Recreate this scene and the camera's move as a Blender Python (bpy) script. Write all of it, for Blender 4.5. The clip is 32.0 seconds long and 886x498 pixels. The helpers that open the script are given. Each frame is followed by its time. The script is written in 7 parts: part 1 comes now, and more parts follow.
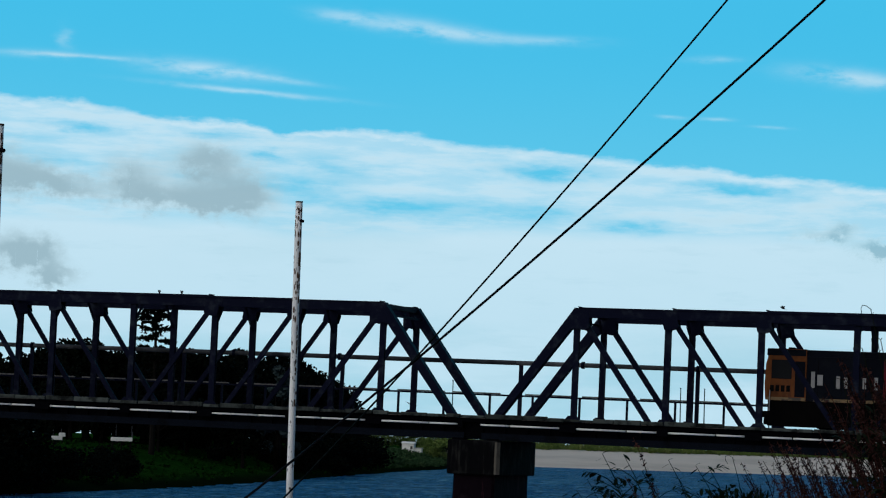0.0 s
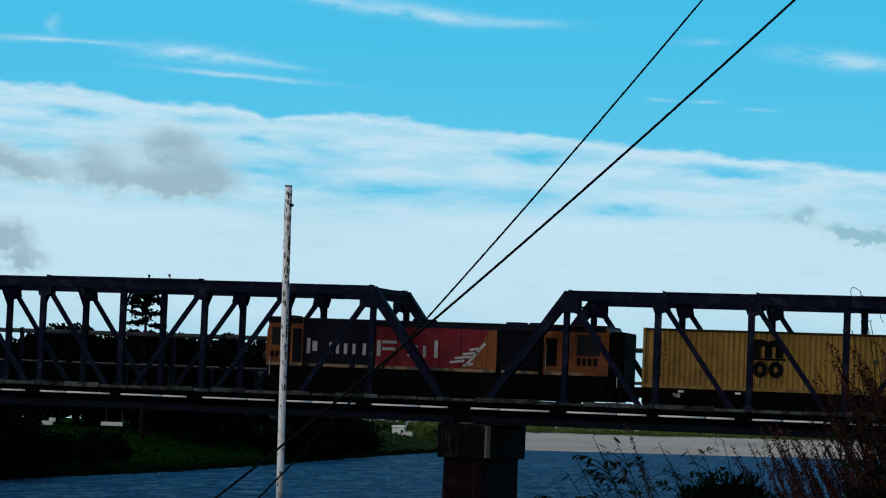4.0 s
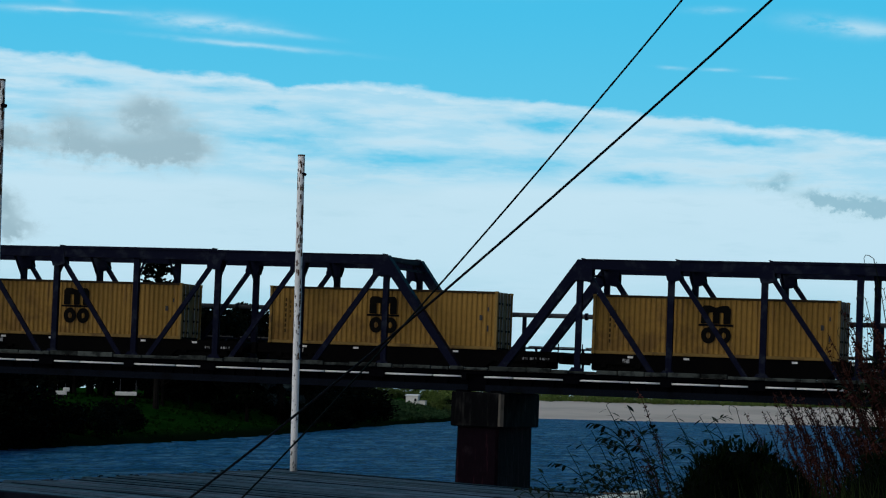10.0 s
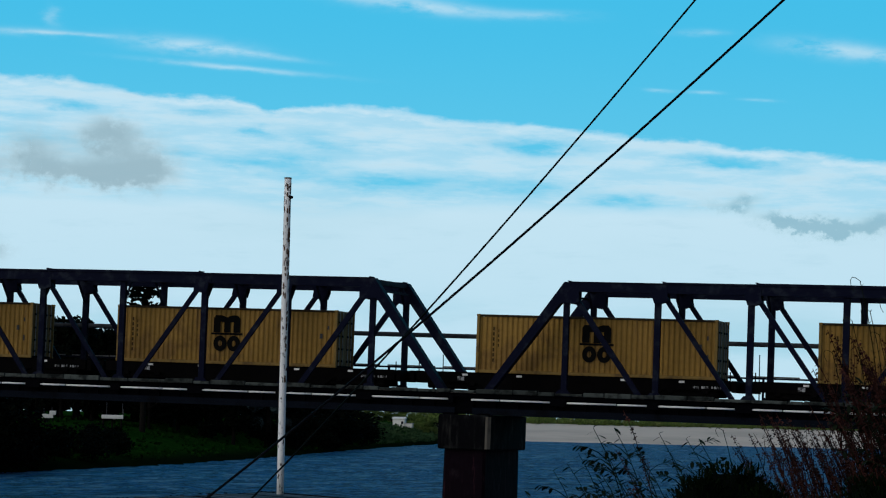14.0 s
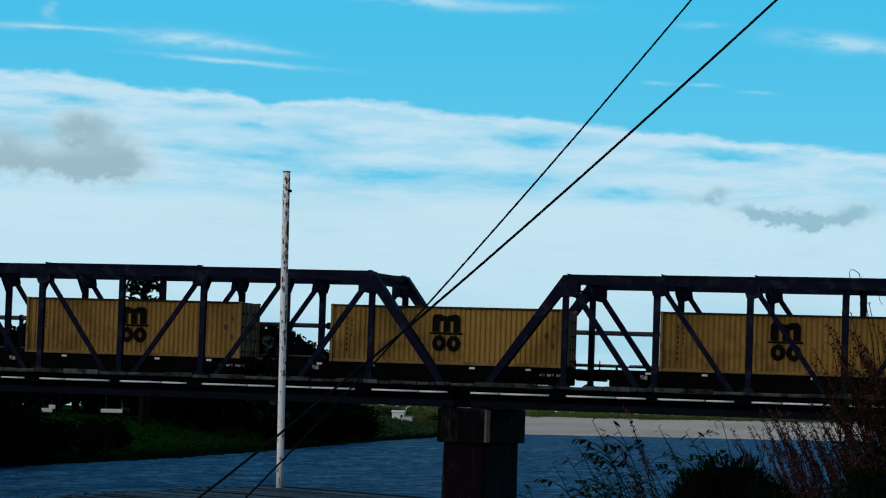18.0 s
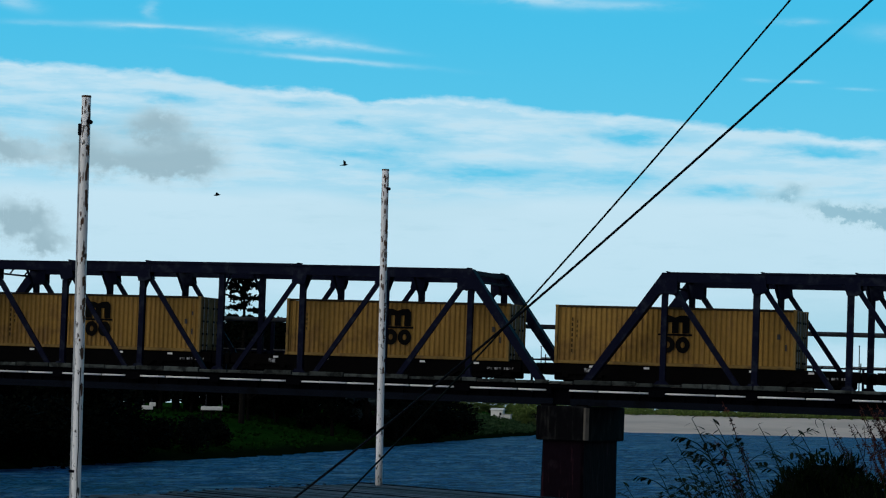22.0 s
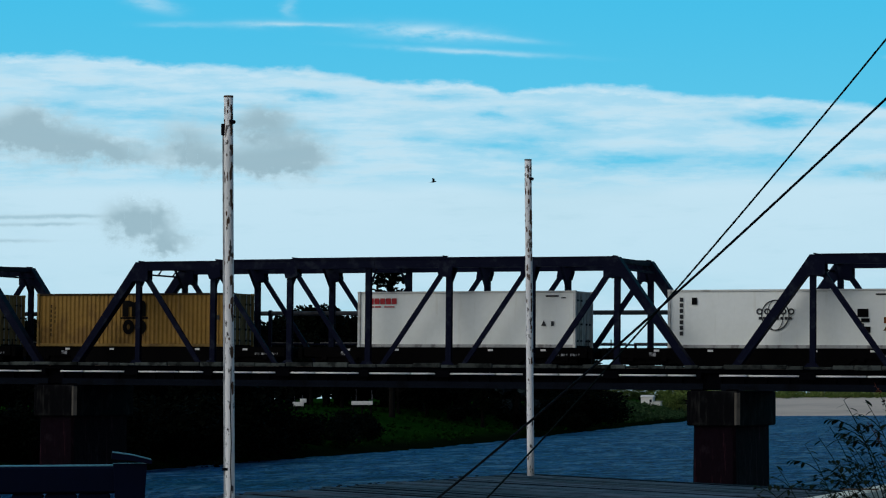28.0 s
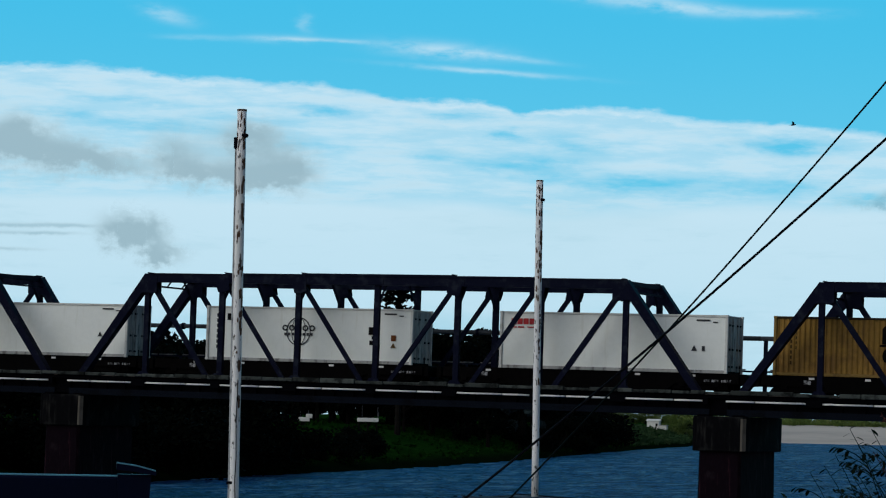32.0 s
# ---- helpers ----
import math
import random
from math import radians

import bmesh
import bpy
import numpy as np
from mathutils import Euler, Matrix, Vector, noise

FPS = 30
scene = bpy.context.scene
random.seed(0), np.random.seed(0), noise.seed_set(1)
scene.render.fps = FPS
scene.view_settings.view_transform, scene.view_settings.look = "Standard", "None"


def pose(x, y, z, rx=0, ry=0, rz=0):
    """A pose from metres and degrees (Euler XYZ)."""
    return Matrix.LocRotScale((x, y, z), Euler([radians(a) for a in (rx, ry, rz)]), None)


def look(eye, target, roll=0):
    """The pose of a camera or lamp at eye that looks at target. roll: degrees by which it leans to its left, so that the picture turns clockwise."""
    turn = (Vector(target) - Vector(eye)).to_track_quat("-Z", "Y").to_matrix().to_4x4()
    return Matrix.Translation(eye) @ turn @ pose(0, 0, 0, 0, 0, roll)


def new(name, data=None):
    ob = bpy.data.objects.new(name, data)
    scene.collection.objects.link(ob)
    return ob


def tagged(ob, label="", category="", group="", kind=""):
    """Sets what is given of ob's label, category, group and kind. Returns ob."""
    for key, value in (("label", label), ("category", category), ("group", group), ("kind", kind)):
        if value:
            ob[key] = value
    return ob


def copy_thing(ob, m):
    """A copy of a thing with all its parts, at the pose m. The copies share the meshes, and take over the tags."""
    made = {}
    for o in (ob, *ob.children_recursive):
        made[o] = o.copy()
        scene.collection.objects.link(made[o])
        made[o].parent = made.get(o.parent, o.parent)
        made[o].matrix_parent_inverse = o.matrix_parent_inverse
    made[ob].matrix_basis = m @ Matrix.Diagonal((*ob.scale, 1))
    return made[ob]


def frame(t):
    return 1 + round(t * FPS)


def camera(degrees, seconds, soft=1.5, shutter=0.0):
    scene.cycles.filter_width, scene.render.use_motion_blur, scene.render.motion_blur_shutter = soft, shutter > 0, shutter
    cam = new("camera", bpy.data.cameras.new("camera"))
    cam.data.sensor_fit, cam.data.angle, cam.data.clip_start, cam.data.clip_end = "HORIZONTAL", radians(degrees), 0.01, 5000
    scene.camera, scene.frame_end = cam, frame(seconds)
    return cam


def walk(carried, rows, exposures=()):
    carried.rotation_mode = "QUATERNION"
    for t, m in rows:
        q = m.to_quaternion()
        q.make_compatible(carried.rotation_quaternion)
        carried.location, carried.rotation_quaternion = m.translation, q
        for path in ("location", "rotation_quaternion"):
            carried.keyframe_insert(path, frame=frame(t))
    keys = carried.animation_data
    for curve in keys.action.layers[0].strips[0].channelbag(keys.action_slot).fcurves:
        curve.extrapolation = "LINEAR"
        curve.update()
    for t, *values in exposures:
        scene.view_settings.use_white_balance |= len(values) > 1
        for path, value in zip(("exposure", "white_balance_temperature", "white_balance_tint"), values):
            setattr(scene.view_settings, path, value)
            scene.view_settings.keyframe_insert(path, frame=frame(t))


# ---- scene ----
cam = camera(18.92, 32.0, soft=1.15)
EYE = (40.44, -124.41, 0.0)
ROWS = [
    (0.0, 18.486, 4.189, -1.786), (0.5, 18.434, 4.289, -1.797), (1.0, 18.417, 4.359, -1.773), (1.5, 18.471, 4.048, -1.944),
    (2.0, 18.438, 3.875, -1.723), (2.5, 18.373, 3.748, -1.605), (3.0, 18.288, 3.778, -1.590), (3.5, 18.238, 3.927, -1.591),
    (5.5, 18.494, 3.380, -1.560), (6.0, 18.366, 3.751, -1.566), (6.5, 18.403, 3.675, -1.575), (7.0, 18.753, 3.440, -1.610),
    (7.5, 18.501, 3.868, -1.472), (8.0, 18.489, 3.741, -1.475), (8.5, 18.510, 3.724, -1.475), (9.0, 18.472, 3.725, -1.430),
    (9.5, 18.510, 3.675, -1.460), (10.0, 18.570, 3.163, -1.417), (10.5, 18.588, 2.821, -1.412), (11.0, 18.433, 3.188, -1.406),
    (11.5, 18.437, 3.381, -1.428), (12.0, 18.416, 3.443, -1.439), (12.5, 18.376, 3.703, -1.441), (13.0, 18.436, 3.685, -1.448),
    (13.5, 18.321, 3.740, -1.456), (14.0, 18.286, 3.658, -1.340), (14.5, 18.273, 3.605, -1.248), (16.5, 18.243, 3.695, -1.288),
    (17.0, 18.266, 3.548, -1.217), (17.5, 18.250, 3.488, -1.225), (18.0, 18.271, 3.514, -1.210), (18.5, 18.276, 3.728, -1.189),
    (19.0, 18.282, 3.635, -1.205), (19.5, 18.682, 3.382, -1.233), (20.0, 19.271, 2.975, -1.167), (20.5, 19.637, 3.216, -1.196),
    (21.0, 20.151, 3.505, -1.261), (21.5, 20.234, 3.531, -1.272), (22.0, 20.398, 3.420, -1.277), (22.5, 20.658, 3.642, -1.336),
    (23.0, 21.150, 3.561, -1.355), (23.5, 21.334, 2.144, -1.026), (24.0, 21.309, 1.838, -0.784), (24.5, 21.177, 1.988, -0.738),
    (25.0, 21.705, 2.532, -0.786), (25.5, 22.143, 2.507, -0.720), (27.5, 23.432, 2.256, -0.027), (28.0, 23.618, 3.189, 0.283),
    (28.5, 23.945, 2.979, -0.147), (29.0, 24.084, 3.479, -0.880), (29.5, 24.012, 3.535, -1.055), (30.0, 23.854, 3.534, -1.187),
    (30.5, 23.766, 3.627, -1.137), (31.0, 23.850, 3.716, -1.138), (31.5, 23.760, 3.651, -1.150), (32.0, 23.746, 3.591, -1.142)]
walk(cam, [(t, pose(*EYE, 90 + pitch, roll, yaw)) for t, yaw, pitch, roll in ROWS])

# ---------------------------------------------------------------- light
SUN_ELEVATION, SUN_AZIMUTH = 32.0, 214.0     # azimuth clockwise from +Y: behind the camera, on its left
world = bpy.data.worlds.new("sky")
scene.world = world
world.use_nodes = True
wt = world.node_tree
sky = wt.nodes.new("ShaderNodeTexSky")
sky.sky_type, sky.sun_disc = "NISHITA", False
sky.sun_elevation, sky.sun_rotation = radians(SUN_ELEVATION), radians(SUN_AZIMUTH)
wt.links.new(sky.outputs[0], wt.nodes["Background"].inputs[0])
wt.nodes["Background"].inputs[1].default_value = 0.055
sun_data = bpy.data.lights.new("sun", "SUN")
sun_data.energy, sun_data.angle, sun_data.color = 0.95, radians(70), (0.92, 0.97, 1.0)
sun = new("sun", sun_data)
az = radians(SUN_AZIMUTH)
sun_way = Vector((math.sin(az) * math.cos(radians(SUN_ELEVATION)), math.cos(az) * math.cos(radians(SUN_ELEVATION)), math.sin(radians(SUN_ELEVATION))))
sun.matrix_world = look(sun_way * 300, (0, 0, 0))
scene.view_settings.exposure = 0.0

# ---------------------------------------------------------------- materials
def link(tree, a, b):
    tree.links.new(a, b)


def mathn(tree, op, a, b=None, c=None, clamp=False):
    n = tree.nodes.new("ShaderNodeMath")
    n.operation, n.use_clamp = op, clamp
    for i, v in enumerate((a, b, c)):
        if v is None:
            continue
        if isinstance(v, (int, float)):
            n.inputs[i].default_value = v
        else:
            tree.links.new(v, n.inputs[i])
    return n.outputs[0]


def mixc(tree, fac, a, b):
    n = tree.nodes.new("ShaderNodeMix")
    n.data_type = "RGBA"
    for sock, v in ((n.inputs[0], fac), (n.inputs[6], a), (n.inputs[7], b)):
        if isinstance(v, (int, float)):
            sock.default_value = v
        elif isinstance(v, tuple):
            sock.default_value = (*v[:3], 1)
        else:
            tree.links.new(v, sock)
    return n.outputs[2]


def noisen(tree, vec, scale, detail=4.0, rough=0.55):
    n = tree.nodes.new("ShaderNodeTexNoise")
    n.inputs["Scale"].default_value, n.inputs["Detail"].default_value, n.inputs["Roughness"].default_value = scale, detail, rough
    if vec is not None:
        tree.links.new(vec, n.inputs["Vector"])
    return n.outputs[0]


def ramp(tree, fac, lo, hi):
    n = tree.nodes.new("ShaderNodeMapRange")
    n.interpolation_type = "SMOOTHSTEP"
    tree.links.new(fac, n.inputs[0])
    n.inputs[1].default_value, n.inputs[2].default_value = lo, hi
    return n.outputs[0]


def scaled(tree, vec, s):
    n = tree.nodes.new("ShaderNodeMapping")
    n.inputs["Scale"].default_value = s
    tree.links.new(vec, n.inputs["Vector"])
    return n.outputs[0]


def surface(name, base, second=None, rough=0.6, metal=0.0, grain=6.0, stain=0.6, amount=0.6, bump=0.15, depth=0.01,
            streak=None, stretch=(1, 1, 1), spec=0.5, per_piece=0.0, stain_lo=0.5, stain_hi=0.66, mottle=0.35):
    """A weathered surface: base colour, a second colour in stains, fine grain, optional vertical streaks of a third colour."""
    m = bpy.data.materials.new(name)
    m.use_nodes = True
    t = m.node_tree
    p = t.nodes["Principled BSDF"]
    vec = scaled(t, t.nodes.new("ShaderNodeTexCoord").outputs["Object"], stretch)
    second = second or tuple(c * 0.6 for c in base)
    fine = noisen(t, vec, grain, 6.0, 0.65)
    big = noisen(t, vec, stain, 5.0, 0.6)
    col = mixc(t, mathn(t, "MULTIPLY", ramp(t, big, stain_lo, stain_hi), amount), base, second)
    if streak:
        sv = scaled(t, t.nodes.new("ShaderNodeTexCoord").outputs["Object"], (3.0, 3.0, 0.25))
        col = mixc(t, mathn(t, "MULTIPLY", ramp(t, noisen(t, sv, 1.3, 5.0, 0.7), 0.55, 0.72), 0.85), col, streak)
    col = mixc(t, mathn(t, "MULTIPLY", ramp(t, fine, 0.35, 0.75), mottle), col, tuple(c * 0.55 for c in base))
    if per_piece:
        info = t.nodes.new("ShaderNodeObjectInfo")
        hsv = t.nodes.new("ShaderNodeHueSaturation")
        t.links.new(col, hsv.inputs["Color"])
        t.links.new(mathn(t, "MULTIPLY_ADD", info.outputs["Random"], per_piece * 2, 1 - per_piece), hsv.inputs["Value"])
        col = hsv.outputs[0]
    t.links.new(col, p.inputs["Base Color"])
    t.links.new(mathn(t, "MULTIPLY_ADD", fine, 0.3, rough - 0.15, clamp=True), p.inputs["Roughness"])
    p.inputs["Metallic"].default_value = metal
    p.inputs["Specular IOR Level"].default_value = spec
    if bump:
        b = t.nodes.new("ShaderNodeBump")
        b.inputs["Strength"].default_value, b.inputs["Distance"].default_value = bump, depth
        t.links.new(fine, b.inputs["Height"])
        t.links.new(b.outputs[0], p.inputs["Normal"])
    return m


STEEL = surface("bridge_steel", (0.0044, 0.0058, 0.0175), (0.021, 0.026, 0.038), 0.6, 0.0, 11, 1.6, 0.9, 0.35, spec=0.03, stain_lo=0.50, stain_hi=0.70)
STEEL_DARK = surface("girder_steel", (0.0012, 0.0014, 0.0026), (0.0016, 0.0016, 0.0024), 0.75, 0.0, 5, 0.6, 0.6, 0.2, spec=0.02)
RUST = surface("rusty_flange", (0.0040, 0.0062, 0.0110), (0.0020, 0.0026, 0.0036), 0.75, 0.0, 6, 0.9, 0.8, 0.3, spec=0.03)
WALK_TIMBER = surface("weathered_deck_timber", (0.058, 0.066, 0.060), (0.006, 0.007, 0.007), 0.85, 0.0, 9, 1.6, 0.9, 0.5, spec=0.03, per_piece=0.45, stain_lo=0.44, stain_hi=0.62)
PIPE_GREY = surface("grey_footway_pipe", (0.075, 0.078, 0.085), (0.02, 0.02, 0.024), 0.6, 0.0, 8, 0.8, 0.7, 0.1, spec=0.05)
# pale colour stands for light caught on the handrail's top
RAIL_CAP = surface("lit_rail_top", (0.16, 0.155, 0.155), (0.03, 0.03, 0.03), 0.7, 0.0, 9, 1.4, 0.8, 0.2, spec=0.05)
PIPE = surface("galvanised_pipe", (0.82, 0.81, 0.79), (0.5, 0.48, 0.45), 0.45, 0.0, 8, 0.5, 0.5, 0.1)
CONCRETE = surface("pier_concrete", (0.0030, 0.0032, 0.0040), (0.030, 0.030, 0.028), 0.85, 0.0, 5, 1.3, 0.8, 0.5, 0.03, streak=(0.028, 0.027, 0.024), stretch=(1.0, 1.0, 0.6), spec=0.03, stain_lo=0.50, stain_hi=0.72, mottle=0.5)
# much paler copy of the pier concrete, for a corner that catches light
CONCRETE_LIT_EDGE = surface("lit_pier_edge_concrete", (0.12, 0.105, 0.085), (0.05, 0.042, 0.035), 0.85, 0.0, 3, 0.8, 0.7, 0.4, 0.02, spec=0.03)
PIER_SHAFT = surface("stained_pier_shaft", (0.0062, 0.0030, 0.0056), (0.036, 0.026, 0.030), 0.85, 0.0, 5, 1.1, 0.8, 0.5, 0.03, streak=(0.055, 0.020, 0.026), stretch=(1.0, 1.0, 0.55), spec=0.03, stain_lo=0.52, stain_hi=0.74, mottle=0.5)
RAIL = surface("rail_steel", (0.12, 0.10, 0.09), (0.08, 0.05, 0.03), 0.45, 0.6, 8, 2, 0.6, 0.1)
SLEEPER = surface("sleeper_timber", (0.009, 0.0078, 0.0072), None, 0.9, 0.0, 9, 1.5, 0.6, 0.3, spec=0.03, per_piece=0.3)
YELLOW = surface("yellow_container_paint", (0.290, 0.160, 0.029), (0.150, 0.076, 0.019), 0.55, 0.0, 4, 0.5, 0.7, 0.12, streak=(0.17, 0.090, 0.030), spec=0.2)
YELLOW_FRAME = surface("yellow_frame_paint", (0.24, 0.145, 0.034), (0.09, 0.05, 0.02), 0.6, 0.0, 6, 1.2, 0.8, 0.15, spec=0.2)
# dark brown for the top rails of the yellow boxes
DARK_RAIL = surface("dark_top_rail", (0.035, 0.024, 0.012), (0.012, 0.010, 0.008), 0.7, 0.0, 6, 1.0, 0.7, 0.2, spec=0.1)
# door ends, a darker yellow than the side walls
YELLOW_DOOR = surface("dark_yellow_door", (0.20, 0.125, 0.034), (0.08, 0.05, 0.02), 0.6, 0.0, 5, 1.5, 0.8, 0.1, spec=0.1)
WHITE_BOX = surface("white_reefer_paint", (0.86, 0.88, 0.82), (0.79, 0.81, 0.74), 0.5, 0.0, 4, 0.4, 0.5, 0.06, streak=(0.78, 0.79, 0.71), spec=0.3, mottle=0.08)
WHITE_FRAME = surface("white_frame_paint", (0.66, 0.66, 0.61), (0.30, 0.28, 0.25), 0.55, 0.0, 5, 1.0, 0.7, 0.1, spec=0.3, mottle=0.2)
DOOR_GREY = surface("grimy_door_metal", (0.40, 0.40, 0.38), (0.08, 0.075, 0.07), 0.55, 0.0, 6, 2.2, 0.85, 0.15, stretch=(1, 1, 0.35))
BLACK_PAINT = surface("black_paint", (0.0025, 0.0025, 0.003), (0.0045, 0.004, 0.004), 0.7, 0.0, 6, 1.0, 0.5, 0.1, spec=0.03)
LOGO_BLACK = surface("black_vinyl_mark", (0.005, 0.005, 0.005), (0.012, 0.009, 0.006), 0.6, 0.0, 5, 0.8, 0.6, 0.05, spec=0.02)
SERIAL_DARK = surface("faded_dark_mark", (0.045, 0.028, 0.010), (0.10, 0.06, 0.02), 0.6, 0.0, 5, 2.0, 0.8, 0.05, spec=0.05)
LOGO_RED = surface("red_vinyl_mark", (0.45, 0.03, 0.035), (0.35, 0.05, 0.05), 0.6, 0.0, 5, 0.8, 0.4, 0.05, spec=0.2)
LOGO_GREY = surface("grey_vinyl_mark", (0.035, 0.036, 0.038), None, 0.6, 0.0, 5, 0.8, 0.4, 0.05, spec=0.2)
LOGO_WHITE = surface("white_vinyl_mark", (0.34, 0.33, 0.32), (0.2, 0.19, 0.19), 0.6, 0.0, 5, 0.6, 0.6, 0.05, spec=0.2)
LOCO_ORANGE = surface("orange_loco_paint", (0.175, 0.052, 0.012), (0.045, 0.016, 0.007), 0.5, 0.0, 5, 1.1, 0.75, 0.08, streak=(0.085, 0.030, 0.014), spec=0.1, stain_lo=0.42, stain_hi=0.66)
LOCO_RED = surface("red_loco_paint", (0.145, 0.0065, 0.014), (0.055, 0.004, 0.008), 0.5, 0.0, 5, 1.0, 0.75, 0.08, streak=(0.08, 0.006, 0.012), spec=0.1, stain_lo=0.42, stain_hi=0.66)
LOCO_DARK = surface("charcoal_loco_paint", (0.0045, 0.0060, 0.0105), (0.0085, 0.010, 0.014), 0.55, 0.0, 5, 0.9, 0.6, 0.08, spec=0.03)
LOCO_SILL = surface("faded_sill_stripe", (0.20, 0.12, 0.045), (0.02, 0.016, 0.014), 0.6, 0.0, 6, 1.6, 0.95, 0.08, stain_lo=0.46, stain_hi=0.54)
GLASS_DARK = surface("cab_glass", (0.006, 0.007, 0.009), None, 0.45, 0.0, 4, 1.0, 0.2, 0.0, spec=0.08)
UNDERFRAME = surface("wagon_underframe", (0.001925, 0.00175, 0.001925), (0.0035, 0.0028, 0.0028), 0.75, 0.0, 6, 1.0, 0.6, 0.2, spec=0.03)
POLE_WHITE = surface("flaking_white_paint", (0.86, 0.85, 0.83), (0.05, 0.042, 0.036), 0.6, 0.0, 20, 15.0, 1.0, 0.3, 0.004, stretch=(1.5, 1.5, 0.5), spec=0.3, stain_lo=0.585, stain_hi=0.615, mottle=0.12)
FACE_WHITE = surface("stained_white_boards", (0.72, 0.71, 0.60), (0.36, 0.32, 0.23), 0.75, 0.0, 9, 1.5, 0.9, 0.3, 0.006, streak=(0.38, 0.33, 0.23), spec=0.25, per_piece=0.08, stain_lo=0.50, stain_hi=0.68)
FACE_RUST = surface("rust_patch", (0.135, 0.078, 0.050), (0.045, 0.030, 0.022), 0.85, 0.0, 12, 4, 0.8, 0.3, spec=0.2)
PLANK = surface("grey_wharf_planks", (0.044, 0.062, 0.090), (0.007, 0.011, 0.019), 0.75, 0.0, 12, 2.4, 0.95, 0.6, 0.008, stretch=(0.20, 3.4, 1), spec=0.2, per_piece=0.6, stain_lo=0.42, stain_hi=0.60)
FASCIA = surface("dark_wharf_fascia", (0.0055, 0.0070, 0.0135), (0.0028, 0.0028, 0.0042), 0.75, 0.0, 8, 1.2, 0.6, 0.3, spec=0.03)
CABLE = surface("black_cable", (0.0028, 0.0024, 0.0050), None, 0.6, 0.0, 20, 3, 0.4, 0.1, spec=0.03)
CABLE_GREEN = surface("dark_green_rope", (0.0045, 0.0095, 0.0105), None, 0.8, 0.0, 30, 3, 0.4, 0.3, spec=0.03)
BENCH_BLUE = surface("dark_blue_bench_paint", (0.0016, 0.0042, 0.018), (0.0030, 0.0065, 0.022), 0.5, 0.0, 12, 3, 0.5, 0.15, spec=0.05)
# skylight on the seat's upper faces, put into a pale blue colour
BENCH_HIGHLIGHT = surface("bench_highlight_blue", (0.095, 0.26, 0.35), (0.20, 0.34, 0.42), 0.5, 0.0, 12, 3, 0.5, 0.15, spec=0.2)
BIRD = surface("dark_feathers", (0.02, 0.02, 0.022), None, 0.9, 0.0, 20, 5, 0.4, 0.1, spec=0.1)
BARK = surface("bark", (0.010, 0.009, 0.008), None, 0.95, 0.0, 6, 1.5, 0.6, 0.4, spec=0.03)
HOUSE_WALL = surface("white_house_wall", (0.8, 0.78, 0.72), (0.7, 0.67, 0.6), 0.8, 0.0, 5, 0.5, 0.4, 0.05, spec=0.2)
CONDUIT = surface("grey_conduit", (0.42, 0.44, 0.45), (0.08, 0.08, 0.08), 0.6, 0.0, 14, 4, 0.8, 0.1, spec=0.2)
STENCIL = surface("worn_white_stencil", (0.40, 0.40, 0.41), (0.02, 0.02, 0.02), 0.7, 0.0, 9, 6, 1.0, 0.1, spec=0.1, stain_lo=0.42, stain_hi=0.56)
POST_GREY = surface("weathered_grey_post", (0.05, 0.10, 0.11), None, 0.7, 0.0, 5, 0.5, 0.4, 0.05, spec=0.1)
HOUSE_ROOF = surface("house_roof", (0.45, 0.44, 0.42), None, 0.8, 0.0, 5, 0.5, 0.4, 0.1, spec=0.2)
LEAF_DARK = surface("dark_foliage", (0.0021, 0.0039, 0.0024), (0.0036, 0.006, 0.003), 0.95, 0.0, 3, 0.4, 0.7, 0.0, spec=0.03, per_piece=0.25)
LEAF_SCRUB = surface("scrub_foliage", (0.10, 0.145, 0.036), (0.17, 0.19, 0.065), 0.9, 0.0, 2, 0.2, 0.8, 0.0, spec=0.03, per_piece=0.3)
# lighter green than the bank's tufts: stronger light put into the colour
LEAF_SPIT_LIT = surface("spit_grass", (0.030, 0.062, 0.026), (0.055, 0.085, 0.035), 0.95, 0.0, 3, 0.3, 0.7, 0.0, spec=0.0, per_piece=0.2)
LEAF_POPLAR = surface("poplar_foliage", (0.040, 0.060, 0.062), (0.020, 0.032, 0.036), 0.95, 0.0, 3, 0.4, 0.7, 0.0, spec=0.0, per_piece=0.2)
LEAF_BANK = surface("bank_foliage", (0.005, 0.024, 0.003), (0.009, 0.036, 0.005), 0.95, 0.0, 3, 0.5, 0.7, 0.0, spec=0.0, per_piece=0.25)
LEAF_BUSH = surface("bush_leaf", (0.0042, 0.0105, 0.0030), (0.0022, 0.0050, 0.0018), 0.9, 0.0, 9, 5, 0.7, 0.0, spec=0.03, per_piece=0.2)
LEAF_WEED = surface("weed_leaf", (0.0115, 0.0175, 0.0085), (0.0048, 0.0068, 0.0044), 0.8, 0.0, 9, 3, 0.7, 0.0, spec=0.03, per_piece=0.4)
STALK_RED = surface("reddish_dock_stalk", (0.060, 0.021, 0.016), (0.018, 0.0085, 0.0085), 0.85, 0.0, 14, 6, 0.8, 0.0, spec=0.03, per_piece=0.45, stain_lo=0.42, stain_hi=0.6)
GRASS_BLADE = surface("bank_grass_blade", (0.0126, 0.0215, 0.0063), (0.030, 0.030, 0.0115), 0.85, 0.0, 8, 2, 0.7, 0.0, spec=0.03, per_piece=0.3)


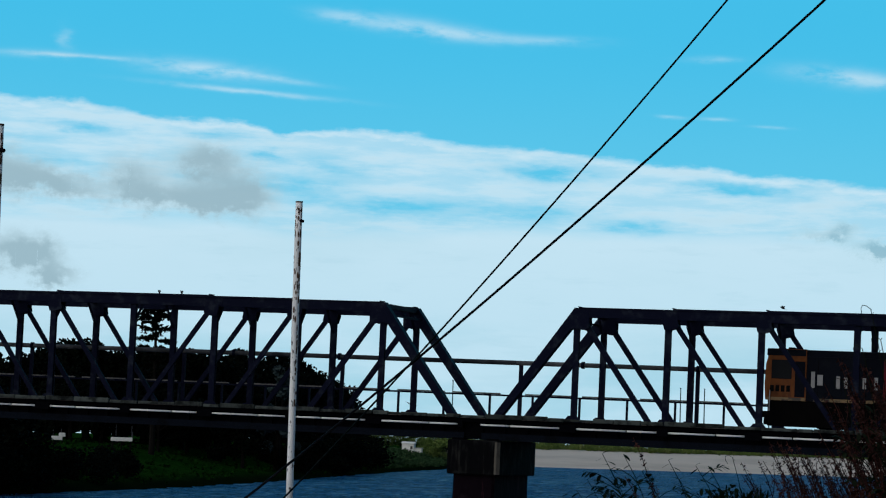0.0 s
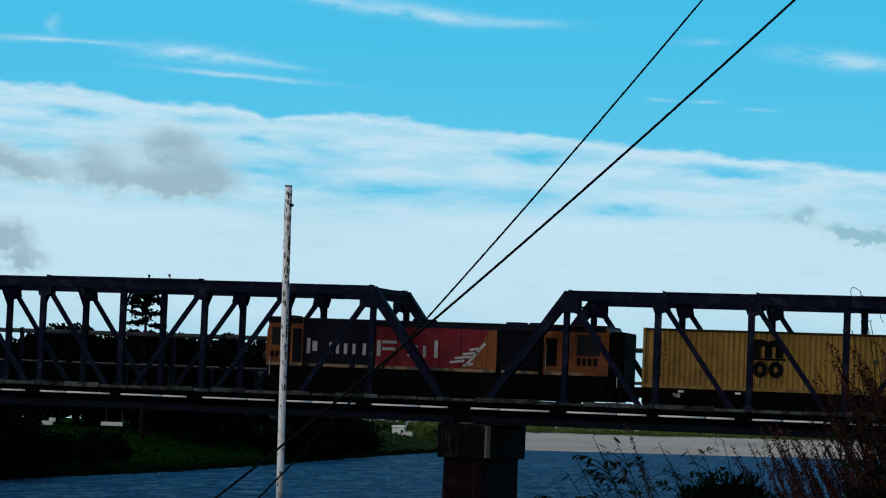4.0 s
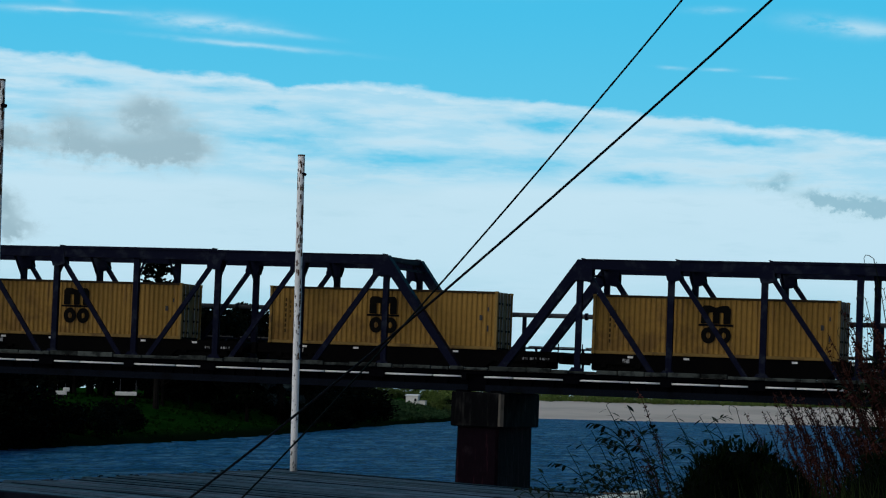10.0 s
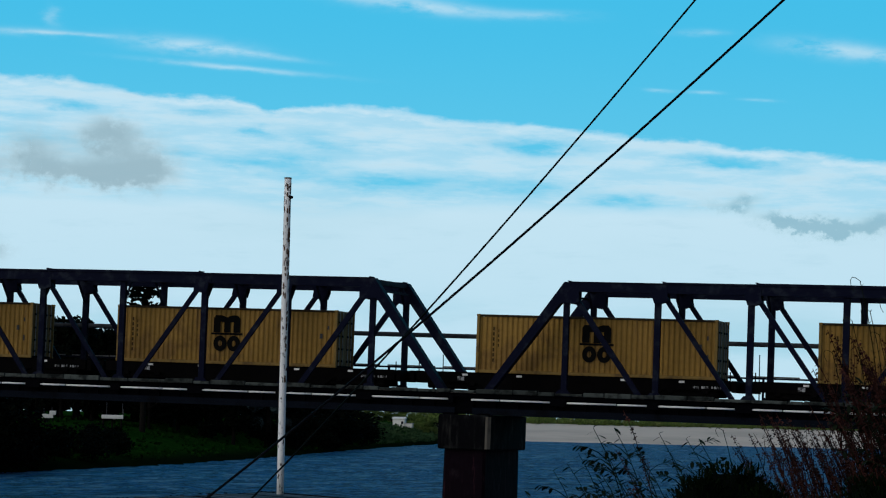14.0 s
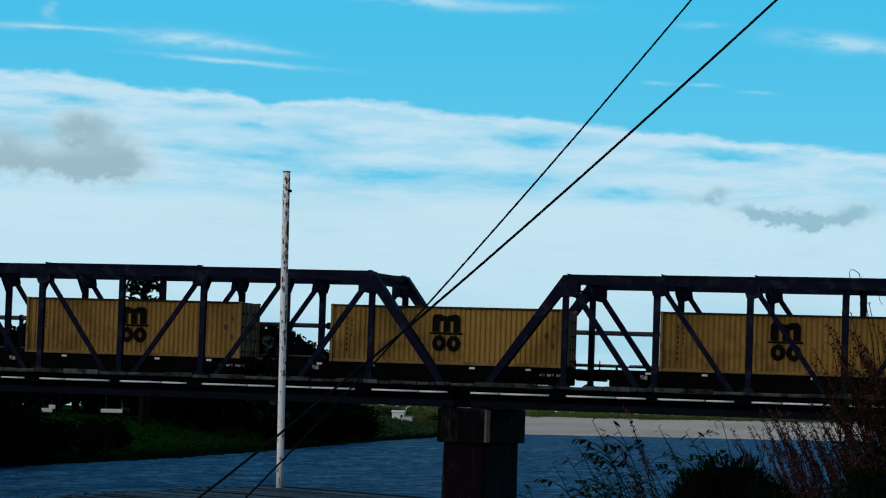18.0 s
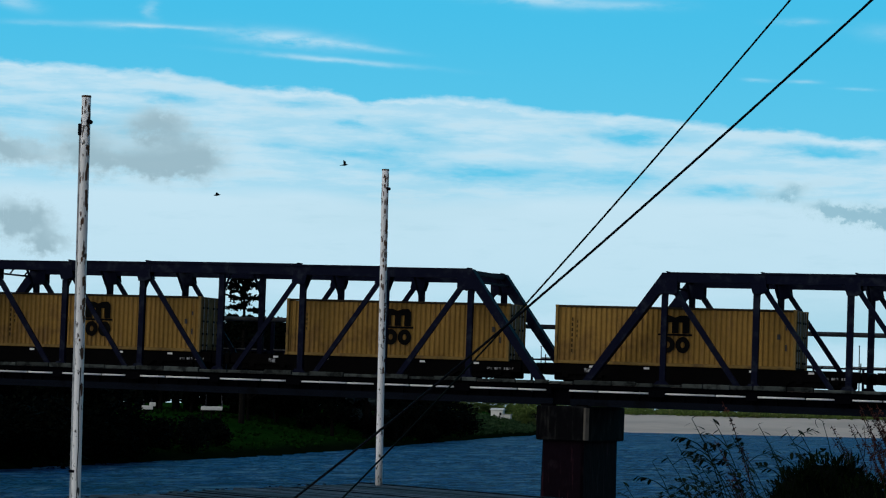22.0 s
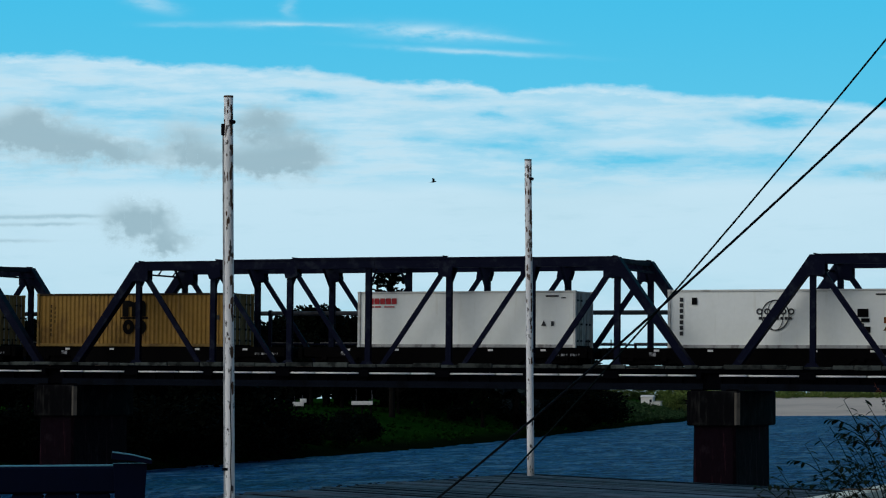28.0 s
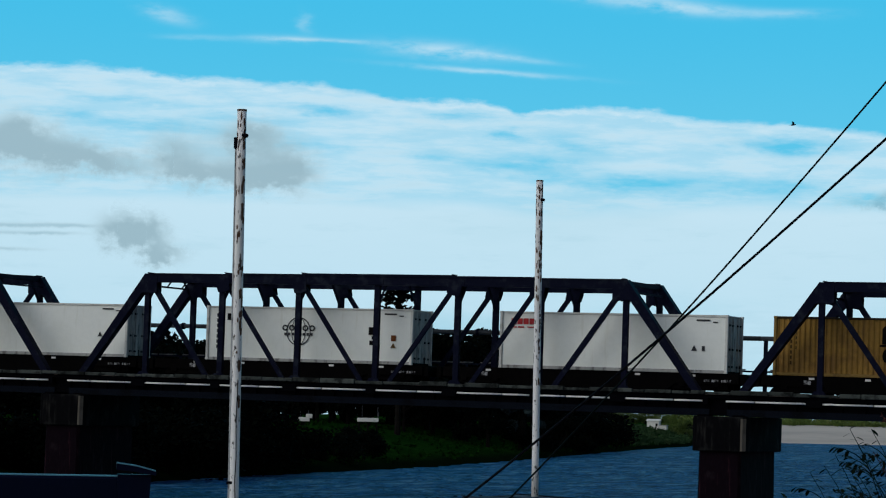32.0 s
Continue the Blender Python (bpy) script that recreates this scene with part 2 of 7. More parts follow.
def ground_material():
    m = bpy.data.materials.new("river_banks")
    m.use_nodes = True
    t = m.node_tree
    p = t.nodes["Principled BSDF"]
    obj = t.nodes.new("ShaderNodeTexCoord").outputs["Object"]
    sep = t.nodes.new("ShaderNodeSeparateXYZ")
    link(t, obj, sep.inputs[0])
    patch = noisen(t, obj, 0.05, 6, 0.65)
    tuft = noisen(t, obj, 1.2, 6, 0.7)
    grass = mixc(t, ramp(t, patch, 0.42, 0.62), (0.0042, 0.026, 0.003), (0.010, 0.040, 0.005))
    grass = mixc(t, mathn(t, "MULTIPLY", ramp(t, tuft, 0.4, 0.7), 0.7), grass, (0.003, 0.012, 0.002))
    sand = mixc(t, ramp(t, noisen(t, obj, 0.03, 5, 0.6), 0.4, 0.65), (0.70, 0.570, 0.475), (0.58, 0.47, 0.39))
    side = mathn(t, "ADD", sep.outputs[0], mathn(t, "MULTIPLY", mathn(t, "ADD", sep.outputs[1], 124.0), 0.327))
    far = mathn(t, "MULTIPLY", ramp(t, sep.outputs[1], 400.0, 470.0), ramp(t, side, 34.0, 44.0))
    low = mathn(t, "SUBTRACT", 1.0, ramp(t, mathn(t, "ADD", sep.outputs[2], mathn(t, "MULTIPLY", patch, 1.0)), -0.3, 0.1))
    col = mixc(t, mathn(t, "MULTIPLY", far, low), grass, sand)
    # near-black green band low on the bank, along the waterline
    shore_band = mathn(t, "SUBTRACT", 1.0, ramp(t, sep.outputs[2], -4.5, -3.6))
    col = mixc(t, mathn(t, "MULTIPLY", mathn(t, "MULTIPLY", shore_band, mathn(t, "SUBTRACT", 1.0, far)), 0.9), col, (0.003, 0.006, 0.003))
    link(t, col, p.inputs["Base Color"])
    p.inputs["Roughness"].default_value, p.inputs["Specular IOR Level"].default_value = 1.0, 0.0
    b = t.nodes.new("ShaderNodeBump")
    b.inputs["Strength"].default_value, b.inputs["Distance"].default_value = 0.6, 0.25
    link(t, tuft, b.inputs["Height"])
    link(t, b.outputs[0], p.inputs["Normal"])
    return m


def water_material():
    m = bpy.data.materials.new("river_water")
    m.use_nodes = True
    t = m.node_tree
    p = t.nodes["Principled BSDF"]
    obj = t.nodes.new("ShaderNodeTexCoord").outputs["Object"]
    broad = noisen(t, scaled(t, obj, (0.012, 0.03, 1)), 1.0, 4, 0.6)
    warp = noisen(t, scaled(t, obj, (0.06, 0.10, 1)), 1.0, 3, 0.5)
    bent = t.nodes.new("ShaderNodeVectorMath")
    bent.operation = "MULTIPLY_ADD"
    link(t, warp, bent.inputs[0])
    bent.inputs[1].default_value = (9.0, 9.0, 0)
    link(t, obj, bent.inputs[2])
    obj = bent.outputs[0]
    chop = noisen(t, scaled(t, obj, (1.25, 0.45, 1)), 1.0, 6, 0.75)
    small = noisen(t, scaled(t, obj, (2.6, 1.1, 1)), 1.0, 4, 0.6)
    # sky reflections are painted: pale ripple highlights and dark wave sides in the colour
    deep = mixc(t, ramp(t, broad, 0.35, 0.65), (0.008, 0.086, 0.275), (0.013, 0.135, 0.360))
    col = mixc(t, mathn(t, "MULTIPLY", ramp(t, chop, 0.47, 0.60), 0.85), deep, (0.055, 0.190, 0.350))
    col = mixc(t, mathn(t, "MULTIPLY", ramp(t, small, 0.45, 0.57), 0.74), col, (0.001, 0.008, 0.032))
    # longer painted glints, with dark troughs between them
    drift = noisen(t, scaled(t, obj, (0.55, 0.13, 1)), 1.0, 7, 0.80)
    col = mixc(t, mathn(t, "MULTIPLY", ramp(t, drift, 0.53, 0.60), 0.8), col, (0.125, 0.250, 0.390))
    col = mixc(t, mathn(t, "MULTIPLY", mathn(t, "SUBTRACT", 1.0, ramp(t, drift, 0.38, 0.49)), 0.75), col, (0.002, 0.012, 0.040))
    link(t, col, p.inputs["Base Color"])
    p.inputs["IOR"].default_value = 1.33
    p.inputs["Specular IOR Level"].default_value = 0.03
    p.inputs["Roughness"].default_value = 0.5
    b = t.nodes.new("ShaderNodeBump")
    b.inputs["Strength"].default_value, b.inputs["Distance"].default_value = 1.0, 0.9
    link(t, mathn(t, "ADD", chop, mathn(t, "MULTIPLY", small, 0.35)), b.inputs["Height"])
    link(t, b.outputs[0], p.inputs["Normal"])
    return m


def blob(t, a, e, a0, e0, sa, se, slope=0.0):
    """A soft oval of azimuth and elevation, 1 in its middle."""
    da = mathn(t, "SUBTRACT", a, a0)
    de = mathn(t, "DIVIDE", mathn(t, "SUBTRACT", mathn(t, "SUBTRACT", e, e0), mathn(t, "MULTIPLY", da, slope)), se)
    da = mathn(t, "DIVIDE", da, sa)
    return mathn(t, "POWER", 2.718, mathn(t, "MULTIPLY", mathn(t, "ADD", mathn(t, "MULTIPLY", da, da), mathn(t, "MULTIPLY", de, de)), -1.0))


# upper edge of the long cloud band: azimuth, elevation
BAND = [(-33.5, 7.30), (-31.7, 7.34), (-29.05, 7.15), (-27.8, 7.04), (-26.5, 7.10), (-25.7, 6.93), (-24.4, 6.80), (-23.0, 6.82), (-22.5, 6.70), (-22.25, 6.50), (-21.85, 6.64),
        (-20.36, 6.71), (-19.2, 6.58), (-17.7, 6.41), (-15.9, 6.33), (-14.6, 6.20), (-12.9, 6.06), (-11.07, 5.90), (-9.06, 5.68), (-6.0, 5.40)]
# blue openings in it: azimuth, elevation, half width, half height, strength
OPENINGS = [(-29.9, 6.05, 1.6, 0.17, 0.45), (-31.9, 6.30, 0.8, 0.12, 0.35), (-30.6, 6.62, 1.6, 0.08, 0.30), (-28.2, 6.30, 1.3, 0.09, 0.30), (-26.5, 6.53, 0.8, 0.09, 0.55), (-23.5, 6.45, 0.75, 0.11, 0.5), (-22.4, 6.08, 0.4, 0.09, 0.5),
            (-21.1, 5.87, 0.75, 0.17, 0.5), (-24.0, 5.60, 0.7, 0.12, 0.4), (-22.0, 5.38, 1.15, 0.20, 0.75), (-19.6, 5.02, 1.5, 0.19, 0.68)]
OPENINGS += [(-17.0, 5.05, 1.5, 0.19, 0.6), (-14.5, 4.76, 0.75, 0.14, 0.7), (-16.6, 5.88, 1.0, 0.19, 0.85), (-12.3, 5.63, 1.05, 0.15, 0.8), (-9.3, 5.30, 0.5, 0.09, 0.4), (-27.0, 5.75, 1.2, 0.14, 0.35)]
# white streaks above it: the same, with their slope
STREAKS = [(-26.6, 8.02, 1.2, 0.045, 0.60, -0.015), (-27.4, 8.02, 0.7, 0.09, 0.35, 0.0), (-23.95, 7.86, 1.15, 0.16, 0.75, -0.06), (-22.5, 7.74, 0.9, 0.055, 0.5, -0.10), (-22.95, 7.43, 1.6, 0.055, 0.62, -0.06),
           (-19.5, 8.97, 1.2, 0.17, 0.5, -0.10), (-18.2, 8.80, 1.3, 0.12, 0.48, -0.06), (-20.9, 9.10, 0.6, 0.13, 0.45, -0.1), (-16.4, 8.74, 0.9, 0.09, 0.3, 0.0)]
STREAKS += [(-10.0, 8.06, 1.1, 0.17, 0.65, -0.10), (-8.6, 7.90, 1.0, 0.12, 0.4, -0.1), (-13.8, 7.16, 0.3, 0.035, 0.38, -0.03), (-12.8, 7.13, 0.3, 0.035, 0.42, -0.03), (-11.6, 6.97, 0.35, 0.035, 0.34, -0.03),
            (-12.9, 8.40, 0.45, 0.07, 0.35, 0.0), (-26.9, 8.40, 0.15, 0.20, 0.3, 0.0), (-29.9, 8.47, 0.48, 0.15, 0.5, -0.25), (-29.2, 8.00, 0.7, 0.06, 0.3, 0.0)]


def sky_material():
    """Blue sky with a long cloud band over a white haze; the sheet's uv are degrees of azimuth and elevation."""
    m = bpy.data.materials.new("cloudy_sky")
    m.use_nodes = True
    t = m.node_tree
    t.nodes.remove(t.nodes["Principled BSDF"])
    uv = t.nodes.new("ShaderNodeUVMap").outputs[0]
    sep = t.nodes.new("ShaderNodeSeparateXYZ")
    link(t, uv, sep.inputs[0])
    a0, e0 = sep.outputs[0], sep.outputs[1]
    curl = noisen(t, scaled(t, uv, (0.9, 2.6, 1)), 1.0, 6, 0.60)
    fray = noisen(t, scaled(t, uv, (1.7, 4.5, 1)), 1.0, 6, 0.62)
    soft = noisen(t, scaled(t, uv, (0.20, 0.8, 1)), 1.0, 4, 0.5)
    wisp = noisen(t, scaled(t, uv, (0.50, 2.9, 1)), 1.0, 7, 0.62)
    a = mathn(t, "ADD", a0, mathn(t, "MULTIPLY", mathn(t, "SUBTRACT", fray, 0.5), 1.5))
    e = mathn(t, "ADD", e0, mathn(t, "MULTIPLY", mathn(t, "SUBTRACT", curl, 0.5), 0.42))
    line = t.nodes.new("ShaderNodeValToRGB")
    ends = line.color_ramp.elements
    for k, (p, q) in enumerate(BAND):
        stop = ends[k] if k < 2 else ends.new((p + 34.0) / 28.0)
        stop.position = (p + 34.0) / 28.0
        stop.color = (q / 10, q / 10, q / 10, 1)
    link(t, mathn(t, "DIVIDE", mathn(t, "ADD", mathn(t, "ADD", a0, mathn(t, "MULTIPLY", mathn(t, "SUBTRACT", fray, 0.5), 0.5)), 34.0), 28.0), line.inputs[0])
    below = mathn(t, "SUBTRACT", mathn(t, "MULTIPLY", line.outputs[0], 10.0), e)      # degrees under the band's edge
    blue = mixc(t, ramp(t, e0, 4.0, 9.5), (0.125, 0.58, 0.825), (0.058, 0.515, 0.815))
    under = ramp(t, mathn(t, "ADD", below, mathn(t, "MULTIPLY", mathn(t, "SUBTRACT", fray, 0.5), 0.22)), -0.06, 0.13)
    crest = mathn(t, "MULTIPLY", mathn(t, "SUBTRACT", 1.0, ramp(t, below, 0.06, 0.44)), mathn(t, "ADD", 0.64, mathn(t, "MULTIPLY", ramp(t, curl, 0.34, 0.58), 0.36)))
    veil = mathn(t, "ADD", 0.60, mathn(t, "MULTIPLY", ramp(t, wisp, 0.36, 0.66), 0.36))
    haze = mathn(t, "SUBTRACT", 1.0, ramp(t, mathn(t, "ADD", e0, mathn(t, "MULTIPLY", mathn(t, "SUBTRACT", soft, 0.5), 0.9)), 4.35, 5.2))
    veil = mathn(t, "MAXIMUM", veil, mathn(t, "MULTIPLY", haze, 0.97))
    for p, q, sa, se, k in OPENINGS:
        veil = mathn(t, "SUBTRACT", veil, mathn(t, "MULTIPLY", blob(t, a, e, p, q, sa, se, -0.05), k * 0.95), clamp=True)
    dens = mathn(t, "MULTIPLY", under, mathn(t, "MAXIMUM", veil, crest))
    ragged = ramp(t, curl, 0.26, 0.60)
    thin = mathn(t, "ADD", e0, mathn(t, "MULTIPLY", mathn(t, "SUBTRACT", curl, 0.5), 0.12))
    drawn = mathn(t, "ADD", a0, mathn(t, "MULTIPLY", mathn(t, "SUBTRACT", fray, 0.5), 0.6))
    for p, q, sa, se, k, slope in STREAKS:
        dens = mathn(t, "ADD", dens, mathn(t, "MULTIPLY", mathn(t, "MULTIPLY", blob(t, drawn, thin, p, q, sa, se, slope), ragged), k * 0.95), clamp=True)
    white = mixc(t, ramp(t, e0, 2.0, 6.5), (0.560, 0.770, 0.885), (0.620, 0.81, 0.915))
    white = mixc(t, mathn(t, "MULTIPLY", ramp(t, soft, 0.45, 0.7), 0.35), white, (0.50, 0.72, 0.82))
    white = mixc(t, mathn(t, "MULTIPLY", ramp(t, wisp, 0.52, 0.72), 0.30), white, (0.44, 0.66, 0.77))
    near = mathn(t, "MULTIPLY", mathn(t, "SUBTRACT", 1.0, ramp(t, e0, 1.4, 3.2)), ramp(t, noisen(t, scaled(t, uv, (0.22, 0.9, 1)), 1.0, 5, 0.55), 0.40, 0.62))
    white = mixc(t, mathn(t, "MULTIPLY", near, 0.7), white, (0.36, 0.64, 0.765))
    col = mixc(t, mathn(t, "MULTIPLY", dens, 0.93), blue, white)
    em = t.nodes.new("ShaderNodeEmission")
    link(t, col, em.inputs[0])
    link(t, em.outputs[0], t.nodes["Material Output"].inputs[0])
    return m


def cloud_material(name, seed, core, rim, puffs, cover_most=0.9, fray=0.9):
    """A thin cloud gathered from soft puffs (azimuth, elevation, half sizes, weight) with ragged borders."""
    m = bpy.data.materials.new(name)
    m.use_nodes = True
    t = m.node_tree
    t.nodes.remove(t.nodes["Principled BSDF"])
    uv = t.nodes.new("ShaderNodeUVMap").outputs[0]
    mp = t.nodes.new("ShaderNodeMapping")
    mp.inputs["Location"].default_value = (seed, seed * 0.7, 0)
    link(t, uv, mp.inputs[0])
    rag = noisen(t, scaled(t, mp.outputs[0], (1.9, 2.3, 1)), 1.0, 8, 0.64)
    broad = noisen(t, scaled(t, mp.outputs[0], (0.9, 1.3, 1)), 1.0, 4, 0.5)
    sep = t.nodes.new("ShaderNodeSeparateXYZ")
    link(t, uv, sep.inputs[0])
    a = mathn(t, "ADD", sep.outputs[0], mathn(t, "MULTIPLY", mathn(t, "SUBTRACT", rag, 0.5), fray))
    e = mathn(t, "ADD", sep.outputs[1], mathn(t, "MULTIPLY", mathn(t, "SUBTRACT", rag, 0.5), fray))
    cover = None
    for p, q, sa, se, k in puffs:
        piece = mathn(t, "MULTIPLY", blob(t, a, e, p, q, sa, se), k)
        cover = piece if cover is None else mathn(t, "ADD", cover, piece)
    cover = mathn(t, "MULTIPLY", cover, mathn(t, "MULTIPLY", mathn(t, "ADD", broad, rag), 0.82))
    alpha = mathn(t, "MULTIPLY", ramp(t, cover, 0.05, 1.20), cover_most)
    em = t.nodes.new("ShaderNodeEmission")
    link(t, mixc(t, ramp(t, cover, 0.5, 1.3), rim, core), em.inputs[0])
    tr = t.nodes.new("ShaderNodeBsdfTransparent")
    mx = t.nodes.new("ShaderNodeMixShader")
    link(t, alpha, mx.inputs[0])
    link(t, tr.outputs[0], mx.inputs[1])
    link(t, em.outputs[0], mx.inputs[2])
    link(t, mx.outputs[0], t.nodes["Material Output"].inputs[0])
    return m


# ---------------------------------------------------------------- mesh helpers
class Shape:
    """Gathers boxes, beams, tubes and plates into one mesh."""

    def __init__(self):
        self.v, self.f = [], []

    def add(self, verts, faces):
        k = len(self.v)
        self.v += [tuple(p) for p in verts]
        self.f += [tuple(i + k for i in q) for q in faces]
        return self

    def box(self, lo, hi, chamfer=0.0):
        x0, y0, z0 = lo
        x1, y1, z1 = hi
        c = chamfer
        if not c:
            return self.add([(x0, y0, z0), (x1, y0, z0), (x1, y1, z0), (x0, y1, z0), (x0, y0, z1), (x1, y0, z1), (x1, y1, z1), (x0, y1, z1)],
                            [(0, 3, 2, 1), (4, 5, 6, 7), (0, 1, 5, 4), (1, 2, 6, 5), (2, 3, 7, 6), (3, 0, 4, 7)])
        ring = lambda d, z: [(x0 + d, y0, z), (x1 - d, y0, z), (x1, y0 + d, z), (x1, y1 - d, z), (x1 - d, y1, z), (x0 + d, y1, z), (x0, y1 - d, z), (x0, y0 + d, z)]
        ins = lambda z: [(min(max(x, x0 + c), x1 - c), min(max(y, y0 + c), y1 - c), z) for x, y, _ in ring(c, z)]
        rings = [ins(z0), ring(c, z0 + c), ring(c, z1 - c), ins(z1)]
        return self.loft(rings)

    def loft(self, rings, caps=True):
        n = len(rings[0])
        verts = [p for r in rings for p in r]
        faces = [(k * n + i, k * n + (i + 1) % n, (k + 1) * n + (i + 1) % n, (k + 1) * n + i) for k in range(len(rings) - 1) for i in range(n)]
        if caps:
            faces += [tuple(reversed(range(n))), tuple(range((len(rings) - 1) * n, len(rings) * n))]
        return self.add(verts, faces)

    def beam(self, a, b, w, d, side=(0, 1, 0)):
        """A straight bar from a to b: w across, d along side."""
        a, b, s = Vector(a), Vector(b), Vector(side).normalized()
        ax = (b - a).normalized()
        s = (s - ax * s.dot(ax)).normalized()
        u = ax.cross(s)
        q = [u * w / 2 + s * d / 2, -u * w / 2 + s * d / 2, -u * w / 2 - s * d / 2, u * w / 2 - s * d / 2]
        return self.loft([[a + p for p in q], [b + p for p in q]])

    def tube(self, pts, r, n=8, r2=None):
        pts = [Vector(p) for p in pts]
        rings = []
        for i, p in enumerate(pts):
            ax = (pts[min(i + 1, len(pts) - 1)] - pts[max(i - 1, 0)]).normalized()
            if i == 0:
                s = Vector((1, 0, 0)) if abs(ax.x) < 0.9 else Vector((0, 1, 0))
            s = (s - ax * s.dot(ax)).normalized()
            u = ax.cross(s)
            rr = r if r2 is None else r + (r2 - r) * i / max(1, len(pts) - 1)
            rings.append([p + (s * math.cos(2 * math.pi * k / n) + u * math.sin(2 * math.pi * k / n)) * rr for k in range(n)])
        return self.loft(rings)

    def plate(self, outline, y0, y1):
        """An outline in x and z, thick from y0 to y1."""
        return self.loft([[(x, y0, z) for x, z in outline], [(x, y1, z) for x, z in outline]])

    def disc(self, c, r, y0, y1, n=16):
        return self.plate([(c[0] + r * math.cos(2 * math.pi * k / n), c[1] + r * math.sin(2 * math.pi * k / n)) for k in range(n)], y0, y1)

    def mesh(self, name, mat, smooth=False):
        me = bpy.data.meshes.new(name)
        me.from_pydata(self.v, [], self.f)
        me.materials.append(mat)
        bm = bmesh.new()
        bm.from_mesh(me)
        bmesh.ops.recalc_face_normals(bm, faces=bm.faces)
        bm.to_mesh(me)
        bm.free()
        if smooth:
            me.polygons.foreach_set("use_smooth", [True] * len(me.polygons))
        return me


def part(name, shape, material, parent=None, label="", smooth=False):
    """One mesh object under a thing or a part (or at top level)."""
    me = shape if isinstance(shape, bpy.types.Mesh) else shape.mesh(name, material, smooth)
    ob = new(name, me)
    ob.parent = parent
    return tagged(ob, label)


def thing(name, label, category, group="", kind="", m=None):
    ob = new(name)
    ob.empty_display_size = 0.2
    if m is not None:
        ob.matrix_basis = m
    return tagged(ob, label, category, group, kind)


def smooth_poly(points, x):
    """Linear interpolation through (x, y) points."""
    return float(np.interp(x, [p[0] for p in points], [p[1] for p in points]))


# ---------------------------------------------------------------- sky, river, banks
WATER_Z = -4.8


def sky_sheet():
    r, n, k = 4300.0, 60, 24
    az = np.linspace(-62, 34, n)
    el = np.linspace(-0.6, 34, k)
    me = bpy.data.meshes.new("sky")
    verts = [(EYE[0] + r * math.sin(radians(a)) * math.cos(radians(e)), EYE[1] + r * math.cos(radians(a)) * math.cos(radians(e)), r * math.sin(radians(e)))
             for e in el for a in az]
    faces = [(j * n + i, j * n + i + 1, (j + 1) * n + i + 1, (j + 1) * n + i) for j in range(k - 1) for i in range(n - 1)]
    me.from_pydata(verts, [], faces)
    layer = me.uv_layers.new(name="UVMap")
    for poly in me.polygons:
        for li in poly.loop_indices:
            vi = me.loops[li].vertex_index
            layer.data[li].uv = (az[vi % n], el[vi // n])
    me.materials.append(sky_material())
    me.polygons.foreach_set("use_smooth", [True] * len(me.polygons))
    ob = new("backdrop_sky", me)
    ob.visible_shadow = False
    return tagged(ob, "blue sky with white cirrus bands above pale haze", "sky", kind="structure")


def cloud(a0, e0, ha, he, material, label):
    """A thin patch of cloud on a sphere about the viewing place, which turns as it drifts; its uv are degrees from its middle."""
    r, n = 4100.0, 14
    me = bpy.data.meshes.new("cloud")
    grid = np.linspace(-1, 1, n)
    verts = []
    for q in grid:
        for p in grid:
            a, e = radians(p * ha), radians(e0 + q * he)
            verts.append((r * math.sin(a) * math.cos(e), r * math.cos(a) * math.cos(e), r * math.sin(e)))
    me.from_pydata(verts, [], [(j * n + i, j * n + i + 1, (j + 1) * n + i + 1, (j + 1) * n + i) for j in range(n - 1) for i in range(n - 1)])
    layer = me.uv_layers.new(name="UVMap")
    for poly in me.polygons:
        for li in poly.loop_indices:
            vi = me.loops[li].vertex_index
            layer.data[li].uv = (grid[vi % n] * ha, grid[vi // n] * he)
    me.materials.append(material)
    ob = new("cloud", me)
    ob.visible_shadow = False
    ob.matrix_basis = pose(*EYE, 0, 0, -a0)
    return tagged(ob, label, "cloud", "drifting clouds")


# outline of the river, seen from above
RIVER = [(-30, -400), (-42, -120), (-47, 0), (-50.5, 36), (-54.2, 57), (-60.6, 101), (-70.6, 146), (-87.5, 215), (-105.5, 290), (-117, 346), (-127, 380),
         (-138, 430), (-150, 472), (-143, 479), (-131, 480), (-90, 492), (-40, 512), (20, 520), (70, 480), (92, 380), (88, 120), (86, -40), (84, -88),
         (46, -103.5), (30, -104.5), (12, -110), (2, -130), (0, -400)]


def river_distance(x, y):
    """Signed distance to the river's edge: below zero on the water."""
    px, py = np.array([p[0] for p in RIVER]), np.array([p[1] for p in RIVER])
    qx, qy = np.roll(px, -1), np.roll(py, -1)
    best = np.full(x.shape, 1e9)
    inside = np.zeros(x.shape, bool)
    for ax, ay, bx, by in zip(px, py, qx, qy):
        dx, dy = bx - ax, by - ay
        s = np.clip(((x - ax) * dx + (y - ay) * dy) / (dx * dx + dy * dy), 0, 1)
        best = np.minimum(best, np.hypot(x - ax - s * dx, y - ay - s * dy))
        inside ^= ((ay > y) != (by > y)) & (x < dx * (y - ay) / (dy if dy else 1e-9) + ax)
    return np.where(inside, -best, best)


GRADE = 0.837                                 # the line falls gently toward +X
BRIDGE = pose(0, 0, 0, 0, GRADE, 0)


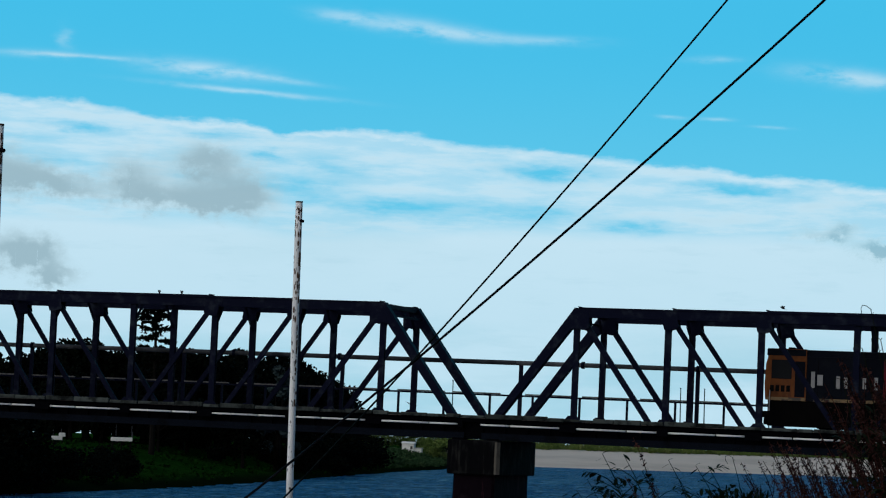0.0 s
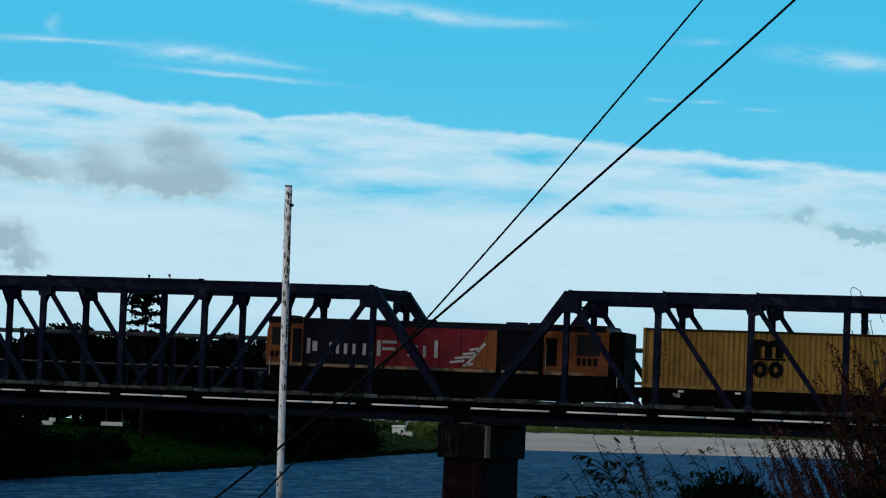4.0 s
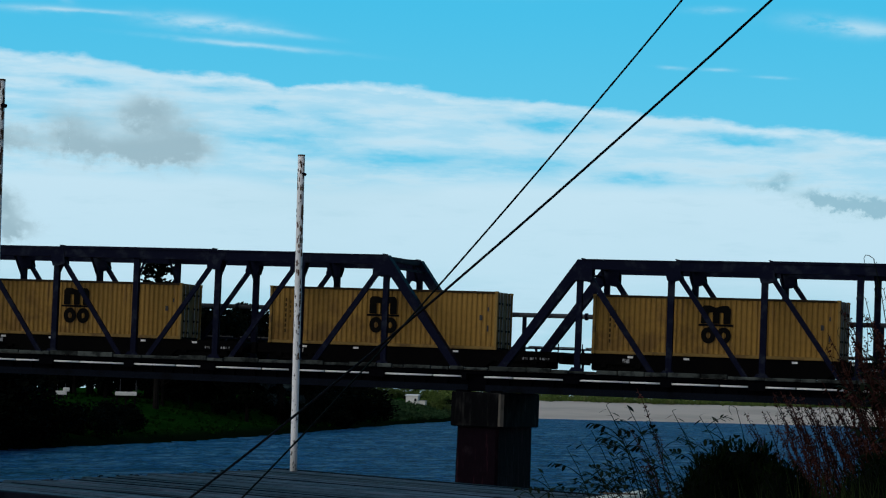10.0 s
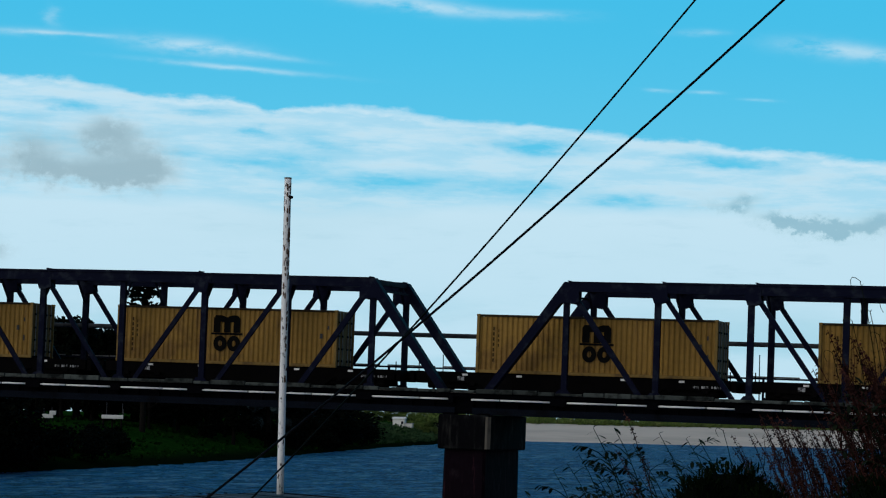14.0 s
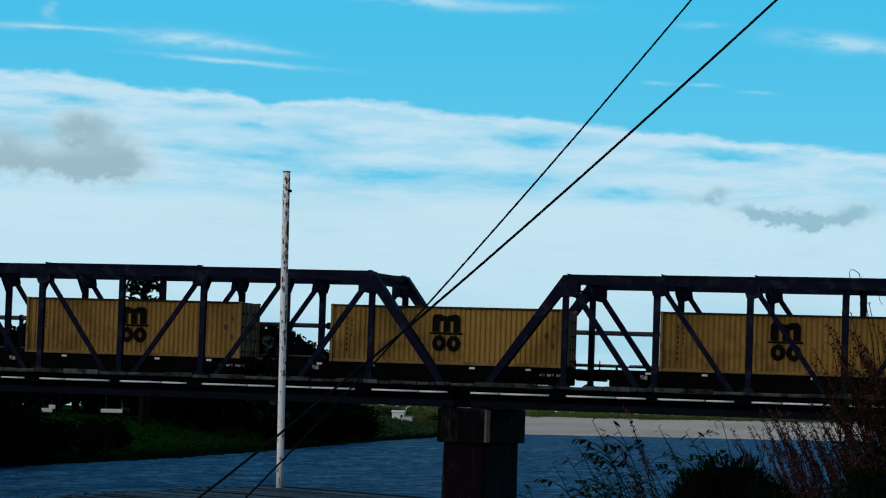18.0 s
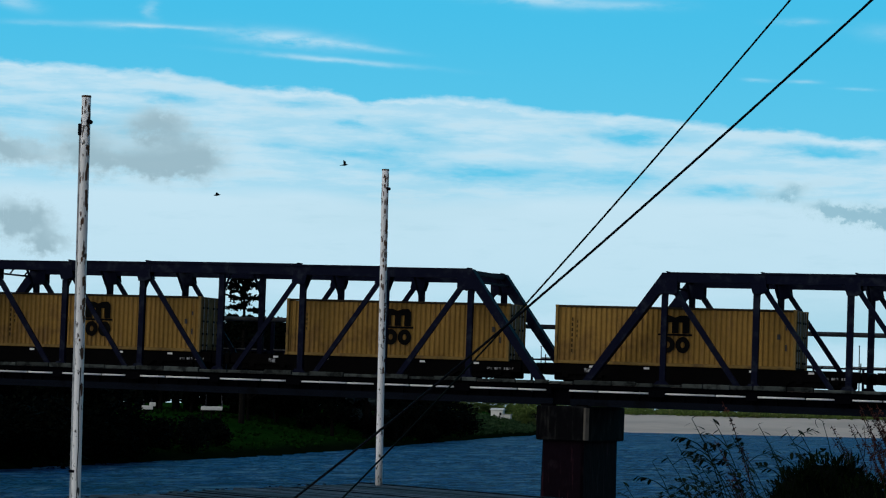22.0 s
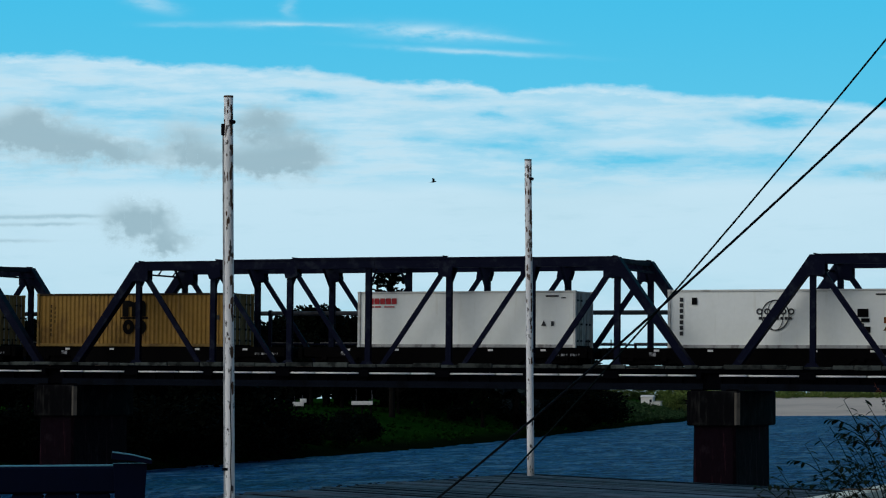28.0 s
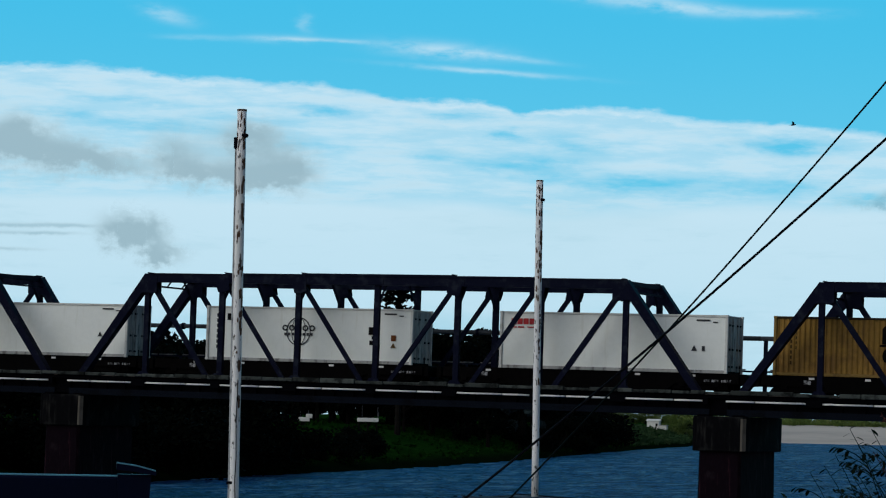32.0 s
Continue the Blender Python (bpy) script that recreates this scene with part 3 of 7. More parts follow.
def land_height(x, y):
    d = river_distance(x, y)
    step = lambda a, b, v: np.clip((v - a) / (b - a), 0, 1) ** 2 * (3 - 2 * np.clip((v - a) / (b - a), 0, 1))
    base = np.where(d < 0, np.maximum(-2.6, d * 0.22), 0)
    meadow = 0.75 * step(0, 1.6, d) + 2.9 * step(0.5, 24, d)
    beach = 0.2 * step(0, 3, d) + 4.0 * np.clip(d / 95, 0, 1) + 0.9 * step(110, 220, d)
    near = 1.1 * step(0, 2, d) + 2.35 * step(0.8, 3.6, d)
    far_w, near_w = step(36, 46, x + 0.327 * (y + 124)) * step(380, 440, y), step(-60, -85, y)
    h = WATER_Z + base + np.where(d > 0, meadow * (1 - far_w) * (1 - near_w) + beach * far_w + near * near_w, 0)
    rough = np.sin(x * 0.31 + 1.7 * np.sin(y * 0.23)) * np.cos(y * 0.27 + x * 0.11) * 0.14 * np.clip(d / 3, 0, 1)
    h += rough
    # railway embankments beyond the spans
    top = 1.0 - x * math.sin(radians(GRADE))
    beyond = np.maximum(step(-76.5, -82, x), step(78.5, 84, x))
    flank = 1 - step(4.2, 13.0, np.abs(y - 2.5))
    return h + np.maximum(top - h, 0) * beyond * flank


def ground():
    near_x = np.concatenate([-np.geomspace(4200, 240, 26), np.arange(-232, 132, 2.2), np.geomspace(140, 4200, 26)])
    near_y = np.concatenate([np.linspace(-900, -170, 12), np.arange(-164, 60, 2.4), np.arange(62, 480, 2.6), np.arange(484, 900, 8), np.geomspace(920, 4200, 20)])
    gx, gy = np.meshgrid(near_x, near_y)
    gz = land_height(gx, gy)
    n = len(near_x)
    me = bpy.data.meshes.new("ground")
    me.from_pydata(np.stack([gx, gy, gz], -1).reshape(-1, 3).tolist(), [],
                   [(j * n + i, j * n + i + 1, (j + 1) * n + i + 1, (j + 1) * n + i) for j in range(len(near_y) - 1) for i in range(n - 1)])
    me.materials.append(ground_material())
    me.polygons.foreach_set("use_smooth", [True] * len(me.polygons))
    return tagged(new("ground", me), "grassy river banks and a far pale sandbank", "ground", kind="structure")


def water():
    xs = np.concatenate([np.arange(-230, 110, 2.0)])
    ys = np.concatenate([np.arange(-140, 0, 1.2), np.arange(0, 220, 2.2), np.arange(220, 700, 6)])
    gx, gy = np.meshgrid(xs, ys)
    gz = WATER_Z + 0.05 * np.sin(gx * 0.9 + 1.3 * np.sin(gy * 0.4)) * np.cos(gy * 1.1 + gx * 0.2) + 0.03 * np.sin(gy * 2.1 + gx * 0.7)
    n = len(xs)
    me = bpy.data.meshes.new("river")
    me.from_pydata(np.stack([gx, gy, gz], -1).reshape(-1, 3).tolist(), [],
                   [(j * n + i, j * n + i + 1, (j + 1) * n + i + 1, (j + 1) * n + i) for j in range(len(ys) - 1) for i in range(n - 1)])
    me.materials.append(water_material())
    me.polygons.foreach_set("use_smooth", [True] * len(me.polygons))
    return tagged(new("water", me), "dark blue rippled river water", "river", kind="structure")


sky_sheet()
ground()
water()
GREY, GREY_RIM = (0.320, 0.480, 0.560), (0.40, 0.57, 0.65)
DOME = [(-0.05, 0.10, 1.00, 0.66, 1.1), (-0.30, 0.50, 0.50, 0.34, 0.7), (0.70, -0.28, 0.62, 0.38, 0.9), (-1.85, 0.15, 0.66, 0.50, 1.1), (-1.2, -0.38, 1.3, 0.28, 1.0), (0.2, -0.48, 1.0, 0.26, 0.6)]
LONG = [(-0.55, 0.35, 0.70, 0.46, 1.0), (0.0, 0.0, 1.2, 0.52, 1.1), (1.2, -0.15, 0.95, 0.32, 1.0), (-1.5, 0.1, 0.9, 0.4, 0.8), (2.1, -0.30, 0.9, 0.26, 0.75)]
SMALL = [(-0.15, 0.15, 0.74, 0.42, 1.3), (0.30, -0.12, 0.60, 0.36, 1.1), (0.80, -0.38, 0.50, 0.18, 0.8)]
THIN = [(0.55, 0.20, 1.0, 0.055, 1.3), (-0.75, 0.17, 0.9, 0.06, 1.2), (0.25, 0.03, 0.8, 0.05, 1.3), (-0.9, 0.0, 0.8, 0.05, 1.0), (-0.75, -0.33, 1.0, 0.05, 1.3)]
WISP = [(-1.95, 0.40, 0.55, 0.16, 0.9), (-1.35, 0.48, 0.32, 0.20, 1.1), (-0.70, 0.15, 0.60, 0.20, 1.1), (0.0, 0.0, 0.55, 0.24, 1.6), (0.40, -0.15, 0.45, 0.17, 1.3), (1.0, -0.08, 0.50, 0.18, 1.2), (1.6, 0.14, 0.55, 0.26, 1.4)]
CLOUDS = [
    (cloud(-23.85, 5.47, 3.2, 1.25, cloud_material("grey_cloud", 5.3, GREY, GREY_RIM, DOME, 0.95), "ragged grey cloud drifting low in the sky"), -23.55, 0.133),
    (cloud(-28.3, 5.50, 3.2, 1.1, cloud_material("grey_cloud_low", 7.7, GREY, GREY_RIM, LONG, 0.95), "long low grey cloud beside a larger one"), -28.25, 0.133),
    (cloud(-27.6, 3.72, 3.6, 0.8, cloud_material("grey_cloud_small", 12.4, GREY, GREY_RIM, SMALL, 0.95), "small grey cloud in pale haze"), -27.55, 0.092),
    (cloud(-29.5, 3.70, 2.3, 0.7, cloud_material("grey_streak", 3.1, (0.27, 0.45, 0.54), GREY_RIM, THIN, 0.6, 0.10), "thin grey streaks of cloud in the haze"), -29.55, 0.092),
    (cloud(-8.7, 4.30, 3.0, 0.9, cloud_material("blue_grey_cloud", 19.9, (0.20, 0.42, 0.53), (0.42, 0.64, 0.73), WISP, 0.7), "thin blue-grey wisp of cloud"), -8.7, 0.133)]


# ---------------------------------------------------------------- truss bridge
PANEL, FAR_Y, SPAN, GAP = 4.55, 5.03, 36.4, 0.90
ZB, ZT, ZTOP = 1.50, 6.40, 6.84               # foot of the uprights, under side and top of the upper chord


def truss_side(owner, y, inner):
    """One side of a span; inner is +1 when the track lies toward +y."""
    top = Shape().box((PANEL + 0.525, y - 0.24, ZT), (SPAN - PANEL - 0.525, y + 0.24, ZTOP))
    for k in range(1, 8):                     # rivet batten plates on the chord
        top.box((max(PANEL * k - 0.42, PANEL + 0.3), y - 0.262, ZT + 0.05), (min(PANEL * k + 0.42, SPAN - PANEL - 0.3), y + 0.262, ZTOP - 0.06))
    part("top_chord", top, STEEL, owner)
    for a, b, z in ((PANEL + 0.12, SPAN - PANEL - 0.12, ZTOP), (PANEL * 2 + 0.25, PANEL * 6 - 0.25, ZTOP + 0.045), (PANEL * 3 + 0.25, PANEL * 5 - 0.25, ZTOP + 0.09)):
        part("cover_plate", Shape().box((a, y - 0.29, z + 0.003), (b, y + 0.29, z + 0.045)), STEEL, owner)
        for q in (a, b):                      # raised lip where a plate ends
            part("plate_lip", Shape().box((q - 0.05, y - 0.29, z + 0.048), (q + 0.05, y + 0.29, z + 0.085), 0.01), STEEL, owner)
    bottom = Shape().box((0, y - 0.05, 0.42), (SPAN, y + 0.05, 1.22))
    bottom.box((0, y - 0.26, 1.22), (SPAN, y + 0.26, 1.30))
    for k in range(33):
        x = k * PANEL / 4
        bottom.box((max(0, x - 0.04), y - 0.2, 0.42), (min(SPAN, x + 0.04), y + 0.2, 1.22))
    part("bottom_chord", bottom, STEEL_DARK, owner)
    part("flange_angle", Shape().box((0, y - 0.28, 0.421), (SPAN, y - 0.21, 0.60)), RUST, owner, "rust-grey angle along the chord's foot")
    part("bottom_flange", Shape().box((0, y - 0.27, 0.26), (SPAN, y + 0.27, 0.418)), RUST, owner, "rust-grey lower flange of the chord")
    for k in range(1, 8):
        x = PANEL * k
        w = 0.28 if k in (1, 7) else 0.30
        post = Shape()
        for s in (-1, 1):                     # two channels with lacing between
            post.box((x - w / 2, y + s * 0.09 - 0.025, 1.30), (x + w / 2, y + s * 0.09 + 0.025, ZT + 0.2))
        for j in range(10):
            z = 1.5 + j * 0.47
            post.beam((x - w / 2 + 0.03, y, z), (x + w / 2 - 0.03, y, z + 0.45), 0.05, 0.12)
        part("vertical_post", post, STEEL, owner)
        if k != 4:                            # plates spread toward the diagonal
            w = 1 if k < 4 else -1
            if k in (1, 7):
                gus = [(-0.05, 0.3), (-0.42, -0.20), (-0.62, -0.62), (-0.30, -0.62), (-0.2, -0.56), (0.20, -0.56), (0.34, -0.62), (0.66, -0.50), (0.66, 0.3)]
            else:
                gus = [(-0.27, 0.3), (-0.27, -0.10), (-0.15, -0.48), (0.16, -0.48), (0.30, -0.44), (0.55, -0.34), (0.50, -0.1), (0.50, 0.3)]
            for s in (-1, 1):
                part("gusset_plate", Shape().plate([(x + w * q, ZT + z) for q, z in gus], y + s * 0.252 - 0.012, y + s * 0.252 + 0.012), STEEL, owner)
        low = [(x - 0.5, 1.30), (x - 0.22, 1.62), (x + 0.22, 1.62), (x + 0.5, 1.30)]
        part("foot_gusset", Shape().plate(low, y - 0.235, y - 0.205), STEEL, owner)
    for x0 in (0.35, SPAN - 0.35):
        flip = (lambda q: q) if x0 < 1 else (lambda q: SPAN - q)
        outline = [(0.30, 1.15), (PANEL - 0.10, ZTOP + 0.02), (PANEL + 0.52, ZTOP + 0.02), (PANEL + 0.52, ZT), (PANEL + 0.17, ZT), (0.72, 1.15)]
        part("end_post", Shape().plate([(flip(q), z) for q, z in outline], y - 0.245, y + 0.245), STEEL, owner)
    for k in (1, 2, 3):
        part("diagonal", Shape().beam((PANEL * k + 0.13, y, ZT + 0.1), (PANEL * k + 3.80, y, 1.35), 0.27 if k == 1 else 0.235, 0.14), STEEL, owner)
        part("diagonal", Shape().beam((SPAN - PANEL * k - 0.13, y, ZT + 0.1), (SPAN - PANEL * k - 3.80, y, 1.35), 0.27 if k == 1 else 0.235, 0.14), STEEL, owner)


def truss_span():
    """A riveted through truss: two sides, bracing overhead, floor, track and service pipe."""
    owner = thing("truss_span", "dark riveted steel through-truss railway bridge span", "bridge span", "bridge spans")
    truss_side(owner, 0.0, 1)
    truss_side(owner, FAR_Y, -1)
    for k in range(1, 8):
        x = PANEL * k
        part("sway_strut", Shape().beam((x, 0.25, ZT + 0.30), (x, FAR_Y - 0.25, ZT + 0.30), 0.22, 0.22, (1, 0, 0)), STEEL, owner)
        for a, b in ((0.14, 1.15), (FAR_Y - 0.14, FAR_Y - 1.15)):
            part("knee_brace", Shape().beam((x, a, ZT - 0.95), (x, b, ZT + 0.22), 0.09, 0.09, (1, 0, 0)), STEEL, owner)
    for k in range(1, 7):
        x = PANEL * k
        for a, b in ((0.25, FAR_Y - 0.25), (FAR_Y - 0.25, 0.25)):
            part("lateral_brace", Shape().beam((x + 0.15, a, ZT + 0.40 + (0.07 if a < 1 else 0)), (x + PANEL - 0.15, b, ZT + 0.40 + (0.07 if a < 1 else 0)), 0.09, 0.05, (0, 0, 1)), STEEL, owner)
    for x0, x1 in ((0.25, PANEL), (SPAN - 0.25, SPAN - PANEL)):     # portal lattice between the end posts
        at = lambda s, yy: (x0 + (x1 - x0) * s, yy, 1.15 + (6.6 - 1.15) * s)
        lattice = Shape()
        for s in (0.935, 1.0):
            lattice.beam(at(s, 0.2), at(s, FAR_Y - 0.2), 0.09, 0.12, (1, 0, 0))
        for ya in (0.9, FAR_Y / 2, FAR_Y - 0.9):
            lattice.beam(at(0.935, ya), at(1.0, ya), 0.07, 0.06, (1, 0, 0))
        part("portal_lattice", lattice, STEEL, owner)
    for k in range(9):
        x = min(max(PANEL * k, 0.2), SPAN - 0.2)
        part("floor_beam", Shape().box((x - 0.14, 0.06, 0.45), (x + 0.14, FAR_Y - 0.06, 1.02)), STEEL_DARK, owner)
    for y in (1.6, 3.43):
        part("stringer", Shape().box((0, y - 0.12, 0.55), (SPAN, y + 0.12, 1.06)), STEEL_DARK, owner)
    for y in (1.98, 3.05):
        rail = Shape().box((-0.45, y - 0.06, 1.222), (SPAN + 0.45, y + 0.06, 1.24))
        rail.box((-0.45, y - 0.012, 1.24), (SPAN + 0.45, y + 0.012, 1.34)).box((-0.45, y - 0.035, 1.34), (SPAN + 0.45, y + 0.035, 1.37))
        part("rail", rail, RAIL, owner)
    # service pipe along the near side, in lengths between dark clamps
    for k in range(8):
        a, b = PANEL * k + (0.0 if k == 0 else 0.28), PANEL * (k + 1) - (0.28 if k % 2 else 0.55)
        cut = a + (b - a) * (0.62 if k % 3 else 0.36)
        part("service_pipe", Shape().tube([(a, -0.45, 0.985), (cut - 0.02, -0.45, 0.985)], 0.048, 10), PIPE, owner, smooth=True)
        part("service_pipe", Shape().tube([(cut + 0.05, -0.45, 0.985), (b, -0.45, 0.985)], 0.048, 10), PIPE, owner, smooth=True)
        part("pipe_clamp", Shape().box((b + 0.01, -0.56, 0.80), (PANEL * (k + 1) + (0.27 if k < 7 else 0), -0.27, 1.15), 0.02), STEEL_DARK, owner)
    for k in range(8):
        part("pipe_bracket", Shape().box((PANEL * k + 2.2, -0.5, 0.86), (PANEL * k + 2.28, -0.05, 0.91)), STEEL_DARK, owner)
    # footway beyond the far side
    fy = FAR_Y + 0.55
    part("footway_bearer", Shape().box((0, fy - 0.3, 1.32), (SPAN, fy - 0.2, 1.45)), STEEL_DARK, owner)
    part("footway_pipe", Shape().tube([(-0.45, fy + 1.0, 4.27), (SPAN + 0.45, fy + 1.0, 4.27)], 0.125, 10), PIPE_GREY, owner, "thick dark pipe carried above the footway", True)
    for k in range(6):
        x = 3.1 + k * 6.0
        part("pipe_joint", Shape().tube([(x - 0.07, fy + 1.0, 4.27), (x + 0.07, fy + 1.0, 4.27)], 0.19, 10), STEEL, owner, smooth=True)
    part("handrail", Shape().box((-0.45, fy + 0.92, 2.53), (SPAN + 0.45, fy + 1.0, 2.62)), STEEL, owner)
    # pale lengths painted as the lit top of the handrail, in dashes
    for k in range(12):
        part("rail_cap", Shape().box((k * SPAN / 12 + 0.1, fy + 0.90, 2.623), ((k + 1) * SPAN / 12 - 0.35, fy + 1.02, 2.69)), RAIL_CAP, owner, "pale handrail top, coloured as lit from above")
    for k in range(15):
        x = 0.5 + k * 2.5
        if x < SPAN:
            part("rail_post", Shape().box((x - 0.05, fy + 0.9, 1.45), (x + 0.05, fy + 1.02, 2.53)), STEEL, owner)
    for x in (-0.2, SPAN * 0.25, SPAN * 0.5, SPAN * 0.75):
        part("pipe_post", Shape().box((x - 0.10, fy + 0.95, 1.45), (x + 0.10, fy + 1.06, 4.15)), STEEL, owner)
    return owner


span = truss_span()
span.matrix_basis = BRIDGE @ pose(-SPAN, 0, 0)
for x in (-2 * SPAN - GAP, GAP, SPAN + 2 * GAP):
    copy_thing(span, BRIDGE @ pose(x, 0, 0))


def pier():
    owner = thing("bridge_pier", "stained concrete bridge pier with a wider cap", "bridge pier", "bridge piers")
    cap = Shape()
    c = 0.14
    x0, x1, y0, y1 = -1.35, 1.35, -0.6, 5.7
    out = lambda z, d=0.0: [(x0 + c + d, y0 + d, z), (x1 - c - d, y0 + d, z), (x1 - d, y0 + c + d, z), (x1 - d, y1 - c - d, z), (x1 - c - d, y1 - d, z), (x0 + c + d, y1 - d, z), (x0 + d, y1 - c - d, z), (x0 + d, y0 + c + d, z)]
    cap.loft([out(-1.46, 0.05), out(-1.40), out(0.18), out(0.24, 0.05)])
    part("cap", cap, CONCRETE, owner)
    # lit corner painted as a pale strip over the chamfer and front edge
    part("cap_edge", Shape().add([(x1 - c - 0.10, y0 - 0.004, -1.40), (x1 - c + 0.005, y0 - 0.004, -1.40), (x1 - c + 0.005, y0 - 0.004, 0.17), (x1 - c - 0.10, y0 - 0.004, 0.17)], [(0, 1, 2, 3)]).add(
        [(x1 - c + 0.004, y0 - 0.004, -1.40), (x1 + 0.004, y0 + c, -1.40), (x1 + 0.004, y0 + c, 0.17), (x1 - c + 0.004, y0 - 0.004, 0.17)], [(0, 1, 2, 3)]), CONCRETE_LIT_EDGE, owner, "chamfered corner of the cap, painted pale as if lit")
    shaft = Shape()
    ring = lambda z, g: [(x + (g if x > 0 else -g), y, z) for x, y in ((-1.06, -0.24), (-0.94, -0.38), (0.94, -0.38), (1.06, -0.24), (1.06, 5.34), (0.94, 5.48), (-0.94, 5.48), (-1.06, 5.34))]
    shaft.loft([ring(-7.9, 0.08), ring(-1.455, 0.0)])
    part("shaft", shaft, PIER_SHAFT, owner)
    for x in (-0.9, 0.9):
        for y in (0.0, FAR_Y):
            part("bearing", Shape().box((x - 0.32, y - 0.3, 0.235), (x + 0.32, y + 0.3, 0.335), 0.03), STEEL_DARK, owner)
    return owner


first_pier = pier()
first_pier.matrix_basis = BRIDGE @ pose(0.60, 0, 0)
for x in (-SPAN - GAP / 2 + 0.15, -2 * SPAN - 1.5 * GAP, SPAN + 1.5 * GAP, 2 * SPAN + 2.5 * GAP):
    copy_thing(first_pier, BRIDGE @ pose(x, 0, 0))

# timber edging of the near walkway, in uneven lengths
edge = thing("walkway_edge", "weathered timber edging along the bridge walkway", "timber edging", m=BRIDGE)
rng = random.Random(4)
x = -2 * SPAN - GAP
while x < 2 * SPAN:
    n = rng.uniform(0.6, 2.1)
    z0 = 1.30 + rng.uniform(-0.02, 0.02)
    part("edge_plank", Shape().box((x, -0.62, z0), (x + n - rng.uniform(0.01, 0.06), -0.40, 1.485 + rng.uniform(-0.05, 0.05)), 0.03), WALK_TIMBER, edge)
    x += n
part("edge_bearer", Shape().box((-2 * SPAN - GAP, -0.44, 1.12), (2 * SPAN, -0.30, 1.298)), STEEL_DARK, edge)

for x in (-SPAN - GAP / 2, GAP / 2, SPAN + 1.5 * GAP):
    for y in (0.0, FAR_Y):
        part("joint_plate", Shape().box((x - GAP / 2 - 0.02, y - 0.20, 0.345), (x + GAP / 2 + 0.02, y - 0.10, 1.21)), STEEL_DARK, edge, "dark plate closing the joint between two spans")
sleepers = Shape()
for k in range(int(152 / 0.62)):
    x = -75 + k * 0.62
    sleepers.box((x - 0.11, 1.25, 1.07), (x + 0.11, 3.78, 1.218))
tk = part("track_sleepers", sleepers, SLEEPER)
tagged(tk, "dark timber sleepers laid across the bridge", "sleepers", kind="stuff").matrix_basis = BRIDGE
for a, b in ((-330, -74.5), (76.6, 330)):
    for y in (1.98, 3.05):
        ob = part("approach_rail", Shape().box((a, y - 0.035, 1.24), (b, y + 0.035, 1.37)), RAIL)
        tagged(ob, "worn steel rail on the embankment", "rail", kind="structure").matrix_basis = BRIDGE
    ob = part("ballast_bed", Shape().box((a, 0.4, 0.7), (b, 4.6, 1.23), 0.2), SLEEPER)
    tagged(ob, "dark ballast bed under the rails", "ballast", kind="structure").matrix_basis = BRIDGE


# ---------------------------------------------------------------- train
TRACK_Y, RAIL_Z = 2.515, 1.37
PITCH = 17.07
# x of the first container's leading end, in the bridge's own space
TRAIN = [(0.0, 34.2), (3.0, 15.25), (6.0, -3.5), (7.0, -9.75), (9.0, -22.2), (10.5, -31.45), (11.0, -34.6), (13.0, -47.2), (14.0, -53.2), (17.0, -71.75),
         (19.0, -84.15), (21.0, -96.6), (23.0, -109.2), (24.0, -115.45), (25.0, -122.0), (28.0, -141.45), (29.0, -148.05), (32.0, -168.0)]
MOVING = []                                   # things of the train and their place along it


def on_train(ob, offset, z=0.0):
    ob.matrix_basis = BRIDGE @ pose(TRAIN[0][1] + offset, TRACK_Y, RAIL_Z + z)
    MOVING.append((ob, offset, z))
    return ob


LEN, WID, HIGH = 12.19, 2.44, 2.90
BOX_Z = 0.98


def corrugated(x0, x1, y, z0, z1, out):
    """A ribbed steel wall in the plane y; out is the way it faces."""
    s = Shape()
    n = int(round((x1 - x0) / 0.262))
    step = (x1 - x0) / n
    xs = []
    for k in range(n):
        a = x0 + k * step
        xs += [(a, 0), (a + step * 0.24, 0), (a + step * 0.50, 1), (a + step * 0.74, 1)]
    xs.append((x1, 0))
    d = 0.058
    lo = [(x, y - out * d * q, z0) for x, q in xs]
    hi = [(x, y - out * d * q, z1) for x, q in xs]
    n = len(xs)
    s.add(lo + hi, [(i, i + 1, n + i + 1, n + i) for i in range(n - 1)])
    bl, bh = [(x, yy - out * 0.05, z) for x, yy, z in (lo[0], lo[-1])], [(x, yy - out * 0.05, z) for x, yy, z in (hi[0], hi[-1])]
    s.add([bl[0], bl[1], bh[1], bh[0]], [(0, 1, 2, 3)])
    return s


def slab_marks(owner, name, boxes, y, mat, label, t=0.012):
    """Painted marks on a side wall, one part each, as thin plates."""
    for x0, z0, x1, z1 in boxes:
        part(name, Shape().box((x0, y - t, z0), (x1, y - 0.003, z1)), mat, owner, label)


def ring_mark(s, cx, cz, rx, rz, w, y, t=0.012, a0=0.0, a1=360.0, n=18):
    for k in range(n):
        a, b = radians(a0 + (a1 - a0) * k / n), radians(a0 + (a1 - a0) * (k + 1) / n)
        q = [(cx + rx * math.cos(a), cz + rz * math.sin(a)), (cx + rx * math.cos(b), cz + rz * math.sin(b)),
             (cx + (rx - w) * math.cos(b), cz + (rz - w) * math.sin(b)), (cx + (rx - w) * math.cos(a), cz + (rz - w) * math.sin(a))]
        s.plate(q, y - t, y - 0.002)
    return s


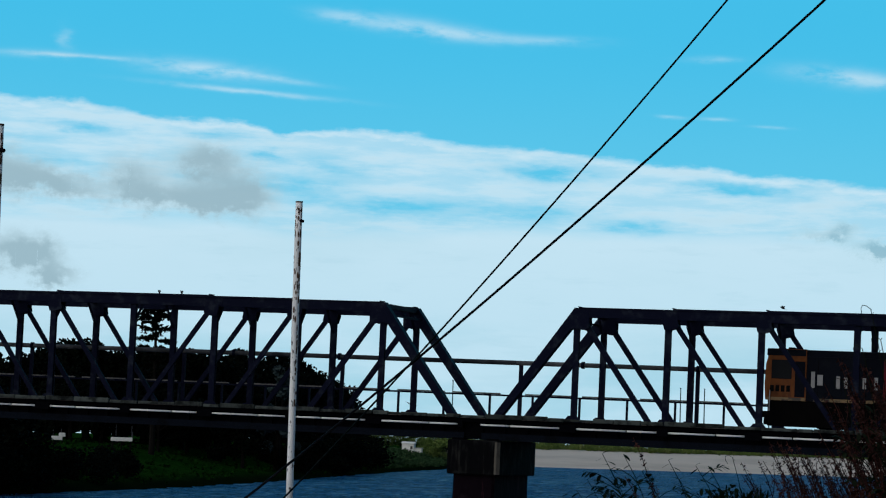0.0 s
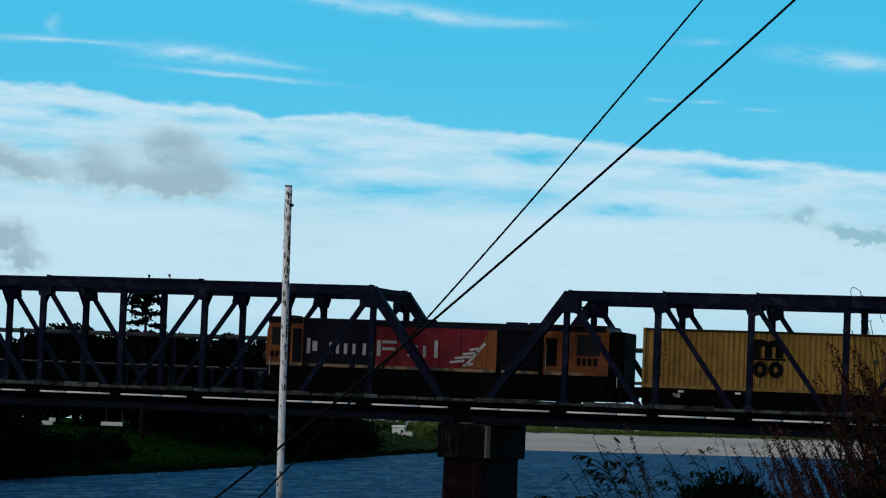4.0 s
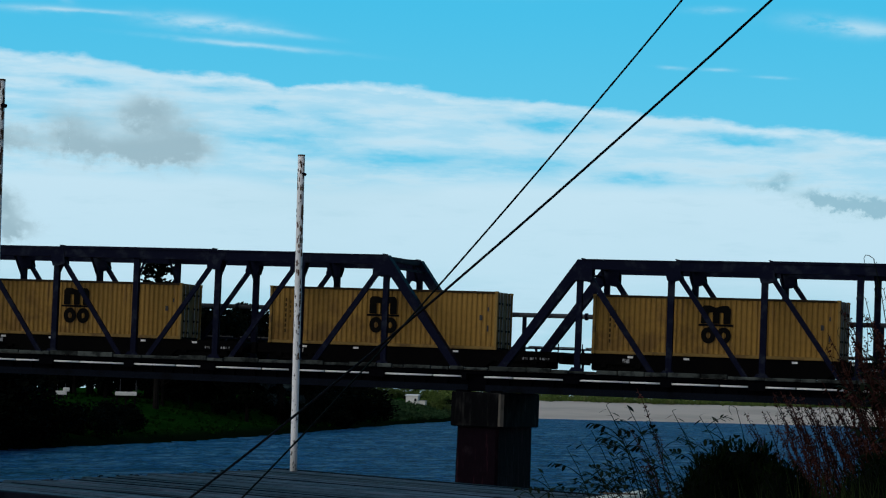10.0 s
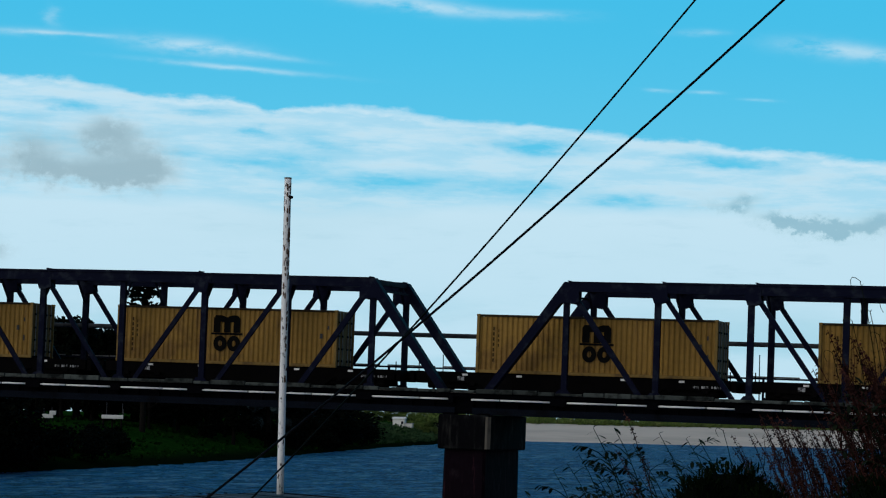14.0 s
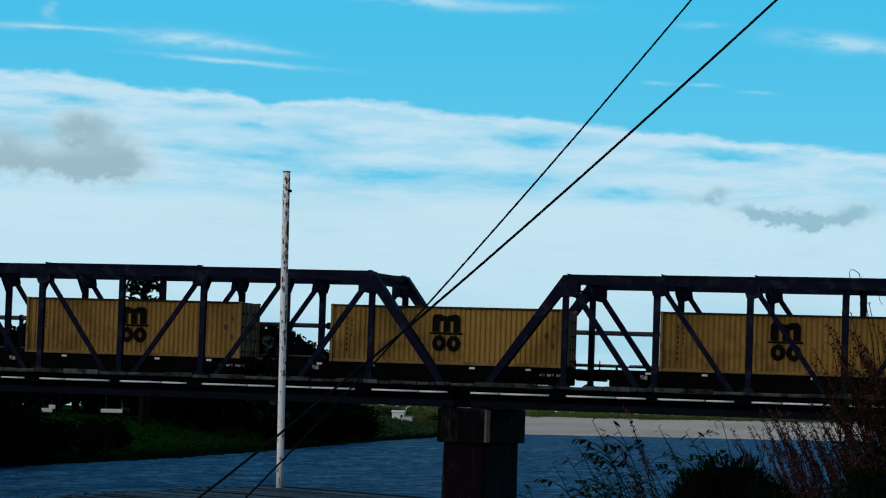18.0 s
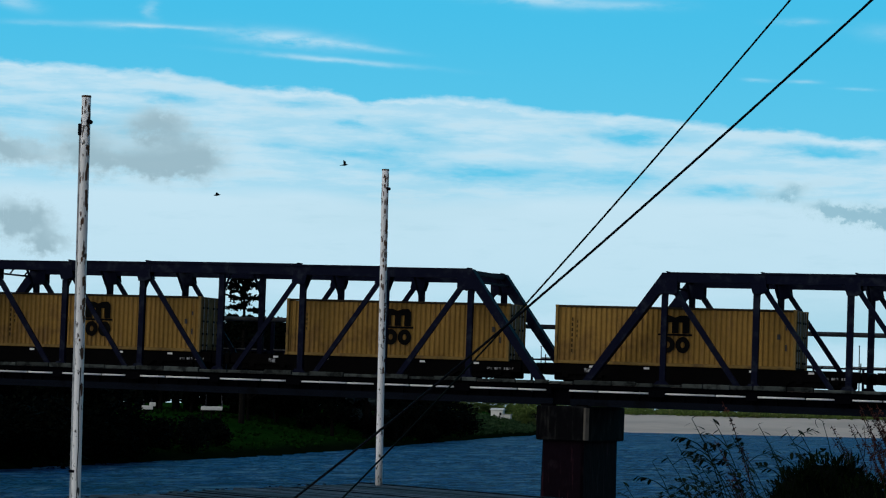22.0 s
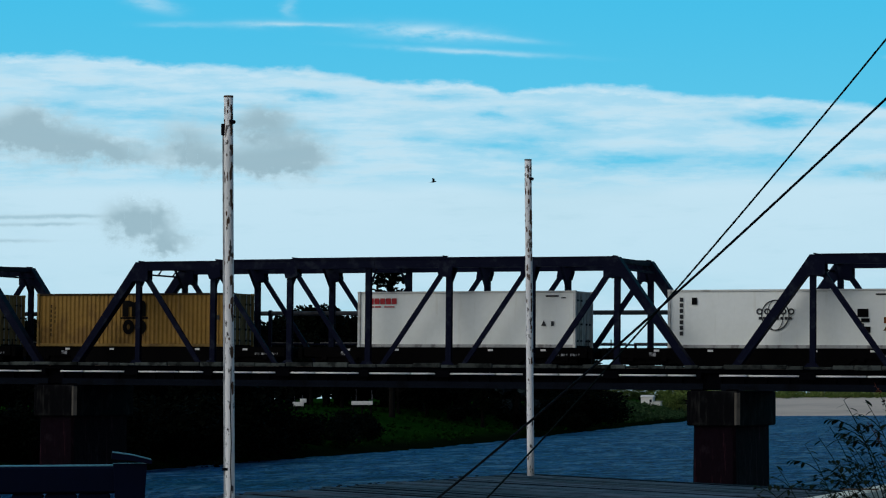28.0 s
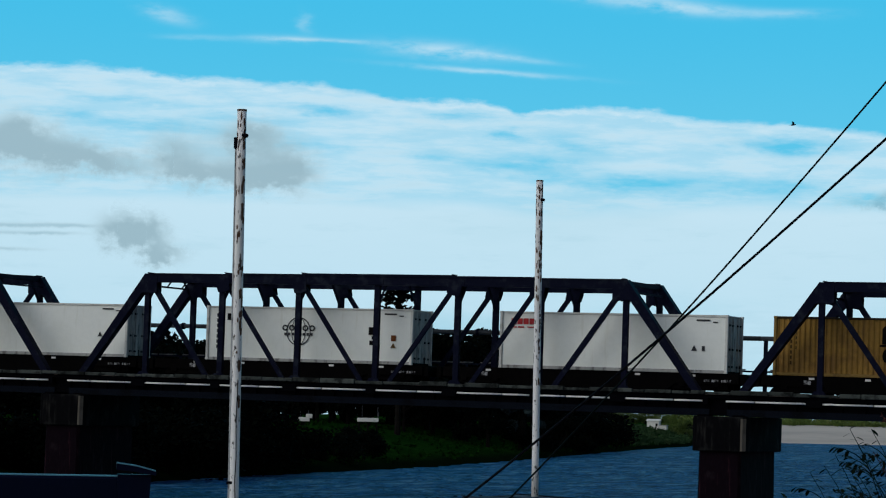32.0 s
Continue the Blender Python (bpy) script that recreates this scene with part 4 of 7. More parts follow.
def container(kind, mark=0):
    """A forty-foot box; x from 0 at its leading end, y about the track's middle, z from its floor. kind: yellow or white."""
    yellow = kind == "yellow"
    skin, frame_mat = (YELLOW, YELLOW_FRAME) if yellow else (WHITE_BOX, WHITE_FRAME)
    owner = thing("shipping_container", "yellow corrugated steel shipping container on a flat wagon" if yellow else
                  "white smooth-sided refrigerated shipping container on a flat wagon", "container", "containers on the train")
    hw = WID / 2
    for s in (-1, 1):
        if yellow:
            wall = corrugated(0.15, LEN - 0.15, s * (hw - 0.015), 0.16, HIGH - 0.11, s)
        else:
            wall = Shape().box((0.15, s * (hw - 0.045) - 0.03, 0.16), (LEN - 0.15, s * (hw - 0.045) + 0.03, HIGH - 0.11))
        part("side_wall", wall, skin, owner)
        part("top_rail", Shape().box((0.15, s * hw - 0.04, HIGH - 0.11), (LEN - 0.15, s * hw + 0.04 - (0.04 if s > 0 else 0), HIGH - 0.01), 0.012), DARK_RAIL if yellow else frame_mat, owner)
        part("bottom_rail", Shape().box((0.15, s * hw - 0.05, 0.0), (LEN - 0.15, s * hw + 0.05, 0.16), 0.015), frame_mat if yellow else DOOR_GREY, owner)
        for x in (0.0, LEN - 0.15):
            part("corner_post", Shape().box((x, s * hw - 0.08, 0.10), (x + 0.15, s * hw + 0.03, HIGH - 0.1), 0.02), frame_mat, owner)
            for z in (0.0, HIGH - 0.118):
                part("corner_casting", Shape().box((x - 0.006 if x == 0 else x - 0.02, s * hw - 0.10, z), (x + 0.17 if x == 0 else x + 0.156, s * hw + 0.055, z + 0.118), 0.012), frame_mat, owner)
    part("roof", Shape().box((0.1, -hw + 0.04, HIGH - 0.06), (LEN - 0.1, hw - 0.04, HIGH - 0.02)), skin, owner)
    part("floor_frame", Shape().box((0.12, -hw + 0.06, 0.02), (LEN - 0.12, hw - 0.06, 0.14)), UNDERFRAME, owner)
    part("front_wall", Shape().box((0.04, -hw + 0.09, 0.12), (0.09, hw - 0.09, HIGH - 0.1)), skin, owner)
    for s in (-1, 1):                         # doors at the trailing end with lock rods
        door = part("door", Shape().box((LEN - 0.10, min(s * 0.01, s * (hw - 0.09)), 0.12), (LEN - 0.05, max(s * 0.01, s * (hw - 0.09)), HIGH - 0.1)), YELLOW_DOOR if yellow else DOOR_GREY, owner)
        for y in (0.38, 0.86):
            part("lock_rod", Shape().tube([(LEN - 0.02, s * y, 0.1), (LEN - 0.02, s * y, HIGH - 0.08)], 0.022, 6), DOOR_GREY, door)
            for z in (0.35, 0.95, 1.6, 2.3) if yellow else (0.35, 1.2, 2.4):
                part("rod_keeper", Shape().box((LEN - 0.05, s * y - 0.09, z - 0.05), (LEN - 0.005, s * y + 0.09, z + 0.05)), BLACK_PAINT, door)
    y = -hw - (0.0 if yellow else 0.02)
    if yellow:
        cx = LEN / 2 + 0.05
        arch = [(cx - 0.74, 1.62), (cx - 0.74, 2.36), (cx - 0.62, 2.50), (cx - 0.30, 2.50), (cx - 0.02, 2.40), (cx + 0.30, 2.50), (cx + 0.58, 2.50), (cx + 0.72, 2.34), (cx + 0.72, 1.62),
                (cx + 0.36, 1.62), (cx + 0.36, 2.16), (cx + 0.18, 2.16), (cx + 0.18, 1.62), (cx - 0.16, 1.62), (cx - 0.16, 2.16), (cx - 0.36, 2.16), (cx - 0.36, 1.62)]
        mark_s = Shape().add([(px, y - 0.012, pz) for px, pz in arch], [tuple(range(len(arch)))])
        mark_s.box((cx - 0.86, y - 0.012, 1.50), (cx + 0.86, y - 0.003, 1.60))
        ring_mark(mark_s, cx - 0.36, 1.06, 0.36, 0.40, 0.25, y)
        ring_mark(mark_s, cx + 0.40, 1.06, 0.36, 0.40, 0.25, y)
        part("shipping_mark", mark_s, LOGO_BLACK, owner, "black shipping line emblem")
        slab_marks(owner, "serial_bar", [(0.84, 0.55 + k * 0.26, 0.92, 0.72 + k * 0.26) for k in range(7)] + [(1.10, 1.3 + k * 0.24, 1.16, 1.44 + k * 0.24) for k in range(4)], y, SERIAL_DARK, "column of small black marks")
        slab_marks(owner, "end_mark", [(LEN - 0.95, 1.45, LEN - 0.80, 1.7), (LEN - 0.55, 0.9, LEN - 0.47, 1.2), (LEN - 0.55, 1.9, LEN - 0.47, 2.1)], y, LOGO_GREY, "small dark marks")
    else:
        slab_marks(owner, "rib_mark", [(LEN - 1.65, 2.58, LEN - 0.95, 2.66), (LEN - 0.8, 2.5, LEN - 0.55, 2.56)], y, LOGO_GREY, "faint grey marks")
        if mark == 1:
            slab_marks(owner, "red_mark", [(0.62 + k * 0.33, 2.24, 0.90 + k * 0.33, 2.54) for k in range(5)], y, LOGO_RED, "red lettered emblem as plain bars")
            slab_marks(owner, "red_bar", [(0.72, 2.06, 0.92, 2.13), (0.98, 2.06, 1.32, 2.14), (1.5, 2.07, 2.1, 2.13)], y, LOGO_RED, "thin red bar")
            tri = Shape().add([(LEN - 1.9, y - 0.012, 1.1), (LEN - 1.6, y - 0.012, 1.1), (LEN - 1.75, y - 0.012, 1.38)], [(0, 1, 2)])
            tri.box((LEN - 1.35, y - 0.012, 1.1), (LEN - 1.2, y - 0.003, 1.34))
            part("warning_mark", tri, LOGO_GREY, owner, "small warning marks")
        else:
            cx = 5.55
            s = Shape()
            for k in range(5):
                ring_mark(s, cx - 0.82 + k * 0.40, 1.80, 0.17, 0.16, 0.075, y, n=12)
            for k in range(8):
                s.box((cx - 0.86 + k * 0.22, y - 0.012, 1.40), (cx - 0.72 + k * 0.22, y - 0.003, 1.54))
            part("line_mark", s, LOGO_GREY, owner, "dark grey shipping line emblem as plain rings and bars")
            ring = ring_mark(Shape(), cx - 0.02, 1.62, 0.72, 0.76, 0.055, y, n=28)
            ring_mark(ring, cx - 0.02, 1.62, 0.42, 0.76, 0.035, y, n=28)
            part("globe_mark", ring, LOGO_GREY, owner, "thin grey ring round the emblem")
            bx = LEN - 2.25
            slab_marks(owner, "dark_emblem", [(bx - 0.30, 1.52, bx + 0.24, 1.92), (bx - 0.12, 1.28, bx + 0.30, 1.46), (bx - 0.24, 0.98, bx + 0.02, 1.22), (bx + 0.06, 0.76, bx + 0.34, 1.06)], y, LOGO_BLACK, "dark emblem as plain blocks")
            part("warning_triangle", Shape().plate([(LEN - 1.28, 0.86), (LEN - 0.96, 0.86), (LEN - 1.12, 1.12)], y - 0.012, y - 0.003), YELLOW_FRAME, owner, "small yellow warning triangle")
            slab_marks(owner, "orange_tag", [(LEN - 1.25, 1.22, LEN - 0.98, 1.52)], y, LOCO_ORANGE, "small orange placard")
            slab_marks(owner, "square_mark", [(1.25, 2.15, 1.52, 2.50)], y, LOGO_BLACK, "small black square mark")
            slab_marks(owner, "serial_bar", [(0.62, 0.62 + k * 0.28, 0.80, 0.82 + k * 0.28) for k in range(7)], y, LOGO_GREY, "column of small grey marks")
    return owner


def bogie(owner, x, wheel_gap=1.75, r=0.42):
    b = part("bogie_frame", Shape().box((x - 1.5, -1.05, 0.14), (x + 1.5, -0.92, 0.66), 0.06).box((x - 1.5, 0.92, 0.14), (x + 1.5, 1.05, 0.66), 0.06).box((x - 0.3, -0.95, 0.35), (x + 0.3, 0.95, 0.7), 0.04), UNDERFRAME, owner)
    for dx in (-wheel_gap / 2, wheel_gap / 2):
        part("axle", Shape().tube([(x + dx, -0.85, r), (x + dx, 0.85, r)], 0.08, 8), UNDERFRAME, b)
        for s in (-1, 1):
            wheel = Shape().disc((x + dx, r), r, s * 0.535 - 0.065, s * 0.535 + 0.065, 20)
            part("wheel", wheel, UNDERFRAME, b)
            part("axle_box", Shape().box((x + dx - 0.16, s * 1.08 - 0.1, r - 0.14), (x + dx + 0.16, s * 1.08 + 0.1, r + 0.16), 0.03), UNDERFRAME, b)
    return b


def wagon():
    """A container flat wagon, 15.9 m of deck."""
    n = 15.9
    owner = thing("flat_wagon", "black container flat wagon on two bogies", "wagon", "flat wagons of the train")
    for s in (-1, 1):
        sole = [(0, 0.98), (n, 0.98), (n, 0.48), (n - 3.3, 0.44), (n - 3.8, 0.08), (3.8, 0.08), (3.3, 0.44), (0, 0.48)]
        part("side_sill", Shape().plate(sole, s * 1.12 - 0.05, s * 1.12 + 0.05), UNDERFRAME, owner)
    part("deck", Shape().box((0, -1.07, 0.80), (n, 1.07, 0.93)), UNDERFRAME, owner)
    part("centre_sill", Shape().box((-0.1, -0.25, 0.5), (n + 0.1, 0.25, 0.80)), UNDERFRAME, owner)
    for x in (-0.22, n + 0.22):
        s = -1 if x < 0 else 1
        part("coupler", Shape().box((min(x, x + s * 0.50), -0.22, 0.42), (max(x, x + s * 0.37), 0.22, 0.90), 0.05), UNDERFRAME, owner)
        part("head_stock", Shape().box((x - 0.12, -1.2, 0.40), (x + 0.12, 1.2, 0.97), 0.02), UNDERFRAME, owner)
        part("hand_brake_stand", Shape().tube([(x - s * 0.25, -0.9, 0.93), (x - s * 0.25, -0.9, 1.4)], 0.03, 6), UNDERFRAME, owner)
    for x in (2.4, 5.2, 10.5, 13.4):
        part("reflector", Shape().box((x, -1.185, 0.80), (x + 0.28, -1.172, 0.90)), PIPE, owner, "small pale reflector plate")
    slab_marks(owner, "stencil_mark", [(14.10 + q, 0.56, 14.10 + q + w, 0.67) for q, w in ((0.0, 0.10), (0.14, 0.16), (0.42, 0.20), (0.68, 0.10), (0.92, 0.06), (1.04, 0.22), (1.32, 0.08))] + [(2.15, 0.56, 2.50, 0.76)], -1.17, STENCIL, "worn white stencilled marks")
    part("air_tank", Shape().tube([(7.2, -0.6, 0.55), (8.4, -0.6, 0.55)], 0.2, 12), UNDERFRAME, owner, smooth=True)
    for x in (2.05, n - 2.05):
        bogie(owner, x)
    return owner


LOCO = 18.1


def locomotive():
    owner = thing("locomotive", "diesel locomotive with orange ends, charcoal and red sides", "locomotive")
    hw = 1.36
    low, top = 1.44, 3.88

    def side_panel(name, x0, x1, mat, z0=low, z1=top - 0.35, label=""):
        for ya, yb in ((-hw, -hw + 0.06), (hw - 0.06, hw)):
            part(name, Shape().box((x0, ya, z0), (x1, yb, z1)), mat, owner, label)
    part("cab", Shape().loft([[(-0.68 + a, -hw, z), (1.32, -hw, z), (1.32, hw, z), (-0.68 + a, hw, z)] for a, z in ((0.06, low), (0.0, 2.2), (0.06, 3.2), (0.20, top - 0.14), (0.5, top))]), LOCO_ORANGE, owner, "orange driving cab")
    part("cab", Shape().loft([[(14.02, -hw, z), (17.32 - a, -hw, z), (17.32 - a, hw, z), (14.02, hw, z)] for a, z in ((0.0, low), (0.0, 3.4), (0.06, top - 0.12), (0.3, top))]), LOCO_ORANGE, owner, "orange driving cab")
    side_panel("hood_panel", 1.34, 5.0, LOCO_DARK, label="charcoal hood side with a pale emblem")
    side_panel("hood_panel", 5.01, 11.10, LOCO_RED, label="red hood side with a pale emblem")
    side_panel("hood_panel", 11.11, 11.60, LOCO_ORANGE, label="orange hood side")
    side_panel("radiator", 11.61, 14.0, BLACK_PAINT, label="black louvred radiator side")
    for k in range(9):                        # door seams and grab rails of the hood
        x = 1.9 + k * 1.12
        part("panel_seam", Shape().box((x - 0.012, -hw - 0.008, low + 0.1), (x + 0.012, -hw - 0.001, top - 0.42)), BLACK_PAINT, owner)
    louvre = Shape()
    for k in range(16):
        z = low + 0.25 + k * 0.105
        louvre.beam((11.8, -hw - 0.015, z), (13.85, -hw - 0.015, z), 0.05, 0.035)
    part("louvre", louvre, LOCO_DARK, owner)
    part("core", Shape().box((1.34, -hw + 0.08, low), (14.0, hw - 0.08, top - 0.05)), LOCO_DARK, owner)
    roof = [[(x0, y, z) for y, z in ((-hw, top - 0.34), (-hw + 0.12, top - 0.12), (-hw + 0.5, top), (hw - 0.5, top), (hw - 0.12, top - 0.12), (hw, top - 0.34))] for x0 in (1.33, 14.01)]
    part("roof", Shape().loft(roof), LOCO_DARK, owner, "dark curved roof")
    for xa, xb in ((-0.60, 1.325), (14.015, 17.2)):
        part("cab_roof", Shape().box((xa, -hw - 0.01, top - 0.36), (xb, hw + 0.01, top + 0.015), 0.05), LOCO_DARK, owner, "dark cab roof")
    part("exhaust", Shape().box((6.8, -0.35, top), (7.9, 0.35, top + 0.12), 0.03), BLACK_PAINT, owner)
    part("horn", Shape().box((0.25, -0.5, top + 0.01), (0.55, 0.5, top + 0.12), 0.03), BLACK_PAINT, owner)
    for x in (12.2, 13.4):
        part("roof_fan", Shape().tube([(x, 0, top - 0.02), (x, 0, top + 0.10)], 0.55, 16), BLACK_PAINT, owner)
    for a, b in ((-0.55, 1.3), (1.7, 3.9), (4.2, 7.6), (8.1, 11.6), (11.9, 13.8), (14.1, 16.2)):
        part("sill_stripe", Shape().box((a, -hw - 0.014, low - 0.02), (b, -hw + 0.02, low + 0.13)), LOCO_SILL, owner, "faded yellow stripe along the sill")
    part("underframe", Shape().box((-0.5, -hw + 0.05, 0.20), (LOCO - 0.5, hw - 0.05, low - 0.02)), UNDERFRAME, owner)
    part("fuel_tank", Shape().box((5.2, -1.25, 0.06), (12.4, 1.25, 0.6), 0.08), UNDERFRAME, owner)
    for x0, x1, z0, z1 in ((-0.36, 0.62, 2.45, 3.36), (15.71, 16.89, 2.41, 3.42)):
        for y in (-hw, hw):
            part("side_window", Shape().box((x0, y - 0.012, z0), (x1, y + 0.012, z1), 0.01), GLASS_DARK, owner, "dark cab side window")
    part("windscreen", Shape().box((-0.69, -1.1, 2.3), (-0.58, 1.1, 3.15)), GLASS_DARK, owner)
    part("windscreen", Shape().box((17.22, -1.1, 2.3), (17.335, 1.1, 3.05)), GLASS_DARK, owner)
    part("cab_door", Shape().box((14.12, -hw - 0.012, low + 0.42), (14.70, -hw + 0.01, 3.22)), BLACK_PAINT, owner, "dark cab doorway")
    part("cab_door", Shape().box((0.78, -hw - 0.012, low + 0.16), (1.26, -hw + 0.01, 3.3)), LOCO_DARK, owner, "dark cab doorway")
    part("door_rail", Shape().tube([(14.16, -hw - 0.05, 1.7), (14.16, -hw - 0.05, 2.9)], 0.02, 6), LOGO_WHITE, owner)
    part("grille", Shape().box((15.0, -hw - 0.012, low + 0.2), (15.3, -hw + 0.005, low + 0.75)), BLACK_PAINT, owner)
    part("nose_end", Shape().box((17.34, -1.2, 0.75), (LOCO - 0.05, 1.2, 3.62), 0.06), BLACK_PAINT, owner, "black gangway end")
    part("step_plate", Shape().box((16.4, -hw - 0.05, 0.45), (17.3, -hw + 0.05, 1.40), 0.02), UNDERFRAME, owner)
    for x in (-0.60, LOCO - 0.1):
        s = -1 if x < 1 else 1
        part("coupler", Shape().box((min(x, x + s * 0.5), -0.14, 0.6), (max(x, x + s * 0.5), 0.14, 0.9), 0.03), UNDERFRAME, owner)
        part("pilot", Shape().box((x - 0.08, -1.3, 0.25), (x + 0.08, 1.3, 0.75), 0.03), UNDERFRAME, owner)
        part("handrail", Shape().tube([(x - s * 0.2, -1.42, 0.9), (x - s * 0.2, -1.42, 1.9)], 0.025, 6), LOGO_WHITE, owner)
    part("headlight", Shape().disc((0, 0), 0.12, -0.05, 0.05, 12), LOGO_WHITE, owner).matrix_basis = pose(-0.66, -0.9, 1.7, 0, 0, 90)
    y = -hw
    pale = [(1.56, 2.07, 1.74, 2.84), (1.86, 2.20, 2.12, 2.70), (2.76, 2.07, 2.94, 2.66), (3.14, 2.10, 3.30, 2.62), (3.56, 2.10, 3.74, 2.62), (4.02, 2.10, 4.18, 2.62), (4.57, 2.07, 4.74, 2.66),
            (5.33, 2.05, 5.52, 2.84), (5.60, 2.70, 6.36, 2.84), (5.60, 2.36, 6.30, 2.50), (6.96, 2.08, 7.50, 2.22), (6.96, 2.34, 7.50, 2.46), (6.96, 2.54, 7.50, 2.64), (7.76, 2.05, 7.92, 2.64), (8.36, 2.05, 8.54, 2.92)]
    slab_marks(owner, "side_emblem", pale, y, LOGO_WHITE, "pale company emblem as plain bars")
    wedge = [(9.75, 1.62), (11.10, 1.62), (11.10, 3.30), (10.86, 2.95), (10.55, 2.30), (10.1, 1.98)]
    part("orange_wedge", Shape().plate(wedge, y - 0.008, y - 0.002), LOCO_ORANGE, owner, "orange wedge at the end of the emblem")
    skew = Shape()
    for xa, za, n in ((9.20, 1.86, 0.75), (9.45, 2.08, 0.95), (9.85, 2.28, 0.80), (10.2, 2.50, 0.55), (9.9, 1.72, 0.5)):
        skew.beam((xa, y - 0.012, za), (xa + n, y - 0.012, za + 0.10), 0.11, 0.008)
    skew.beam((10.05, y - 0.012, 1.75), (11.0, y - 0.012, 2.85), 0.14, 0.008)
    part("slanted_emblem", skew, LOGO_WHITE, owner, "pale slanted strokes of the emblem")
    slab_marks(owner, "number_bar", [(-0.40 + k * 0.26, 1.84, -0.22 + k * 0.26, 2.14) for k in range(4)] + [(15.72 + k * 0.28, 1.92, 15.92 + k * 0.28, 2.28) for k in range(4)], y, LOGO_BLACK, "dark number as plain bars")
    for x in (3.3, LOCO - 4.0):
        bogie(owner, x, 2.2, 0.48)
    return owner


on_train(locomotive(), -19.0)
first_wagon = wagon()
on_train(first_wagon, -0.6)
for k in range(1, 11):
    on_train(copy_thing(first_wagon, pose(0, 0, 0)), -0.6 + PITCH * k)
yellow_box, plain_box, ring_box = container("yellow"), container("white", 1), container("white", 2)
ORDER = [("y", 0.0)] * 3 + [("y", 2.5)] * 3 + [("y", 0.0), ("p", 2.55), ("r", 2.55), ("p", 2.55), ("y", 0.0)]
used = set()
for k, (kind, shift) in enumerate(ORDER):
    src = {"y": yellow_box, "p": plain_box, "r": ring_box}[kind]
    ob = src if kind not in used else copy_thing(src, pose(0, 0, 0))
    used.add(kind)
    on_train(ob, PITCH * k + shift, BOX_Z)


# ---------------------------------------------------------------- wharf
DECK_Z = -1.16
U = Vector((0.828, -0.560, 0)).normalized()   # along the planks
V = Vector((0.560, 0.828, 0)).normalized()    # away from the bank, across the planks
NEAR_L = Vector((25.30, -97.40, 0))           # corner of the deck at its near left end
WHARF = Matrix.Translation((NEAR_L.x, NEAR_L.y, DECK_Z)) @ Matrix((U, V, (0, 0, 1))).transposed().to_4x4()
WHARF_INV = WHARF.inverted()


